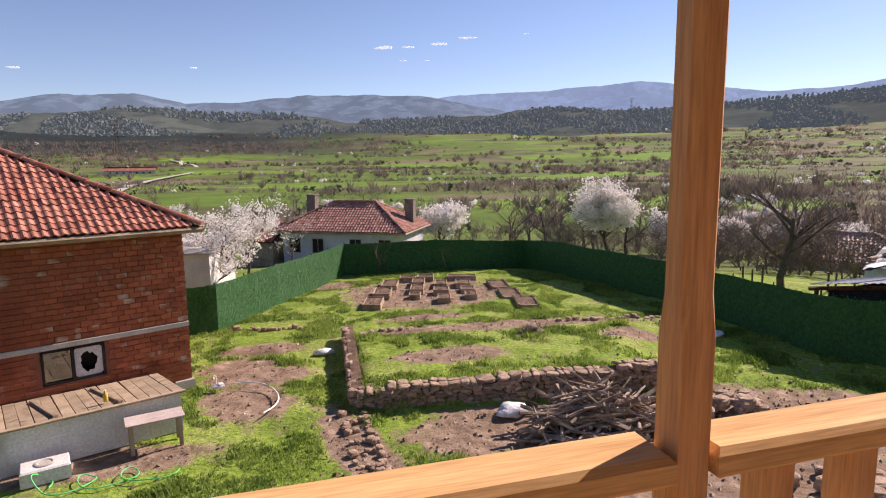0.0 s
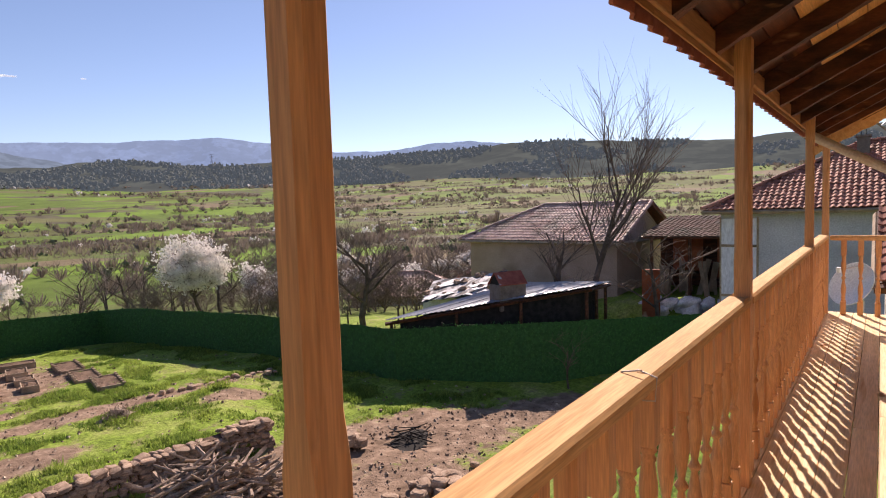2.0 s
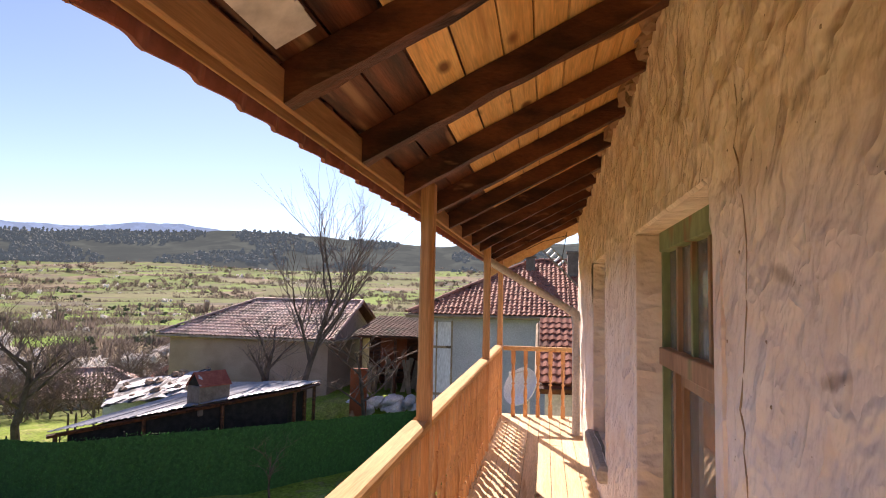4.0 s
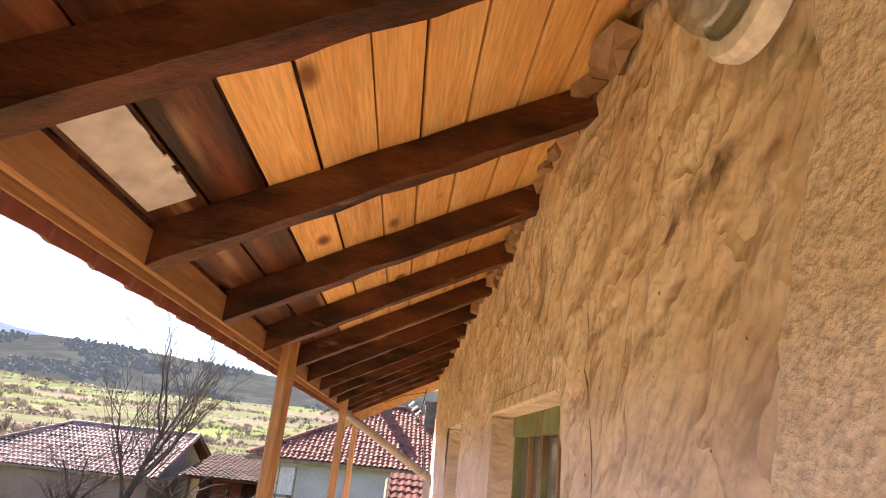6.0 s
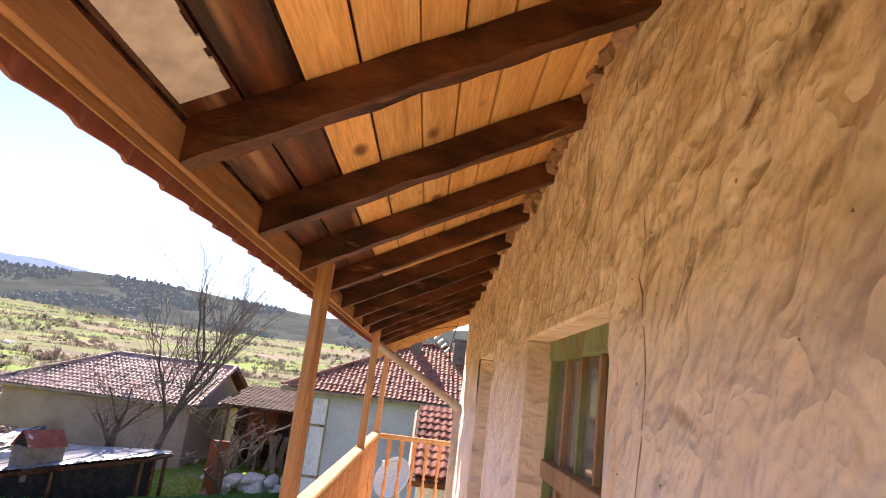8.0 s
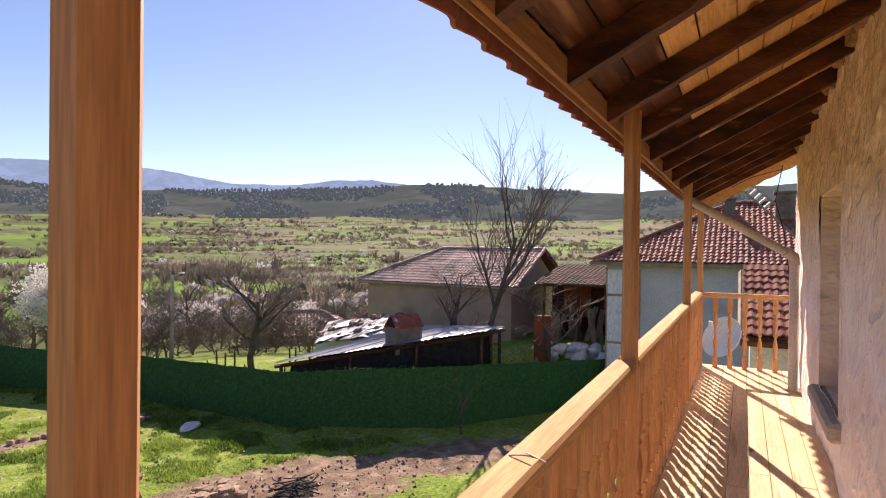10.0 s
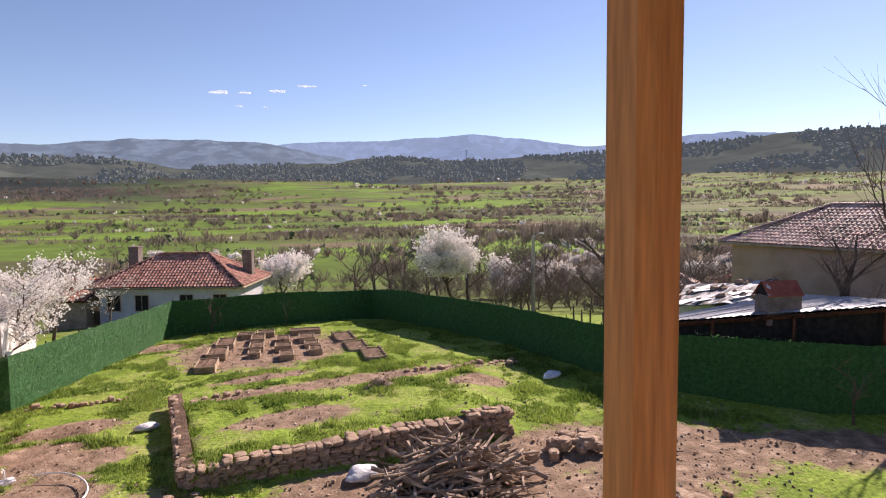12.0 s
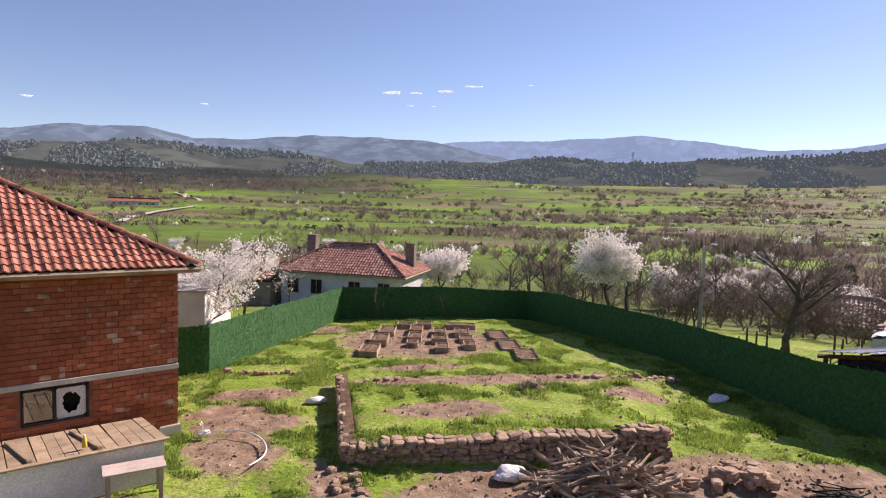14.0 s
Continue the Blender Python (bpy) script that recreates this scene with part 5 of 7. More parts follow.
def valley_house():
    h = thing("valley_house", "low whitewashed house with weathered red tile hip roof and two chimneys", "house", (2.2, 50.3, -6.6), -30.4)
    W, D = 10.0, 6.3
    Mesh().box(0, W, 0, D, -1.5, 2.6).make("wall", GREYWALL, h)
    hip_roof(h, 0, W, 0, D, 2.65, 4.75, FADEDTILE, 0.5, 0.25, 0.34)
    for x in (0.6, 2.6, 5.8, 8.2):
        simple_window("window", h, x, 0, 0.9, 0.9, 1.1)
    Mesh().box(4.3, 8.6, -0.9, -0.02, -1.5, 1.2).make("porch_block", WHITEWASH, h)
    chimney_stack(h, 0.6, 4.4, 3.2, 5.2, 0.75, DARKSTONE, DARKSTONE)
    chimney_stack(h, 9.6, 3.9, 3.0, 4.9, 0.7, DARKSTONE, DARKSTONE)
    s = thing("small_shed", "small shed with rusty red sheet roof beside the valley house", "shed", (-1.0, 51.0, -6.7), -25)
    Mesh().box(0, 2.6, 0, 3, -1, 2.0).make("wall", PLANK_OLD, s)
    tiled_slope([(-0.3, -0.3, 1.9), (2.9, -0.3, 1.9), (2.9, 3.3, 3.0), (-0.3, 3.3, 3.0)], s, TILE)
    w = thing("white_outbuilding", "plain whitewashed outbuilding with flat roof behind the fence", "shed", (-1.7, 29.4, -5.0), -12)
    Mesh().box(-2.6, 0, 0, 4.3, 0, 2.35).make("wall", WHITEWASH, w)
    o = Mesh().box(-2.8, 0.15, -0.15, 4.5, 0, 0.09).make("roof_slab", CONCRETE, w)
    o.matrix_basis = pose(0, 0, 2.36, 2, 0, 0)
    Mesh().box(-0.02, 0.03, 2.6, 3.0, 1.7, 2.0).make("vent_opening", BLACKMAT, w)
    b = thing("long_barn", "long white barn with orange tile roof far out in the fields", "barn", (-108, 590, -9.3), 8)
    Mesh().box(-22, 19, 0, 9, 0, 4.2).make("wall", WHITEWASH, b)
    tiled_slope([(-23, -1, 4.1), (20, -1, 4.1), (20, 4.5, 6.9), (-23, 4.5, 6.9)], b, TILE, 1.2, 1.2)
    tiled_slope([(20, 10, 4.1), (-23, 10, 4.1), (-23, 4.5, 6.9), (20, 4.5, 6.9)], b, TILE, 1.2, 1.2)
    road = Mesh()
    way = [(330, -11.6), (400, -10.6), (470, -8.9), (560, -6.4), (640, -5.2), (740, -5.6), (860, -7.5)]
    for k in range(61):
        d_, a_ = np.interp(k / 10, range(7), [q[0] for q in way]), np.interp(k / 10, range(7), [q[1] for q in way])
        for e_ in (-2.2, 2.2):
            x_, y_ = 1 + d_ * math.sin(radians(a_)) + e_, d_ * math.cos(radians(a_)) - e_ * 0.4
            road.v.append((x_, y_, float(land(x_, y_)) + 1.2))
    road.f = [(2 * k, 2 * k + 1, 2 * k + 3, 2 * k + 2) for k in range(60)]
    tagged(road.make("road_track", CONCRETE), "pale dirt track winding through the fields", "road", kind="structure")
    for k in range(7):
        simple_window("window", b, -18 + k * 5.2, 0, 1.6, 1.6, 1.3)


valley_house()


def east_houses():
    r = thing("farm_house", "tan-rendered farm house with faded red tile roof", "house", (31.1, 11.2, -3.4), 85)
    # own x axis runs along the front from its near end to its far end
    W, D = 9.5, 6.6
    Mesh().box(0, W, -D, 0, -2.5, 2.85).make("wall", TANWALL, r)
    hip_roof(r, 0, W, -D, 0, 2.92, 4.85, TILE_OLD, 0.5, 0.23, 0.31, left_hip=False)
    g = Mesh()
    g.add([(0, 0, 2.8), (0, -D, 2.8), (0, -D / 2, 4.75), (0.2, 0, 2.8), (0.2, -D, 2.8), (0.2, -D / 2, 4.75)], [(0, 1, 2), (5, 4, 3), (0, 2, 5, 3), (2, 1, 4, 5), (1, 0, 3, 4)])
    g.make("gable", TANWALL, r)
    n = thing("neighbour_house", "two-storey grey-rendered house with dark red tile roof", "house", (26.6, -6.5, -3.2), 0)
    Mesh().box(0, 9, 0, 11.9, -1, 4.2).make("wall", GREYWALL, n)
    # roof with the ridge running away along y
    e = thing("neighbour_roof", "hipped roof of small dark red tiles with a chimney", "roof", (26.6, 5.4, 1.05), -90)
    hip_roof(e, 0, 11.9, 0, 9, 0.05, 2.6, TILE, 0.55, 0.205, 0.27)
    chimney_stack(e, 4.5, 3.6, 1.6, 2.72, 0.42, DARKSTONE, DARKSTONE)
    for k in (-0.08, 0.08):
        Mesh().tube([(4.5 + k, 3.6, 2.8), (4.5 + k, 3.6, 3.15)], [0.012, 0.012], 5).make("iron_rod", BLACKMAT, e)
    chimney_stack(e, 6.55, 3.2, 1.6, 2.9, 0.7, DARKSTONE, DARKSTONE)
    for a, b in ((10.62, 11.2), (11.26, 11.86)):
        for c, d in ((-0.9, 0.9), (1.0, 2.85), (2.95, 3.95)):
            Mesh().box(-0.03, -0.004, a, b, c, d, bev=0.006).make("sheet_panel", PALESHEET, n, "pale blue-grey sheet panel on the corner")
    for a, b, c, d in ((10.55, 10.62, -0.9, 4.0), (11.2, 11.26, -0.9, 4.0), (11.86, 11.92, -0.9, 4.0), (10.62, 11.86, 0.9, 1.0), (10.62, 11.86, 2.85, 2.95)):
        Mesh().box(-0.05, -0.002, a, b, c, d).make("panel_batten", PLANK_OLD, n)
    Mesh().box(-0.03, -0.002, 1.2, 4.4, 3.75, 4.1).make("dark_band", OLDWOOD, n)
    bx = Mesh().box(-0.5, -0.03, 9.6, 10.3, -1, 1.0, bev=0.02)
    bx.make("meter_box", WHITEPLASTIC, n, "white meter cabinet")
    yel = mat("yellow_door", (0.62, 0.33, 0.04), (0.70, 0.40, 0.06), 2, 0.5, 0)
    Mesh().box(-0.515, -0.502, 9.68, 10.22, 0.1, 0.75).make("yellow_hatch", yel, n, "orange yellow hatch")
    ld = thing("roof_ladder", "weathered wooden ladder leaning up over the neighbour's tile roof", "ladder", (28.0, -0.42, 3.18))
    up, ac = Vector((0, 0.70, 0.714)), Vector((0, -0.714, 0.70))
    for q, low in ((0.0, -1.45), (0.36, -0.1)):
        Mesh().tube([ac * q + up * low, ac * q + up * 1.45], [0.045, 0.04], 6).make("rail", PLANK_OLD, ld)
    for k in range(6):
        o = up * (0.12 + 0.24 * k)
        Mesh().tube([o, o + ac * 0.36], [0.055, 0.055], 4).make("rung", PALESHEET, ld)
    lo = thing("low_tiled_roof", "low lean-to with large red clay tiles behind the balcony end", "roof", (0, 0, 0))
    tiled_slope([(14.4, 0.34, -0.03), (14.4, -1.6, -0.03), (17.6, -1.6, 1.20), (17.6, 0.36, 1.20)], lo, LOWTILE, 0.17, 0.36, 0.03)
    Mesh().box(14.8, 17.4, -1.5, 0.2, -5, -0.2).make("wall", WHITEWASH, lo)
    Mesh().tube([(14.36, 0.36, -0.13), (17.6, 0.38, 1.10)], [0.07, 0.07], 4).make("verge_board", PLANK_OLD, lo)
    Mesh().tube([(14.36, 0.38, -0.15), (14.36, -1.6, -0.15)], [0.09, 0.09], 4).make("eaves_board", OLDWOOD, lo)
    d = thing("satellite_dish", "grey-white satellite dish on an arm beyond the balcony end", "satellite dish", (13.0, 0.62, 0.05), 0)
    M = pose(0, 0, 0, 0, -62, -40) @ Matrix.Scale(0.88, 4)
    prof = [(0.02 + 0.41 * k / 8, 0.12 * (k / 8) ** 2) for k in range(9)]
    back = [(r_ + 0.004, z_ - 0.02) for r_, z_ in reversed(prof)]
    Mesh().lathe(prof + [(0.44, 0.125), (0.44, 0.105)] + back[1:], 30, M).make("bowl", WHITEPLASTIC, d, "", True)
    Mesh().tube([M @ Vector((0.38, 0, 0.1)), M @ Vector((0.1, 0, 0.5))], [0.014, 0.014], 6).make("feed_arm", PVC, d)
    Mesh().lathe([(0.035, -0.04), (0.04, 0.05)], 10, Matrix.Translation(M @ Vector((0.1, 0, 0.5)))).make("receiver", WHITEPLASTIC, d)
    Mesh().tube([(0.05, 0, -0.05), (0.3, -0.1, -0.3), (0.3, -0.1, -5.0)], [0.025] * 3, 8).make("mast", PVC, d)
    # open barn with firewood and sacks
    o = thing("open_barn", "dark open-fronted barn with rusty red boards and leaning timber", "barn", (31.2, 3.2, -3.4), 0)
    Mesh().box(4, 4.15, -1.0, 7.0, -1, 3.4).make("back_wall", OLDWOOD, o)
    Mesh().box(0.1, 4, -1.1, -0.95, -1, 3.4).make("side_wall", OLDWOOD, o)
    tiled_slope([(-0.6, 6.6, 3.2), (-0.6, -1.2, 3.2), (4.6, -1.2, 4.0), (4.6, 6.6, 4.0)], o, DARKTILE)
    rng = random.Random(5)
    for k in range(5):
        Mesh().tube([(0.1, -0.9 + k * 1.8, -1), (0.1, -0.9 + k * 1.8, 3.3)], [0.09, 0.08], 6).make("barn_post", OLDWOOD, o)
    for k in range(26):
        y = rng.uniform(0, 6.3)
        Mesh().box(-0.05, 0.0, 0, rng.uniform(0.12, 0.3), 0, rng.uniform(1.2, 2.4)).make("leaning_plank", PLANK_OLD, o).matrix_basis = pose(rng.uniform(0.4, 2.5), y, -0.3, rng.uniform(-14, 14), 12, 0)
    for k in range(3):
        Mesh().box(-0.02, 0.02, 0.2 + k * 2.2, 1.7 + k * 2.2, 0.6 + 0.3 * k, 2.9).make("rusty_panel", BRICK, o).matrix_basis = pose(3.2, 0, 0)
    for k in range(15):
        sk = thing("white_sack", "stuffed white woven sack lying by the barn", "sack", (29.2 + rng.uniform(-0.4, 0.7), 5.4 + k * 0.27 + rng.uniform(-0.1, 0.1), land(29.3, 6.5) + 0.28 + (0.35 if k % 3 == 1 else 0)), rng.uniform(0, 180), group="sacks by the barn")
        Mesh().lump((0, 0, 0), rng.uniform(0.32, 0.42), rng, (1.35, 0.85, 0.8), 0.35, 10, 7).make("sack_body", PLASTICBAG, sk, "", True)
    wl = thing("red_block_wall", "low red brick wall end beside the sheet-roofed shed", "wall", (27.6, 9.6, -3.4), 12)
    Mesh().box(0, 0.25, -1.5, -0.75, -1, 1.9, bev=0.02).make("masonry", BRICK, wl)


east_houses()


def tin_shed():
    s = thing("sheet_roof_shed", "low shed with corrugated metal sheet roof and a stubby chimney", "shed")
    fl, fr, br, bl = Vector((18.4, 15.82, -2.78)), Vector((23.5, 9.5, -1.74)), Vector((26.0, 9.65, -1.86)), Vector((24.6, 13.3, -1.90))
    rng = random.Random(6)
    nsheet = 7
    for k in range(nsheet):
        m = Mesh()
        a0, a1 = k / nsheet, (k + 1) / nsheet
        vs, fs = [], []
        n = 24
        lift = rng.uniform(0, 0.03)
        for j in range(5):
            for i in range(n + 1):
                q = a0 + (a1 - a0 + 0.01) * i / n
                p = (fl.lerp(fr, q)).lerp(bl.lerp(br, q), j / 4 * rng.uniform(0.99, 1.0))
                vs.append(p + Vector((0, 0, 0.018 * math.cos(2 * math.pi * i / 4) + lift + 0.02 * noise.noise((q * 9, j, 2)))))
        for j in range(4):
            for i in range(n):
                c = j * (n + 1) + i
                fs.append((c, c + 1, c + n + 2, c + n + 1))
        m.add(vs, fs)
        o = m.make("roof_sheet", STEELROOF, s, "", False)
        sd = o.modifiers.new("thick", "SOLIDIFY")
        sd.thickness = 0.008
    for p, q in ((fl, fr), (fr, br), (bl, br)):
        Mesh().tube([p - Vector((0, 0, 0.13)), q - Vector((0, 0, 0.13))], [0.07, 0.07], 4).make("purlin", OLDWOOD, s)
    for p in (fl, fr, br, bl, fl.lerp(fr, 0.33), fl.lerp(fr, 0.66), fr.lerp(br, 0.5)):
        Mesh().tube([p.lerp((fl + br) / 2, 0.05) - Vector((0, 0, 0.1)), p.lerp((fl + br) / 2, 0.05) - Vector((0, 0, 2.9))], [0.07, 0.08], 6).make("prop", OLDWOOD, s)
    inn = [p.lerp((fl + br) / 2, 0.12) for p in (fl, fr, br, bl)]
    # Near-black walls put the shade under the roof into their colour.
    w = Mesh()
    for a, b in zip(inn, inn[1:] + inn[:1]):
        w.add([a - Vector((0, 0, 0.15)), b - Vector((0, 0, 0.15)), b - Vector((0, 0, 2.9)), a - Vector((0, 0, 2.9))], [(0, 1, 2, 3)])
    w.make("shed_wall", BLACKMAT, s, "near-black boards carrying the shade under the roof")
    c = thing("stub_chimney", "squat rendered chimney with a little red tin gable", "chimney", (22.0, 12.4, -2.38), -26)
    Mesh().box(-0.62, 0.62, -0.38, 0.38, -0.25, 0.80, bev=0.03).make("shaft", DARKSTONE, c)
    g = Mesh()
    g.add([(-0.66, -0.44, 0.80), (0.66, -0.44, 0.80), (0.66, 0, 1.28), (-0.66, 0, 1.28), (0.66, 0.44, 0.80), (-0.66, 0.44, 0.80), (-0.66, -0.44, 0.77), (0.66, -0.44, 0.77), (0.66, 0.44, 0.77), (-0.66, 0.44, 0.77)], [(0, 1, 2, 3), (3, 2, 4, 5), (0, 6, 7, 1), (5, 4, 8, 9)])
    Mesh().add([(-0.6, -0.40, 0.80), (-0.6, 0, 1.24), (-0.6, 0.40, 0.80), (0.6, -0.40, 0.80), (0.6, 0, 1.24), (0.6, 0.40, 0.80)], [(0, 1, 2), (5, 4, 3), (0, 3, 4, 1), (1, 4, 5, 2)]).make("smoke_opening", BLACKMAT, c, "near-black gable opening")
    rust = mat("rusty_red_tin", (0.22, 0.045, 0.03), (0.34, 0.10, 0.06), 3, 0.6, 0.2, spots=((0.5, 0.5, 0.5), 3, 0.66, 0.7))
    g.make("tin_hood", rust, c, "rusty red tin hood")
    p = thing("patched_roof", "old roof patched with white sheeting and stones", "roof", (0, 0, 0))
    m = Mesh()
    a, b, c2, d = Vector((24.0, 18.4, -3.05)), Vector((25.8, 15.0, -2.45)), Vector((30.0, 17.0, -2.05)), Vector((28.2, 20.8, -2.65))
    n = 14
    vs = [a.lerp(b, i / n).lerp(d.lerp(c2, i / n), j / n) + Vector((0, 0, 0.09 * noise.noise((i * 0.6, j * 0.6, 4)))) for j in range(n + 1) for i in range(n + 1)]
    m.add(vs, [(j * (n + 1) + i, j * (n + 1) + i + 1, (j + 1) * (n + 1) + i + 1, (j + 1) * (n + 1) + i) for j in range(n) for i in range(n)])
    pm = mat("patched_sheeting", (0.06, 0.065, 0.075), (0.50, 0.50, 0.52), 1.6, 0.7, 0.4, 8, (0.5, 1.6, 1), sharp=(0.47, 0.53), spec=0.15)
    o = m.make("sheeting", pm, p)
    sd = o.modifiers.new("thick", "SOLIDIFY")
    sd.thickness = 0.03
    Mesh().box(25.4, 28.8, 16.8, 19.4, -5.5, -3.0).make("shed_body", WHITEWASH, p)
    for k in range(26):
        u_, v_ = rng.random(), rng.random()
        q = a.lerp(b, u_).lerp(d.lerp(c2, u_), v_)
        if k % 5:
            Mesh().lump((0, 0, 0.08), rng.uniform(0.12, 0.24), rng, (1.2, 0.9, 0.7), 0.4).make("weight_stone", STONE, p).matrix_basis = Matrix.Translation(q)
        else:
            Mesh().box(-0.5, 0.5, -0.22, 0.22, 0, 0.02, bev=0.005).make("loose_sheet", PALESHEET, p).matrix_basis = Matrix.Translation(q + Vector((0, 0, 0.07))) @ pose(0, 0, 0, rng.uniform(-3, 3), rng.uniform(-8, -2), rng.uniform(-30, 30))
    h = thing("far_cottage", "small cottage with faded tile roof beyond the green plot", "house", (44, 36, -9.1), -52)
    Mesh().box(-5, 5, 0, 6, -2, 2.4).make("wall", WHITEWASH, h)
    hip_roof(h, -5, 5, 0, 6, 2.5, 4.4, TILE_OLD, 0.5, 0.3, 0.4)
    h2 = thing("far_cottage", "small cottage roof of reddish tiles beside bare trees", "house", (48, 29, -8.0), -60)
    Mesh().box(-3, 3, 0, 5, -2, 2.4).make("wall", WHITEWASH, h2)
    hip_roof(h2, -3, 3, 0, 5, 2.5, 4.2, TILE, 0.5, 0.3, 0.4)


tin_shed()


# ---- garden ----
FENCE = [(-2.6, 24.1), (-1.12, 24.7), (5.15, 34.8), (16.25, 34.6), (18.4, 23.3), (18.4, 15.35), (20.75, 10.3), (26.0, 6.5), (30.0, 3.6)]


def fence():
    rng = random.Random(2)
    f = thing("green_grass_fence", "tall fence clad in dark green artificial grass sheets", "fence")
    HS = [1.9, 1.9, 1.88, 1.85, 1.9, 2.04, 2.32, 2.05, 1.95]
    for s, (p, q) in enumerate(zip(FENCE[:-1], FENCE[1:])):
        L = math.hypot(q[0] - p[0], q[1] - p[1])
        n = max(1, int(round(L / 2.0)))
        for k in range(n):
            a = (p[0] + (q[0] - p[0]) * k / n, p[1] + (q[1] - p[1]) * k / n)
            b = (p[0] + (q[0] - p[0]) * (k + 1) / n, p[1] + (q[1] - p[1]) * (k + 1) / n)
            nn, mm = 18, 14
            za, zb = (ground_z(*a) - 0.03, ground_z(*b) - 0.03) if s < 4 else (-5.08, -5.08)
            tx, ty = (b[0] - a[0]) / (L / n), (b[1] - a[1]) / (L / n)
            nxv, nyv = -ty, tx
            vs, fs = [], []
            for j in range(mm + 1):
                for i in range(nn + 1):
                    u = i / nn
                    H = HS[s] + (HS[s + 1] - HS[s]) * (k + u) / n
                    d = (0.03 * noise.noise((u * 2.2 + k * 5 + s * 11, j * 0.16, 1)) + 0.012 * rng.uniform(-1, 1)) * min(1, 6 * u * (1 - u))
                    top = 0.02 * rng.uniform(-1, 1) if j == mm else 0
                    vs.append((a[0] + (b[0] - a[0]) * u + nxv * d, a[1] + (b[1] - a[1]) * u + nyv * d, za + (zb - za) * u + H * j / mm + top - 0.02 * math.sin(math.pi * u) * (j == mm)))
            for j in range(mm):
                for i in range(nn):
                    c = j * (nn + 1) + i
                    fs.append((c, c + 1, c + nn + 2, c + nn + 1))
            # needle fringe
            o = len(vs)
            backing = len(fs)
            for k2 in range(1500):
                u, w = rng.random(), rng.random() ** 0.9
                zz = za + (zb - za) * u + H * w
                cx_, cy_ = a[0] + (b[0] - a[0]) * u, a[1] + (b[1] - a[1]) * u
                sd = -1 if rng.random() < 0.5 else 1
                e = 0.045 * sd
                du, dz = rng.uniform(-0.05, 0.05), rng.uniform(0.0, 0.07)
                vs += [(cx_ - tx * 0.012, cy_ - ty * 0.012, zz), (cx_ + tx * 0.012, cy_ + ty * 0.012, zz), (cx_ + tx * du + nxv * e, cy_ + ty * du + nyv * e, zz + dz)]
                fs.append((o, o + 1, o + 2))
                o += 3
            panel = Mesh().add(vs, fs).make("grass_panel", FENCEMAT, f)
            panel.data.materials.append(FENCETIP)
            panel.data.polygons.foreach_set("material_index", [0] * backing + [1 if q % 5 < 3 else 0 for q in range(len(fs) - backing)])
            Mesh().tube([(a[0] + nxv * 0.06, a[1] + nyv * 0.06, za - 0.2), (a[0] + nxv * 0.06, a[1] + nyv * 0.06, za + H + 0.06)], [0.024, 0.024], 6).make("fence_post", BLACKMAT, f)


fence()


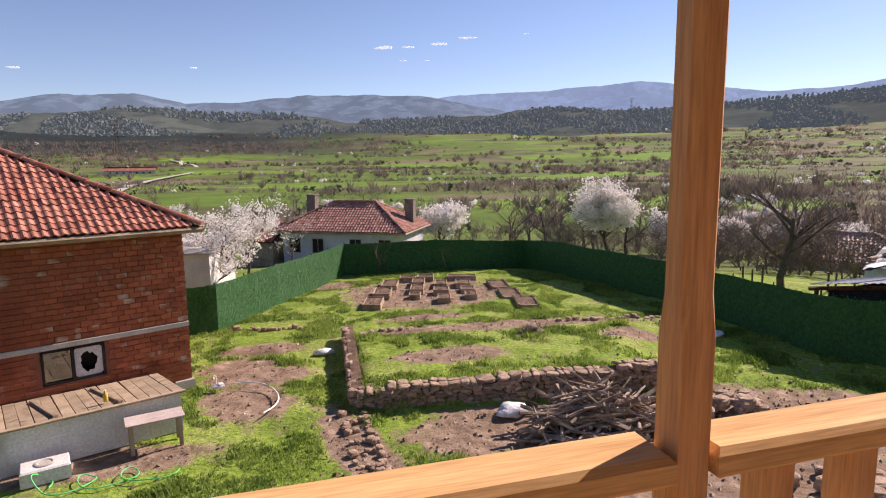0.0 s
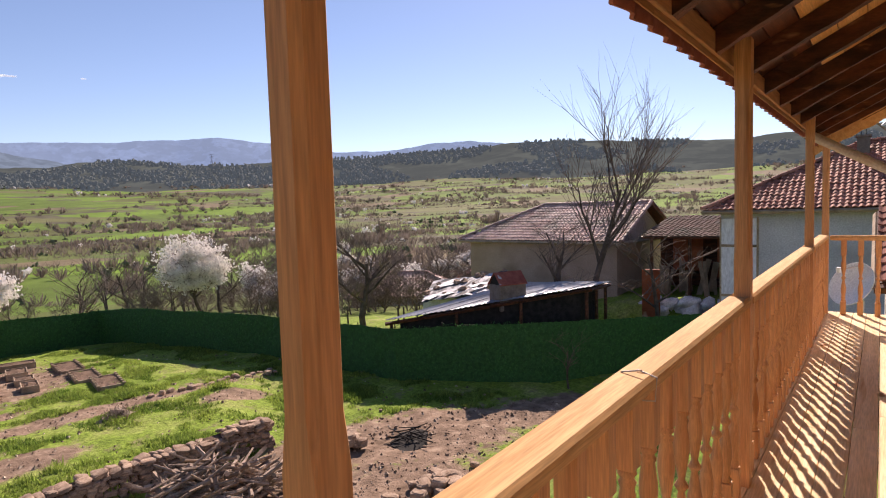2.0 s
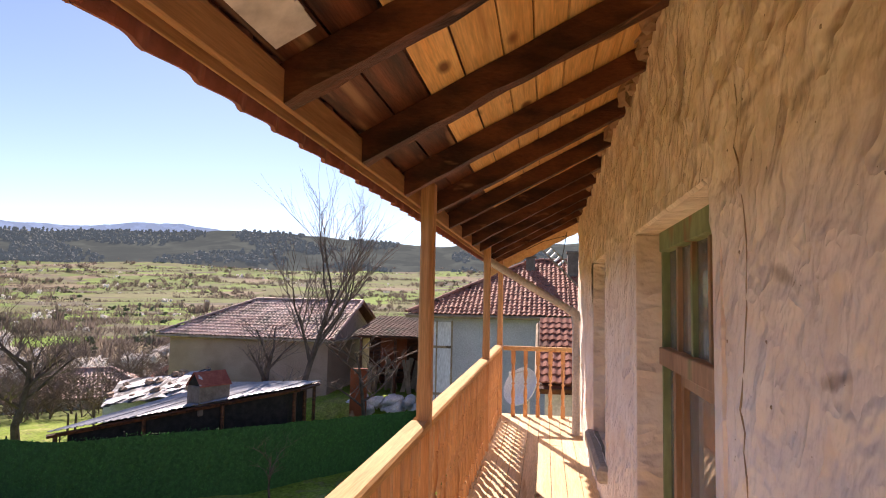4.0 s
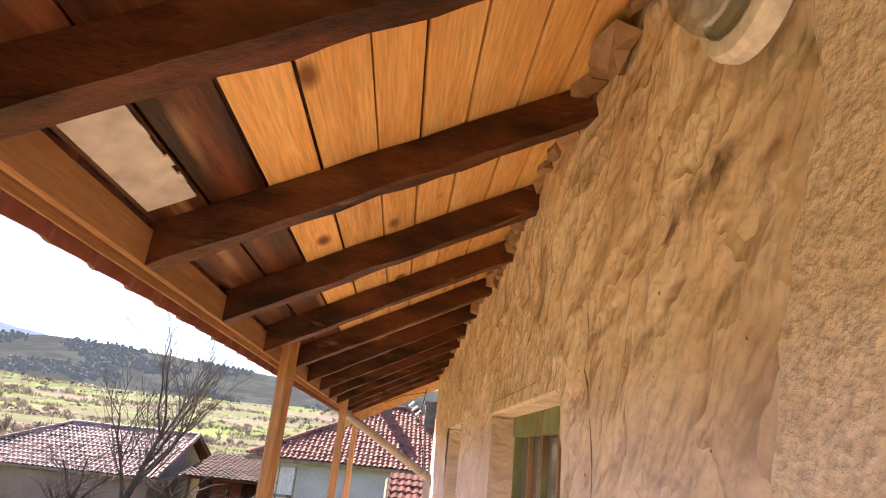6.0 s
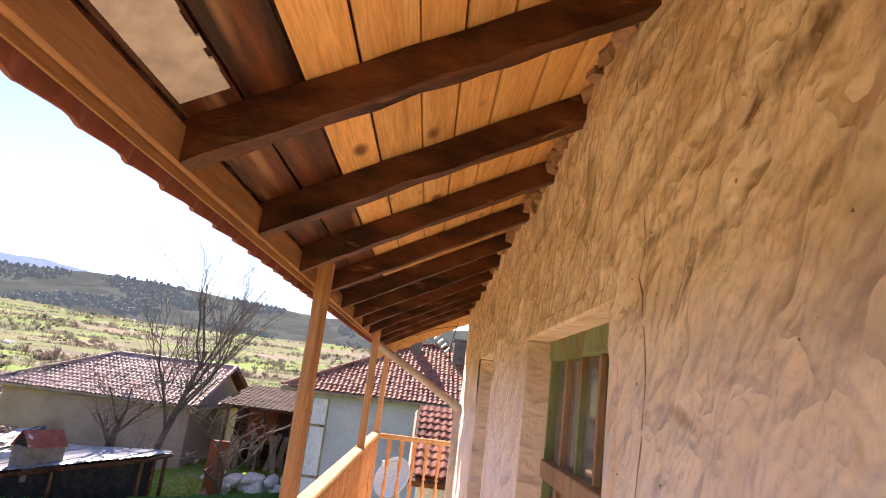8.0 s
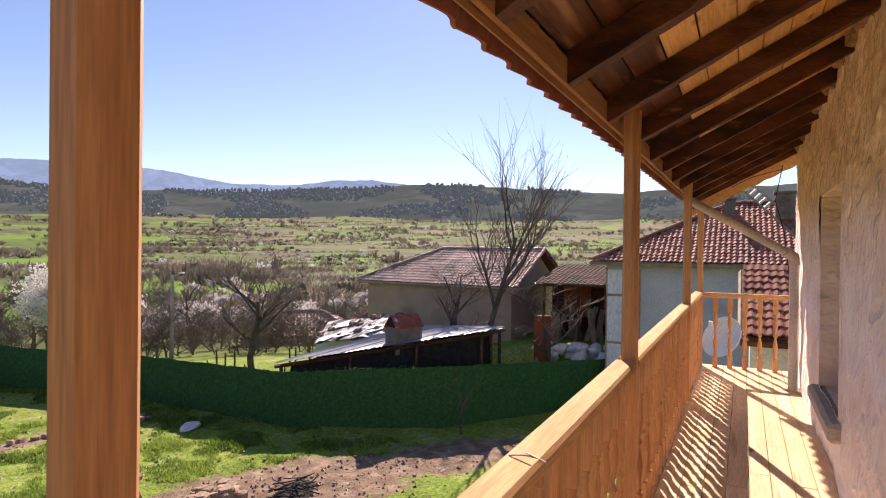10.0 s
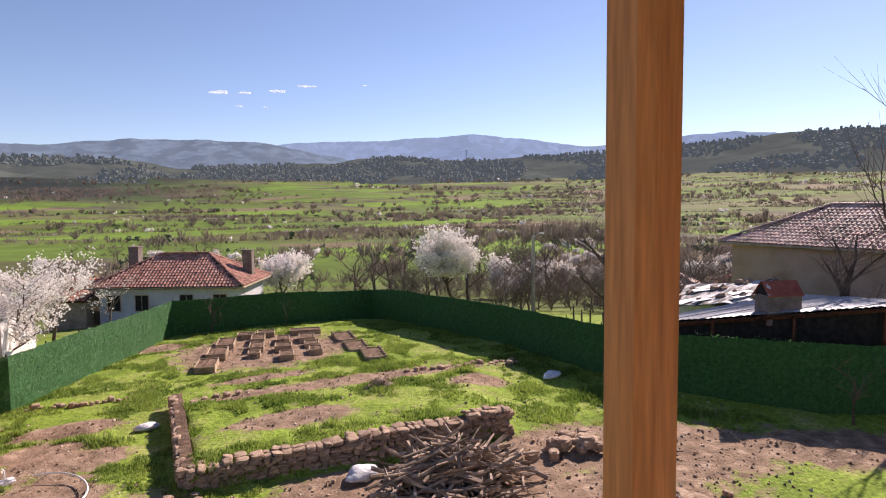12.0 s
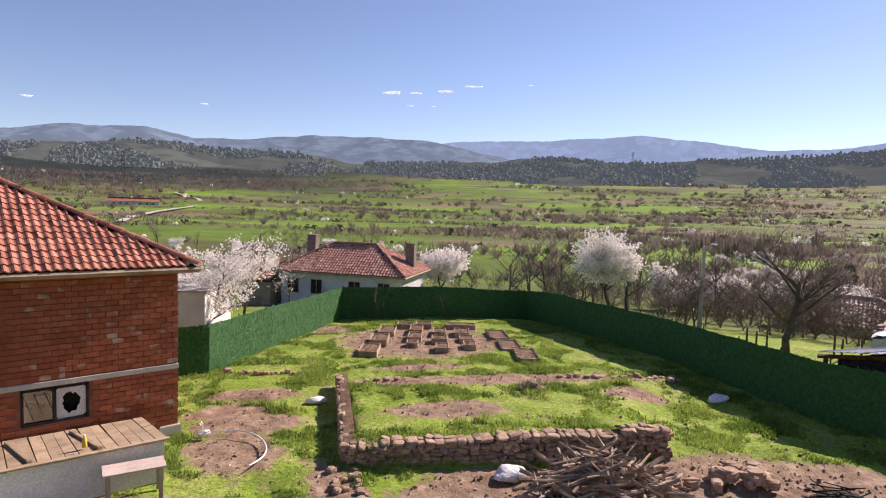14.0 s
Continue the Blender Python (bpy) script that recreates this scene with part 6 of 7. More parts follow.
def raised_beds():
    rng = random.Random(9)
    beds = [(4.8, 26.2, 0.78, 1.55), (5.6, 28.1, 0.78, 1.45), (6.35, 30.0, 0.78, 1.6), (7.25, 27.55, 0.5, 0.6), (7.55, 28.6, 0.62, 1.2), (8.0, 30.1, 0.62, 1.2), (7.75, 31.9, 0.85, 0.8), (8.7, 31.7, 0.85, 0.8), (10.3, 31.3, 1.55, 0.7),
            (8.3, 26.3, 0.58, 1.0), (8.6, 28.05, 0.72, 0.8), (9.1, 29.6, 0.6, 1.1), (9.75, 26.6, 0.55, 0.9), (10.05, 28.15, 0.65, 0.8), (10.15, 29.3, 0.72, 1.1)]
    for x, y, w, L in beds:
        b = thing("raised_bed", "raised garden bed of weathered boards filled with dark soil", "raised bed", (x, y, ground_z(x + 0.4, y + 0.5) - 0.02), -17, group="raised beds")
        H = 0.28
        Mesh().box(0, w, -0.02, 0.02, 0, H, bev=0.004).make("front_board", PLANK_OLD, b)
        Mesh().box(0, w, L - 0.02, L + 0.02, 0, H, bev=0.004).make("back_board", PLANK_OLD, b)
        Mesh().box(-0.02, 0.02, 0.02, L - 0.02, 0, H, bev=0.004).make("side_board", PLANK_OLD, b)
        Mesh().box(w - 0.02, w + 0.02, 0.02, L - 0.02, 0, H, bev=0.004).make("side_board", PLANK_OLD, b)
        n = 7
        vs = [(0.02 + (w - 0.04) * i / n, 0.02 + (L - 0.04) * j / n, H - 0.05 + 0.06 * noise.noise((i * 0.9 + x, j * 0.9 + y, 1)) + 0.05 * math.sin(math.pi * i / n) * math.sin(math.pi * j / n)) for j in range(n + 1) for i in range(n + 1)]
        Mesh().add(vs, [(j * (n + 1) + i, j * (n + 1) + i + 1, (j + 1) * (n + 1) + i + 1, (j + 1) * (n + 1) + i) for j in range(n) for i in range(n)]).make("soil", SOIL, b, "dark garden soil")
    for x, y, rz in ((11.75, 28.3, -12), (11.5, 26.2, -14), (11.5, 24.35, -16)):
        b = thing("pallet_bed", "low pallet frame bed with notched boards and soil", "raised bed", (x, y, ground_z(x + 0.4, y + 0.6) - 0.02), rz, group="raised beds")
        w, L, H = 0.9, 1.85, 0.16
        for q in ((0, w, -0.03, 0.03), (0, w, L - 0.03, L + 0.03), (-0.03, 0.03, 0.03, L - 0.03), (w - 0.03, w + 0.03, 0.03, L - 0.03)):
            Mesh().box(*q, 0, H, bev=0.005).make("frame_board", PLANK_OLD, b)
        for k in range(6):
            Mesh().box(-0.05, 0.05, k * L / 5 - 0.05, k * L / 5 + 0.05, H, H + 0.06).make("block", PLANK_OLD, b)
            Mesh().box(w - 0.05, w + 0.05, k * L / 5 - 0.05, k * L / 5 + 0.05, H, H + 0.06).make("block", PLANK_OLD, b)
        n = 6
        vs = [(w * i / n, L * j / n, H - 0.04 + 0.05 * noise.noise((i + x, j + y, 1))) for j in range(n + 1) for i in range(n + 1)]
        Mesh().add(vs, [(j * (n + 1) + i, j * (n + 1) + i + 1, (j + 1) * (n + 1) + i + 1, (j + 1) * (n + 1) + i) for j in range(n) for i in range(n)]).make("soil", SOIL, b)


raised_beds()


def stone_walls():
    rng = random.Random(21)
    shapes = [stone_mesh(rng) for _ in range(8)]
    w = thing("dry_stone_wall", "low dry-stone retaining wall of brown field stones", "wall", kind="")

    def run(p, q, za, zb, zbase, course, length, thick, limit):
        L = math.hypot(q[0] - p[0], q[1] - p[1])
        rot = math.degrees(math.atan2(q[1] - p[1], q[0] - p[0]))
        core = Mesh()
        n = 20
        for k in range(n):
            a, b = k / n, (k + 1) / n
            t = za + (zb - za) * (a + b) / 2 - 0.075
            c = ((p[0] + (q[0] - p[0]) * (a + b) / 2), (p[1] + (q[1] - p[1]) * (a + b) / 2))
            core.box(-L / n / 2 - 0.01, L / n / 2 + 0.01, -thick / 2 + 0.07, thick / 2 - 0.05, zbase - 0.1, t, Matrix.Translation((*c, 0)) @ pose(0, 0, 0, 0, 0, rot))
        core.make("earth_core", SOIL, w)
        made = 0
        zc = zbase
        row = 0
        while True:
            ch = course * rng.uniform(0.85, 1.2)
            x = rng.uniform(-0.1, 0.05)
            placed = False
            while x < L:
                sl = length * rng.uniform(0.65, 1.5)
                u = min(max((x + sl / 2) / L, 0), 1)
                top = za + (zb - za) * u
                if zc + ch * 0.6 < top:
                    placed = True
                    last = zc + ch * 1.6 >= top
                    for side in ((-1, 1) if last else (-1,)):
                        dpt = thick * 0.55 if not last else thick * 0.6
                        cx_ = p[0] + (q[0] - p[0]) * u - side * (q[1] - p[1]) / L * thick * 0.28
                        cy_ = p[1] + (q[1] - p[1]) * u + side * (q[0] - p[0]) / L * thick * 0.28
                        if made < limit:
                            sub("stone", rng.choice(shapes), w, Matrix.Translation((cx_ + rng.uniform(-0.03, 0.03), cy_ + rng.uniform(-0.035, 0.035), zc + ch / 2 + rng.uniform(-0.03, 0.03))) @ pose(0, 0, 0, rng.uniform(-12, 12), rng.uniform(-14, 14), rot + rng.uniform(-16, 16) + rng.choice((0, 180))) @ Matrix.Diagonal((sl * rng.uniform(0.9, 1.2), dpt * 1.15, ch * rng.uniform(0.85, 1.6), 1)))
                            made += 1
                x += sl * 0.97
            zc += ch
            row += 1
            if not placed or row > 12:
                break

    run((2.95, 15.55), (11.45, 14.25), -4.47, -4.20, -5.03, 0.105, 0.25, 0.45, 300)
    run((3.6, 21.9), (3.0, 15.6), -4.42, -4.42, -5.0, 0.17, 0.33, 0.42, 150)
    for k in range(34):
        x = 3.7 + k * 0.36
        y = 21.75 - (x - 3.7) * 0.12
        if x < 6 or x > 11.5:
            s = thing("loose_stone", "loose field stone along the terrace edge", "stone", (x, y + rng.uniform(-0.15, 0.15), ground_z(x, y) + 0.05), rng.uniform(0, 360), group="loose stones")
            sub("rock", rng.choice(shapes), s, Matrix.Diagonal((rng.uniform(0.2, 0.42), rng.uniform(0.18, 0.3), rng.uniform(0.14, 0.26), 1)))
    spots = [(12.4 + rng.gauss(0, 0.55), 12.35 + rng.gauss(0, 0.4), rng.uniform(0.2, 0.5)) for _ in range(34)]
    spots += [(11.7 + rng.gauss(0, 0.5), 8.3 + rng.gauss(0, 0.4), rng.uniform(0.25, 0.5)) for _ in range(34)]
    spots += [(-0.6 + k * 0.2 + rng.uniform(-0.08, 0.08), 24.4 + rng.uniform(-0.12, 0.12) - 0.02 * k, rng.uniform(0.14, 0.34)) for k in range(15)]
    spots += [(2.75 + rng.uniform(-0.3, 0.4), 11.6 + rng.uniform(0, 3.7), rng.uniform(0.07, 0.25)) for _ in range(60)]
    spots += [(rng.uniform(3.5, 13), rng.uniform(11, 14), rng.uniform(0.05, 0.13)) for _ in range(60)]
    spots += [(rng.uniform(14.8, 16.6), 20.4 + rng.uniform(-0.3, 0.3), rng.uniform(0.15, 0.3)) for _ in range(14)]
    spots += [(rng.uniform(11, 19), rng.uniform(8, 13.5), rng.uniform(0.05, 0.12)) for _ in range(60)]
    for i, (x, y, r) in enumerate(spots):
        lift = 0.22 * max(0, 1 - math.hypot((x - 12.4), (y - 12.35))) if i < 34 else (0.3 * max(0, 1 - math.hypot(x - 11.7, y - 8.3)) if i < 68 else 0)
        s = thing("loose_stone", "loose brown field stone lying on the bare ground", "stone", (x, y, ground_z(x, y) + r * 0.22 + lift), rng.uniform(0, 360), group="loose stones")
        sub("rock", rng.choice(shapes), s, Matrix.Diagonal((r, r * rng.uniform(0.6, 0.95), r * rng.uniform(0.5, 0.8), 1)))


stone_walls()


def wood_pile():
    rng = random.Random(33)
    p = thing("firewood_pile", "tangled heap of grey sticks, poles and split planks", "wood pile", (8.3, 12.2, ground_z(8.3, 12.2)))
    for k in range(420):
        u, v = rng.gauss(0, 0.72), rng.gauss(0, 0.55)
        hgt = 1.15 * math.exp(-(u / 1.5) ** 2 - (v / 1.0) ** 2) * rng.uniform(0.15, 1.0)
        L = rng.uniform(0.5, 1.8)
        a = rng.gauss(-0.35, 0.55) if rng.random() < 0.65 else rng.uniform(0, math.pi)
        el = rng.gauss(0, 0.28)
        d = Vector((math.cos(a) * math.cos(el), math.sin(a) * math.cos(el), math.sin(el)))
        c = Vector((u, v, hgt + 0.05))
        lowest = min((c + d * L / 2).z, (c - d * L / 2).z)
        if lowest < 0.02:
            c.z += 0.02 - lowest
        if rng.random() < 0.85:
            r = rng.uniform(0.014, 0.062)
            mid = Vector((rng.uniform(-0.05, 0.05), rng.uniform(-0.05, 0.05), rng.uniform(-0.04, 0.04)))
            Mesh().tube([c - d * L / 2, c + mid, c + d * L / 2], [r, r * 0.9, r * 0.65], 6).make("stick", BRANCHWOOD, p)
        else:
            q = d.to_track_quat("X", "Z").to_matrix().to_4x4()
            Mesh().box(-L * 0.4, L * 0.4, -0.05, 0.05, -0.014, 0.014, Matrix.Translation(c) @ q @ pose(0, 0, 0, rng.uniform(-50, 50))).make("split_plank", BRANCHWOOD, p)
    # Near-black lump paints the shade between the sticks.
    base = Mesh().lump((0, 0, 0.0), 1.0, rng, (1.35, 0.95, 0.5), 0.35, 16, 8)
    base.make("bark_litter", BLACKMAT, p, "near-black core shading the gaps inside the heap")

    def sack(x, y, r, sq, name="white_sack", label="crumpled white plastic sack on the ground"):
        s = thing(name, label, "sack", (x, y, ground_z(x, y)), rng.uniform(0, 90))
        m = Mesh().lump((0, 0, r * 0.3), r, rng, sq, 0.22, 16, 10)
        m.make("sack_body", PLASTICBAG, s, "", True)

    sack(6.75, 13.85, 0.36, (1.25, 0.95, 0.5), label="crumpled white sack leaning on the stone wall")
    sack(16.5, 18.0, 0.34, (1.4, 0.7, 0.4), label="flattened white plastic sack on the grass by the fence")
    sack(2.55, 20.5, 0.24, (0.9, 1.3, 0.55), label="small white plastic bag on the grass path")
    f = thing("fire_pit", "burnt black fire pit with charred sticks", "fire pit", (14.1, 11.1, ground_z(14.1, 11.1)))
    Mesh().lump((0, 0, 0.02), 0.62, rng, (1.1, 0.95, 0.25), 0.4, 16, 7).make("burnt_ash", BLACKMAT, f)
    for k in range(26):
        a, L = rng.uniform(0, 6.28), rng.uniform(0.3, 0.8)
        c = Vector((rng.gauss(0, 0.3), rng.gauss(0, 0.25), rng.uniform(0.1, 0.32)))
        d = Vector((math.cos(a), math.sin(a), rng.uniform(-0.3, 0.4))) * L / 2
        Mesh().tube([c - d, c + d], [0.02, 0.012], 5).make("charred_stick", BLACKMAT, f)
    g = thing("brush_heap", "small heap of dry brown stalks on the terrace", "brush heap", (9.75, 19.1, ground_z(9.75, 19.1)))
    Mesh().lump((0, 0, 0.02), 0.38, rng, (1.2, 0.8, 0.5), 0.5, 14, 8).make("heap_base", BRANCHWOOD, g)
    for k in range(90):
        a = rng.uniform(0, 6.28)
        c = Vector((rng.gauss(0, 0.22), rng.gauss(0, 0.15), 0.02))
        Mesh().tube([c, c + Vector((math.cos(a) * 0.22, math.sin(a) * 0.2, rng.uniform(0.1, 0.35)))], [0.012, 0.006], 4).make("stalk", BRANCHWOOD, g)


wood_pile()


# ---- trees ----
def tree_parts(rng, height, spread, levels=4, trunk_r=0.16, fork=0.28, lean=0.0, up=0.35, kids=(4, 4, 4, 3), finest=0.004):
    """Tapered branching limbs; returns wood mesh, twig mesh and twig ends."""
    thick, thin, ends = Mesh(), Mesh(), []

    def grow(p, d, L, r, lv):
        n = 4 if lv < 2 else 3
        pts, radii = [p], [r]
        q, dd = Vector(p), Vector(d)
        for i in range(n):
            dd = (dd + Vector((rng.gauss(0, 0.13), rng.gauss(0, 0.13), rng.gauss(0.02, 0.08) + up * 0.06))).normalized()
            q = q + dd * (L / n)
            pts.append(Vector(q))
            radii.append(r * (1 - 0.62 * (i + 1) / n))
        (thick if lv < 2 else thin).tube(pts, radii, 7 if lv == 0 else (5 if lv == 1 else 3), cap=lv == 0)
        if lv >= levels - 1:
            ends.extend(pts[1:])
            return
        k = kids[min(lv, len(kids) - 1)]
        for j in range(k):
            f = fork + (1 - fork) * (j + rng.random()) / k if lv == 0 else 0.25 + 0.75 * (j + rng.random()) / k
            i = min(int(f * n), n - 1)
            o = pts[i].lerp(pts[i + 1], f * n - i)
            a = rng.uniform(0, 6.283)
            side = Vector((math.cos(a), math.sin(a), rng.uniform(-0.1, 0.35)))
            nd = (dd * (0.55 + up * 0.3) + side * spread).normalized()
            grow(o, nd, L * rng.uniform(0.5, 0.75), max(radii[i] * 0.6, finest), lv + 1)

    grow(Vector((0, 0, -0.1)), Vector((lean, 0, 1)).normalized(), height * 0.55, trunk_r, 0)
    return thick, thin, ends


def bare_tree(at, height, spread, seed, label, name="bare_tree", levels=4, trunk_r=0.16, lean=0.0, up=0.35, kids=(5, 5, 5, 4), fork=0.28, rz=0.0, group="", finest=0.004):
    rng = random.Random(seed)
    a, b, ends = tree_parts(rng, height, spread, levels, trunk_r, fork, lean, up, kids, finest)
    t = thing(name, label, "tree", at, rz, group)
    if name == "thicket":
        a.add(b.v, b.f).make("brushwood", TWIG, t)["kind"] = "stuff"
        return t
    a.make("trunk", BARK, t)
    b.make("crown", TWIG, t)
    return t


def blossom_tree(at, height, spread, seed, label, clumps=3, size=0.05, kids=(6, 6, 6, 4), trunk_r=0.15, up=0.3, fork=0.35, keep=1.0, group=""):
    rng = random.Random(seed)
    a, b, ends = tree_parts(rng, height, spread, 4, trunk_r, fork, 0.0, up, kids)
    t = thing("blossom_tree", label, "tree", at, 0, group)
    a.make("trunk", BARK, t)
    b.make("crown", TWIG, t)
    m = Mesh()
    for e in ends:
        if rng.random() > keep:
            continue
        for k in range(clumps):
            c = e + Vector((rng.gauss(0, size * 1.6), rng.gauss(0, size * 1.6), rng.gauss(0, size * 1.6)))
            s = size * rng.uniform(0.5, 1.1)
            n1 = Vector((rng.gauss(0, 1), rng.gauss(0, 1), rng.gauss(0, 1))).normalized()
            u = n1.orthogonal().normalized() * s
            w = n1.cross(u).normalized() * s
            m.add([c - u - w * 0.6, c + u - w * 0.6, c + w + n1 * s * 0.5, c - n1 * s * 0.6], [(0, 1, 2), (0, 3, 1), (1, 3, 2), (2, 3, 0)])
    m.make("blossom", BLOSSOM, t)
    return t


def gz(x, y):
    return float(land(x, y))


blossom_tree((27.5, 42.8, gz(27.5, 42.8)), 6.9, 1.05, 5, "fruit tree in full white blossom beyond the green fence", 10, 0.10, (10, 8, 7, 4), 0.2, 0.35, 0.55)
blossom_tree((-1.6, 30.5, -5.0), 4.9, 0.9, 8, "slender fruit tree with pinkish white blossom beside the white outbuilding", 5, 0.06, (7, 6, 6, 4), 0.1)
blossom_tree((-0.2, 34.5, gz(0, 34)), 4.6, 0.9, 18, "blossoming plum tree behind the white outbuilding", 5, 0.065, (6, 5, 6, 4), 0.1)
blossom_tree((2.6, 43.0, gz(2.6, 43)), 4.0, 1.0, 9, "young plum with sparse white blossom near the valley house", 2, 0.045, (5, 4, 5, 3), 0.08, keep=0.5)
blossom_tree((16.8, 54.0, gz(16, 54)), 5.5, 0.9, 10, "white blossoming tree behind the valley house", 9, 0.14, (6, 6, 5, 4), 0.12)
bare_tree((24.3, 22.6, -5.0), 7.0, 0.85, 41, "spreading bare walnut tree on the grass beyond the fence", trunk_r=0.2, kids=(8, 7, 6, 4), up=0.6, fork=0.38)
bare_tree((25.9, 10.6, -3.4), 10.4, 0.5, 42, "tall bare tree with upright whippy shoots", trunk_r=0.16, up=1.05, kids=(8, 7, 7, 4), lean=0.2, rz=-65)
bare_tree((25.4, 12.0, -3.4), 5.0, 0.75, 43, "pruned bare fruit tree behind the sheet-roofed shed", trunk_r=0.2, up=0.4, kids=(6, 5, 4, 3))
bare_tree((27.2, 8.0, -3.4), 5.2, 0.95, 44, "bare shrubby tree by the open barn", trunk_r=0.1, up=0.2, kids=(7, 5, 5, 3), fork=0.1)
bare_tree((6.9, 34.2, -5.0), 2.6, 0.7, 45, "thin leaning bare sapling inside the fence", trunk_r=0.05, lean=0.25, kids=(4, 4, 3, 2))
bare_tree((11.0, 34.0, -5.0), 2.2, 0.6, 46, "thin bare sapling inside the fence", trunk_r=0.035, lean=-0.15, kids=(3, 3, 3, 2))
bare_tree((20.6, 9.2, -5.0), 2.6, 0.7, 47, "small bare sapling by the fence", trunk_r=0.045, lean=0.05, kids=(4, 4, 3, 2))
p = thing("utility_pole", "grey concrete utility pole with a small street lamp", "pole", (29.7, 35.0, gz(29.7, 35)))
Mesh().tube([(0, 0, -0.2), (0, 0, 5.6)], [0.16, 0.11], 8).make("shaft", CONCRETE, p)
Mesh().tube([(0, 0, 5.4), (0.3, -0.4, 5.75)], [0.03, 0.03], 6).make("lamp_arm", PVC, p)
Mesh().box(0.2, 0.4, -0.75, -0.35, 5.7, 5.8, bev=0.02).make("lamp_head", WHITEPLASTIC, p)


def scatter():
    rng = random.Random(77)
    protos = [bare_tree((1000 + 20 * k, -400, -10), 7.5, 0.75 + 0.08 * k, 60 + k, "bare roadside tree in the valley", levels=4, trunk_r=0.15, up=0.5, kids=(5, 5, 5, 3), group="valley trees", finest=0.014) for k in range(4)]
    thickets = [bare_tree((1100 + 20 * k, -400, -10), 4.5, 0.9, 80 + k, "dense bare thicket of brushwood", "thicket", 4, 0.07, 0.0, 0.4, (8, 6, 5, 3), 0.03, group="thickets", finest=0.013) for k in range(3)]
    blos = [blossom_tree((1200 + 20 * k, -400, -10), 5.5, 0.95, 90 + k, "white blossoming wild plum in the valley", 6, 0.16, (6, 5, 5, 3), group="valley blossom") for k in range(2)]
    n = 0
    for protos_, count, r0, r1, s0, s1 in ((protos, 170, 48, 230, 0.55, 1.25), (thickets, 298, 43, 115, 0.55, 1.2), (blos, 52, 55, 190, 0.5, 1.0)):
        done = 0
        while done < count:
            az = rng.uniform(-24, 92) if rng.random() < 0.5 else rng.uniform(26, 72)
            r = r0 + (r1 - r0) * rng.random() ** 1.6
            x, y = 1 + r * math.sin(radians(az)), r * math.cos(radians(az))
            if az > 62 and r < 75 or (az < 22 and r < 62):
                continue
            if math.hypot(x - 27.5, y - 42.8) < 7 or (27 < az < 37 and r < 51 and protos_ is not thickets):
                continue
            if protos_ is blos and az < 36 and r < 120:
                continue
            if protos_ is not thickets and noise.noise((x * 0.02, y * 0.02, 5)) < -0.05:
                continue
            if az < 24 and r < 110 and rng.random() < 0.55:
                continue
            s = rng.uniform(s0, s1)
            src = rng.choice(protos_)
            t = copy_thing(src, pose(x, y, gz(x, y) - 0.1, 0, 0, rng.uniform(0, 360)))
            t.scale = (s, s, s * rng.uniform(0.85, 1.15))
            done += 1
    for o in protos + thickets + blos:
        for c in list(o.children_recursive) + [o]:
            bpy.data.objects.remove(c)
    # far hedges and woods, one mesh each
    bush, brush, con, wh = Mesh(), Mesh(), Mesh(), Mesh()

    def puff(m, x, y, z, r, hgt, k=5):
        for _ in range(k):
            c = (x + rng.gauss(0, r * 0.4), y + rng.gauss(0, r * 0.4), z + hgt * rng.uniform(0.25, 0.8))
            m.lump(c, r * rng.uniform(0.22, 0.42), rng, (1, 1, hgt / r * 0.6), 0.7, 5, 3)

    def twiggy(m, x, y, z, r, hgt, k=26):
        """Leafless crown: fan of thin upright slivers round a loose core of fine twigs."""
        for _ in range(k):
            a, s = rng.uniform(0, 6.283), rng.random() ** 0.5
            bx, by = x + math.cos(a) * r * 0.25 * s, y + math.sin(a) * r * 0.25 * s
            tx_, ty_ = x + math.cos(a) * r * s + rng.gauss(0, r * 0.12), y + math.sin(a) * r * s + rng.gauss(0, r * 0.12)
            hh = hgt * (1 - 0.45 * s * s) * rng.uniform(0.6, 1.05)
            w = 0.05 * r * rng.uniform(0.6, 1.6)
            q = rng.uniform(0, 6.283)
            dx, dy = math.cos(q) * w, math.sin(q) * w
            m.add([(bx - dx * 0.5, by - dy * 0.5, z), (bx + dx * 0.5, by + dy * 0.5, z), (tx_ + dx * 1.2, ty_ + dy * 1.2, z + hh * 0.75), (tx_ + (tx_ - bx) * 0.15, ty_ + (ty_ - by) * 0.15, z + hh), (tx_ - dx * 1.2, ty_ - dy * 1.2, z + hh * 0.7)], [(0, 1, 2, 3, 4)])

    # hedge lines between the fields, nearly level across the valley
    for k in range(250):
        r = 125 * (1650 / 125) ** (rng.random() ** 0.75)
        a0 = rng.uniform(-26, 90) if k % 2 else rng.uniform(30, 90)
        span = rng.uniform(8, 26) * min(1, 260 / r + 0.25)
        tilt = rng.gauss(0, 0.10) * r
        step = 1.3 + r * 0.003
        n = int(r * radians(span) / step)
        tall = rng.uniform(0.6, 1.4)
        for q in range(n):
            if rng.random() < 0.12:
                continue
            a = a0 + span * q / n
            rr = r + tilt * q / n + rng.gauss(0, 1.0 + r * 0.002)
            x, y = 1 + rr * math.sin(radians(a)), rr * math.cos(radians(a))
            s = tall * rng.uniform(0.5, 1.3) * (0.9 + r / 900)
            u = rng.random()
            if u < 0.86:
                twiggy(brush, x, y, gz(x, y) - 0.3, 1.7 * s, 2.6 * s, 16)
            elif u < 0.96:
                puff(bush, x, y, gz(x, y) - 0.3, 1.5 * s, 2.2 * s, 5)
            else:
                puff(wh, x, y, gz(x, y) - 0.3, 1.4 * s, 2.2 * s, 8)
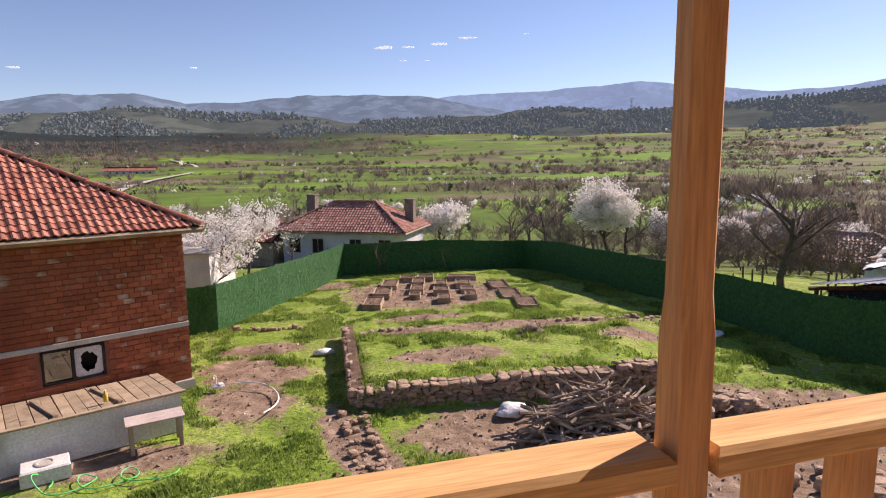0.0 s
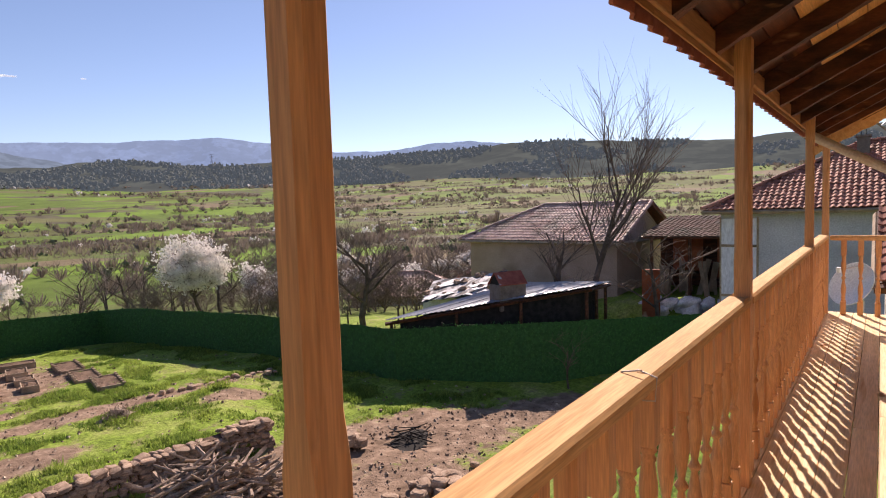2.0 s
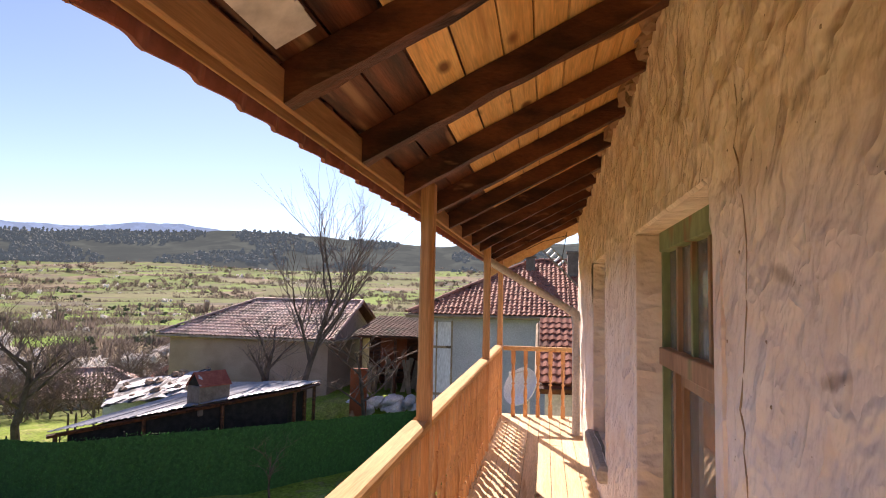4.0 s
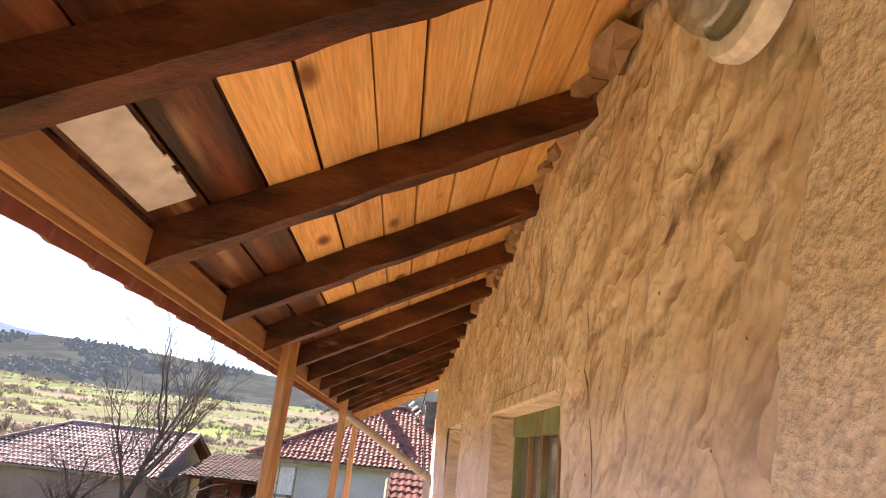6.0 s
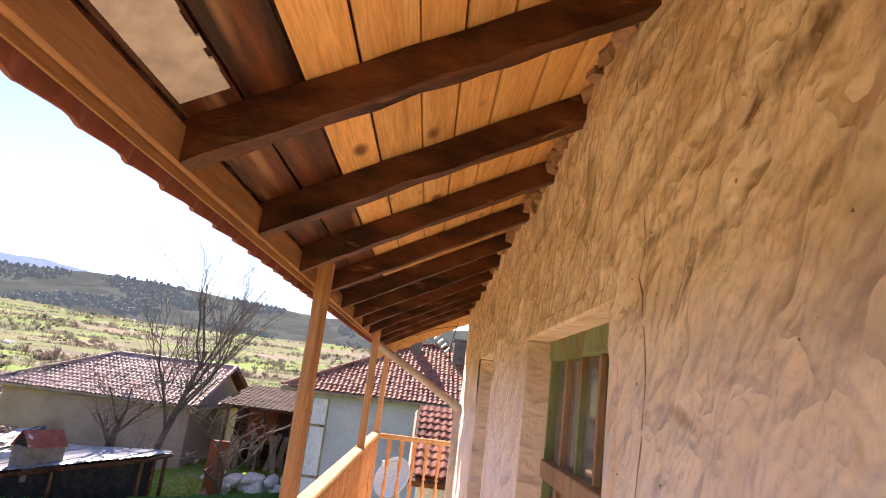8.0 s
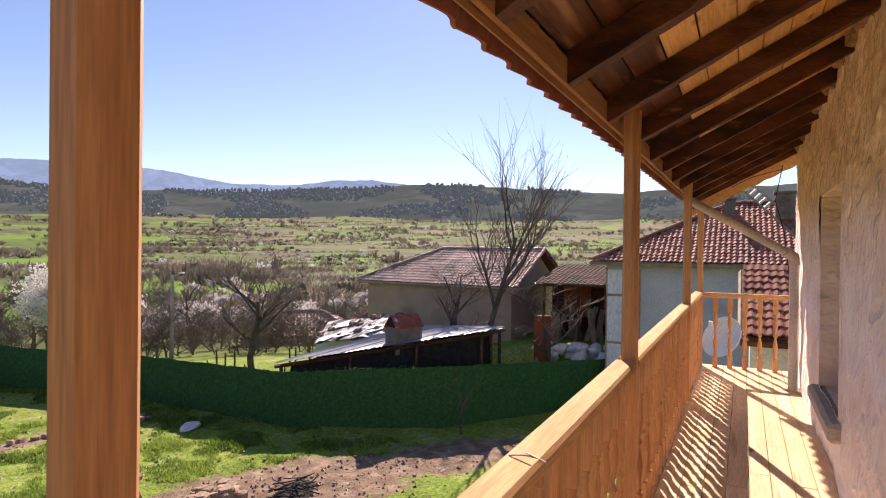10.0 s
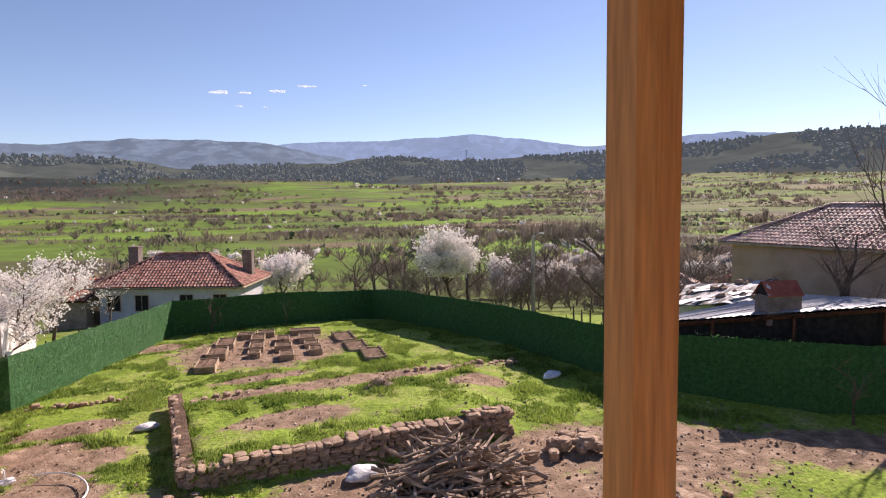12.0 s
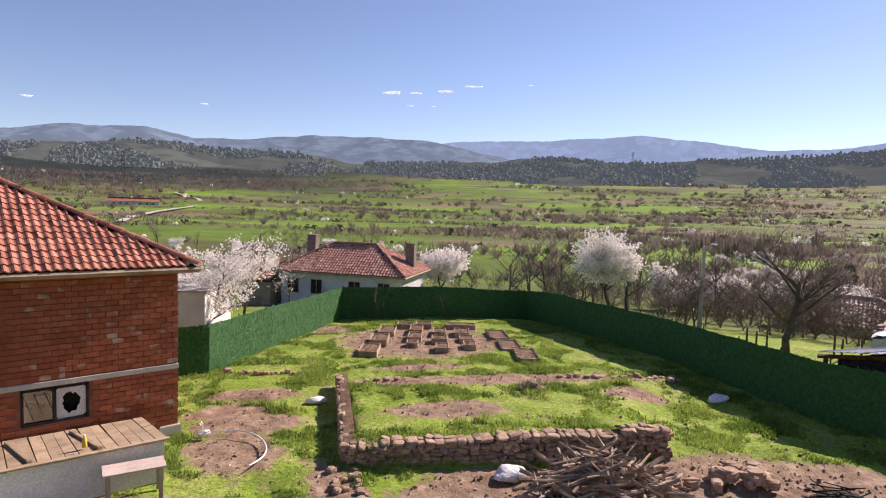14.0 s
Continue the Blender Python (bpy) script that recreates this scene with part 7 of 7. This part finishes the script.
    # tree belts, poplar groves and scrub, gathered in clumps
    for k in range(6500):
        az = rng.uniform(-26, 96) if k % 2 else rng.uniform(26, 92)
        r = 125 * (1700 / 125) ** (rng.random() ** 0.7)
        x, y = 1 + r * math.sin(radians(az)), r * math.cos(radians(az))
        belt = noise.noise((x * 0.007, y * 0.014, 3.3)) + 0.35 * noise.noise((x * 0.03, y * 0.05, 8.0))
        if belt < 0.20 and rng.random() < 0.98:
            continue
        s = rng.uniform(0.6, 1.3) * (0.8 + r / 1100)
        if az > 28 and r < 460 and belt > 0.25 and rng.random() < 0.35:
            twiggy(brush, x, y, gz(x, y) - 0.3, 1.6 * s, 9.0 * s, 34)
        elif rng.random() < 0.86:
            twiggy(brush, x, y, gz(x, y) - 0.3, 2.3 * s, 4.6 * s, 34)
        else:
            puff(wh if rng.random() < 0.45 and r < 350 else bush, x, y, gz(x, y) - 0.3, 1.7 * s, 2.6 * s, 9)
    # scrubby brown woods on the rising ground in the north
    for k in range(1500):
        az = rng.uniform(-26, 16)
        if rng.random() < (az + 4) / 20:
            continue
        r = rng.uniform(850 + 18 * max(0, az + 8), 1300)
        x, y = 1 + r * math.sin(radians(az)), r * math.cos(radians(az))
        twiggy(brush, x, y, gz(x, y) - 0.5, 5.0, 8.0, 8)
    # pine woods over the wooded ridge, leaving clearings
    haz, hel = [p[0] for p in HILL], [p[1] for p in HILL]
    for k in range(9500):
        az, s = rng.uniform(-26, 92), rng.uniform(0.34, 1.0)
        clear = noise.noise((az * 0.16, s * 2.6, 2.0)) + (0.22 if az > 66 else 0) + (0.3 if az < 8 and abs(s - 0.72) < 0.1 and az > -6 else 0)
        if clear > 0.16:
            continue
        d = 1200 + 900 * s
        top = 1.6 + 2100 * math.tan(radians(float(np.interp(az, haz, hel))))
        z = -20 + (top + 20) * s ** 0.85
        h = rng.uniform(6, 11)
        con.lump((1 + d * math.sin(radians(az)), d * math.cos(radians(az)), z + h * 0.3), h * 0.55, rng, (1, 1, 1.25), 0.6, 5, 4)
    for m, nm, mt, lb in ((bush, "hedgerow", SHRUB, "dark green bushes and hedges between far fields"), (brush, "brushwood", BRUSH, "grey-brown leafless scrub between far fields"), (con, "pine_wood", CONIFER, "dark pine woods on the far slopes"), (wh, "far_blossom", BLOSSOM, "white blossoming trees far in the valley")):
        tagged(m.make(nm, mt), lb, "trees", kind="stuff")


scatter()


def grass_tufts():
    rng = random.Random(55)
    m = Mesh()
    n = 0
    tries = 0
    while n < 42000 and tries < 240000:
        tries += 1
        x, y = rng.uniform(-2.5, 19), rng.uniform(9, 34.5)
        i, j = int(np.searchsorted(gy, y)), int(np.searchsorted(gx, x))
        k = noise.noise((x * 0.55, y * 0.55, 2.0)) + 0.4 * noise.noise((x * 1.9, y * 1.9, 5.0))
        if soil[i, j] > 0.35 or k < 0.02:
            continue
        z = float(Zg[i, j])
        lush = max(0, 1 - math.hypot(x - 13.6, (y - 19.2) * 1.6) / 1.6, 1 - math.hypot(x - 5.4, (y - 19.4) * 1.8) / 1.3, 1 - math.hypot(x - 1.2, (y - 20.2) * 1.5) / 1.2, 1 - math.hypot(x - 16.2, y - 15.6) / 1.2, 1 - math.hypot(x - 7.2, (y - 16.5) * 2) / 1.3)
        hgt = 0.22 * lush + rng.uniform(0.04, 0.10) + 0.22 * max(0, k - 0.22)
        for b in range(3):
            a = rng.uniform(0, 6.28)
            w = rng.uniform(0.012, 0.028)
            ox, oy = rng.gauss(0, 0.05), rng.gauss(0, 0.05)
            lx, ly = math.cos(a) * hgt * 0.6, math.sin(a) * hgt * 0.6
            m.add([(x + ox - math.sin(a) * w, y + oy + math.cos(a) * w, z - 0.02), (x + ox + math.sin(a) * w, y + oy - math.cos(a) * w, z - 0.02), (x + ox + lx, y + oy + ly, z + hgt)], [(0, 1, 2)])
        n += 1
    gm = mat("grass_blades", (0.11, 0.20, 0.03), (0.31, 0.40, 0.08), 0.6, 0.7, 0)
    t = gm.node_tree
    geo, hue = t.nodes.new("ShaderNodeNewGeometry"), t.nodes["Hue/Saturation/Value"]
    mul, rng_ = t.nodes.new("ShaderNodeMath"), t.nodes.new("ShaderNodeMapRange")
    rng_.inputs["To Min"].default_value, rng_.inputs["To Max"].default_value = 0.55, 1.35
    t.links.new(geo.outputs["Random Per Island"], rng_.inputs[0])
    mul.operation = "MULTIPLY"
    t.links.new(hue.inputs["Value"].links[0].from_socket, mul.inputs[0])
    t.links.new(rng_.outputs[0], mul.inputs[1])
    t.links.new(mul.outputs[0], hue.inputs["Value"])
    leafy(gm)
    tagged(m.make("grass", gm), "tufts of fresh green spring grass", "grass", kind="stuff")


grass_tufts()


def clods():
    """Clods, pebbles, dry leaves and chips strewn over the bare soil and the grass."""
    rng = random.Random(91)
    dark, pale = Mesh(), Mesh()
    n = 0
    while n < 9000:
        x, y = rng.uniform(-2.5, 19), rng.uniform(7.5, 33)
        i, j = int(np.searchsorted(gy, y)), int(np.searchsorted(gx, x))
        if soil[i, j] < 0.3 and rng.random() < 0.8:
            continue
        r = 0.012 + 0.055 * rng.random() ** 3
        c = Vector((x, y, float(Zg[i, j]) + r * 0.3))
        v = []
        for k in range(4):
            a = 2.09 * k + rng.uniform(-0.4, 0.4)
            v.append(c + Vector((math.cos(a) * r * 1.2, math.sin(a) * r * 1.2, -r * 0.5)) if k < 3 else c + Vector((rng.gauss(0, r * 0.3), rng.gauss(0, r * 0.3), r * rng.uniform(0.3, 0.9))))
        (pale if rng.random() < 0.35 else dark).add(v, [(0, 1, 3), (1, 2, 3), (2, 0, 3)])
        n += 1
    pm = mat("straw_and_pebbles", (0.32, 0.25, 0.18), (0.52, 0.44, 0.34), 3, 0.95, 0, rand=0.6, island=True)
    dm = mat("earth_clods", (0.09, 0.06, 0.04), (0.24, 0.165, 0.115), 3, 0.95, 0, rand=0.6, island=True)
    tagged(dark.make("soil_clods", dm), "dark crumbled earth clods strewn over the garden", "soil", kind="stuff")
    tagged(pale.make("pebbles", pm), "pale pebbles and straw strewn over the garden", "pebbles", kind="stuff")


clods()


def stakes():
    rng = random.Random(17)
    for k in (0, 1, 2, 4, 9, 10, 12):
        x, y = 24.9 + 0.22 * k + rng.uniform(-0.06, 0.06), 25.6 - 0.35 * k + rng.uniform(-0.1, 0.1)
        t = thing("fence_stake", "grey split wooden stake of an old paling beyond the green fence", "stake", (x, y, gz(x, y)), rng.uniform(0, 90), group="paling stakes")
        h = rng.uniform(0.7, 1.1)
        Mesh().tube([(0, 0, -0.1), (rng.uniform(-0.05, 0.05), 0, h), (0, 0, h + 0.08)], [0.055, 0.05, 0.012], 5).make("pole", BARK, t)


stakes()
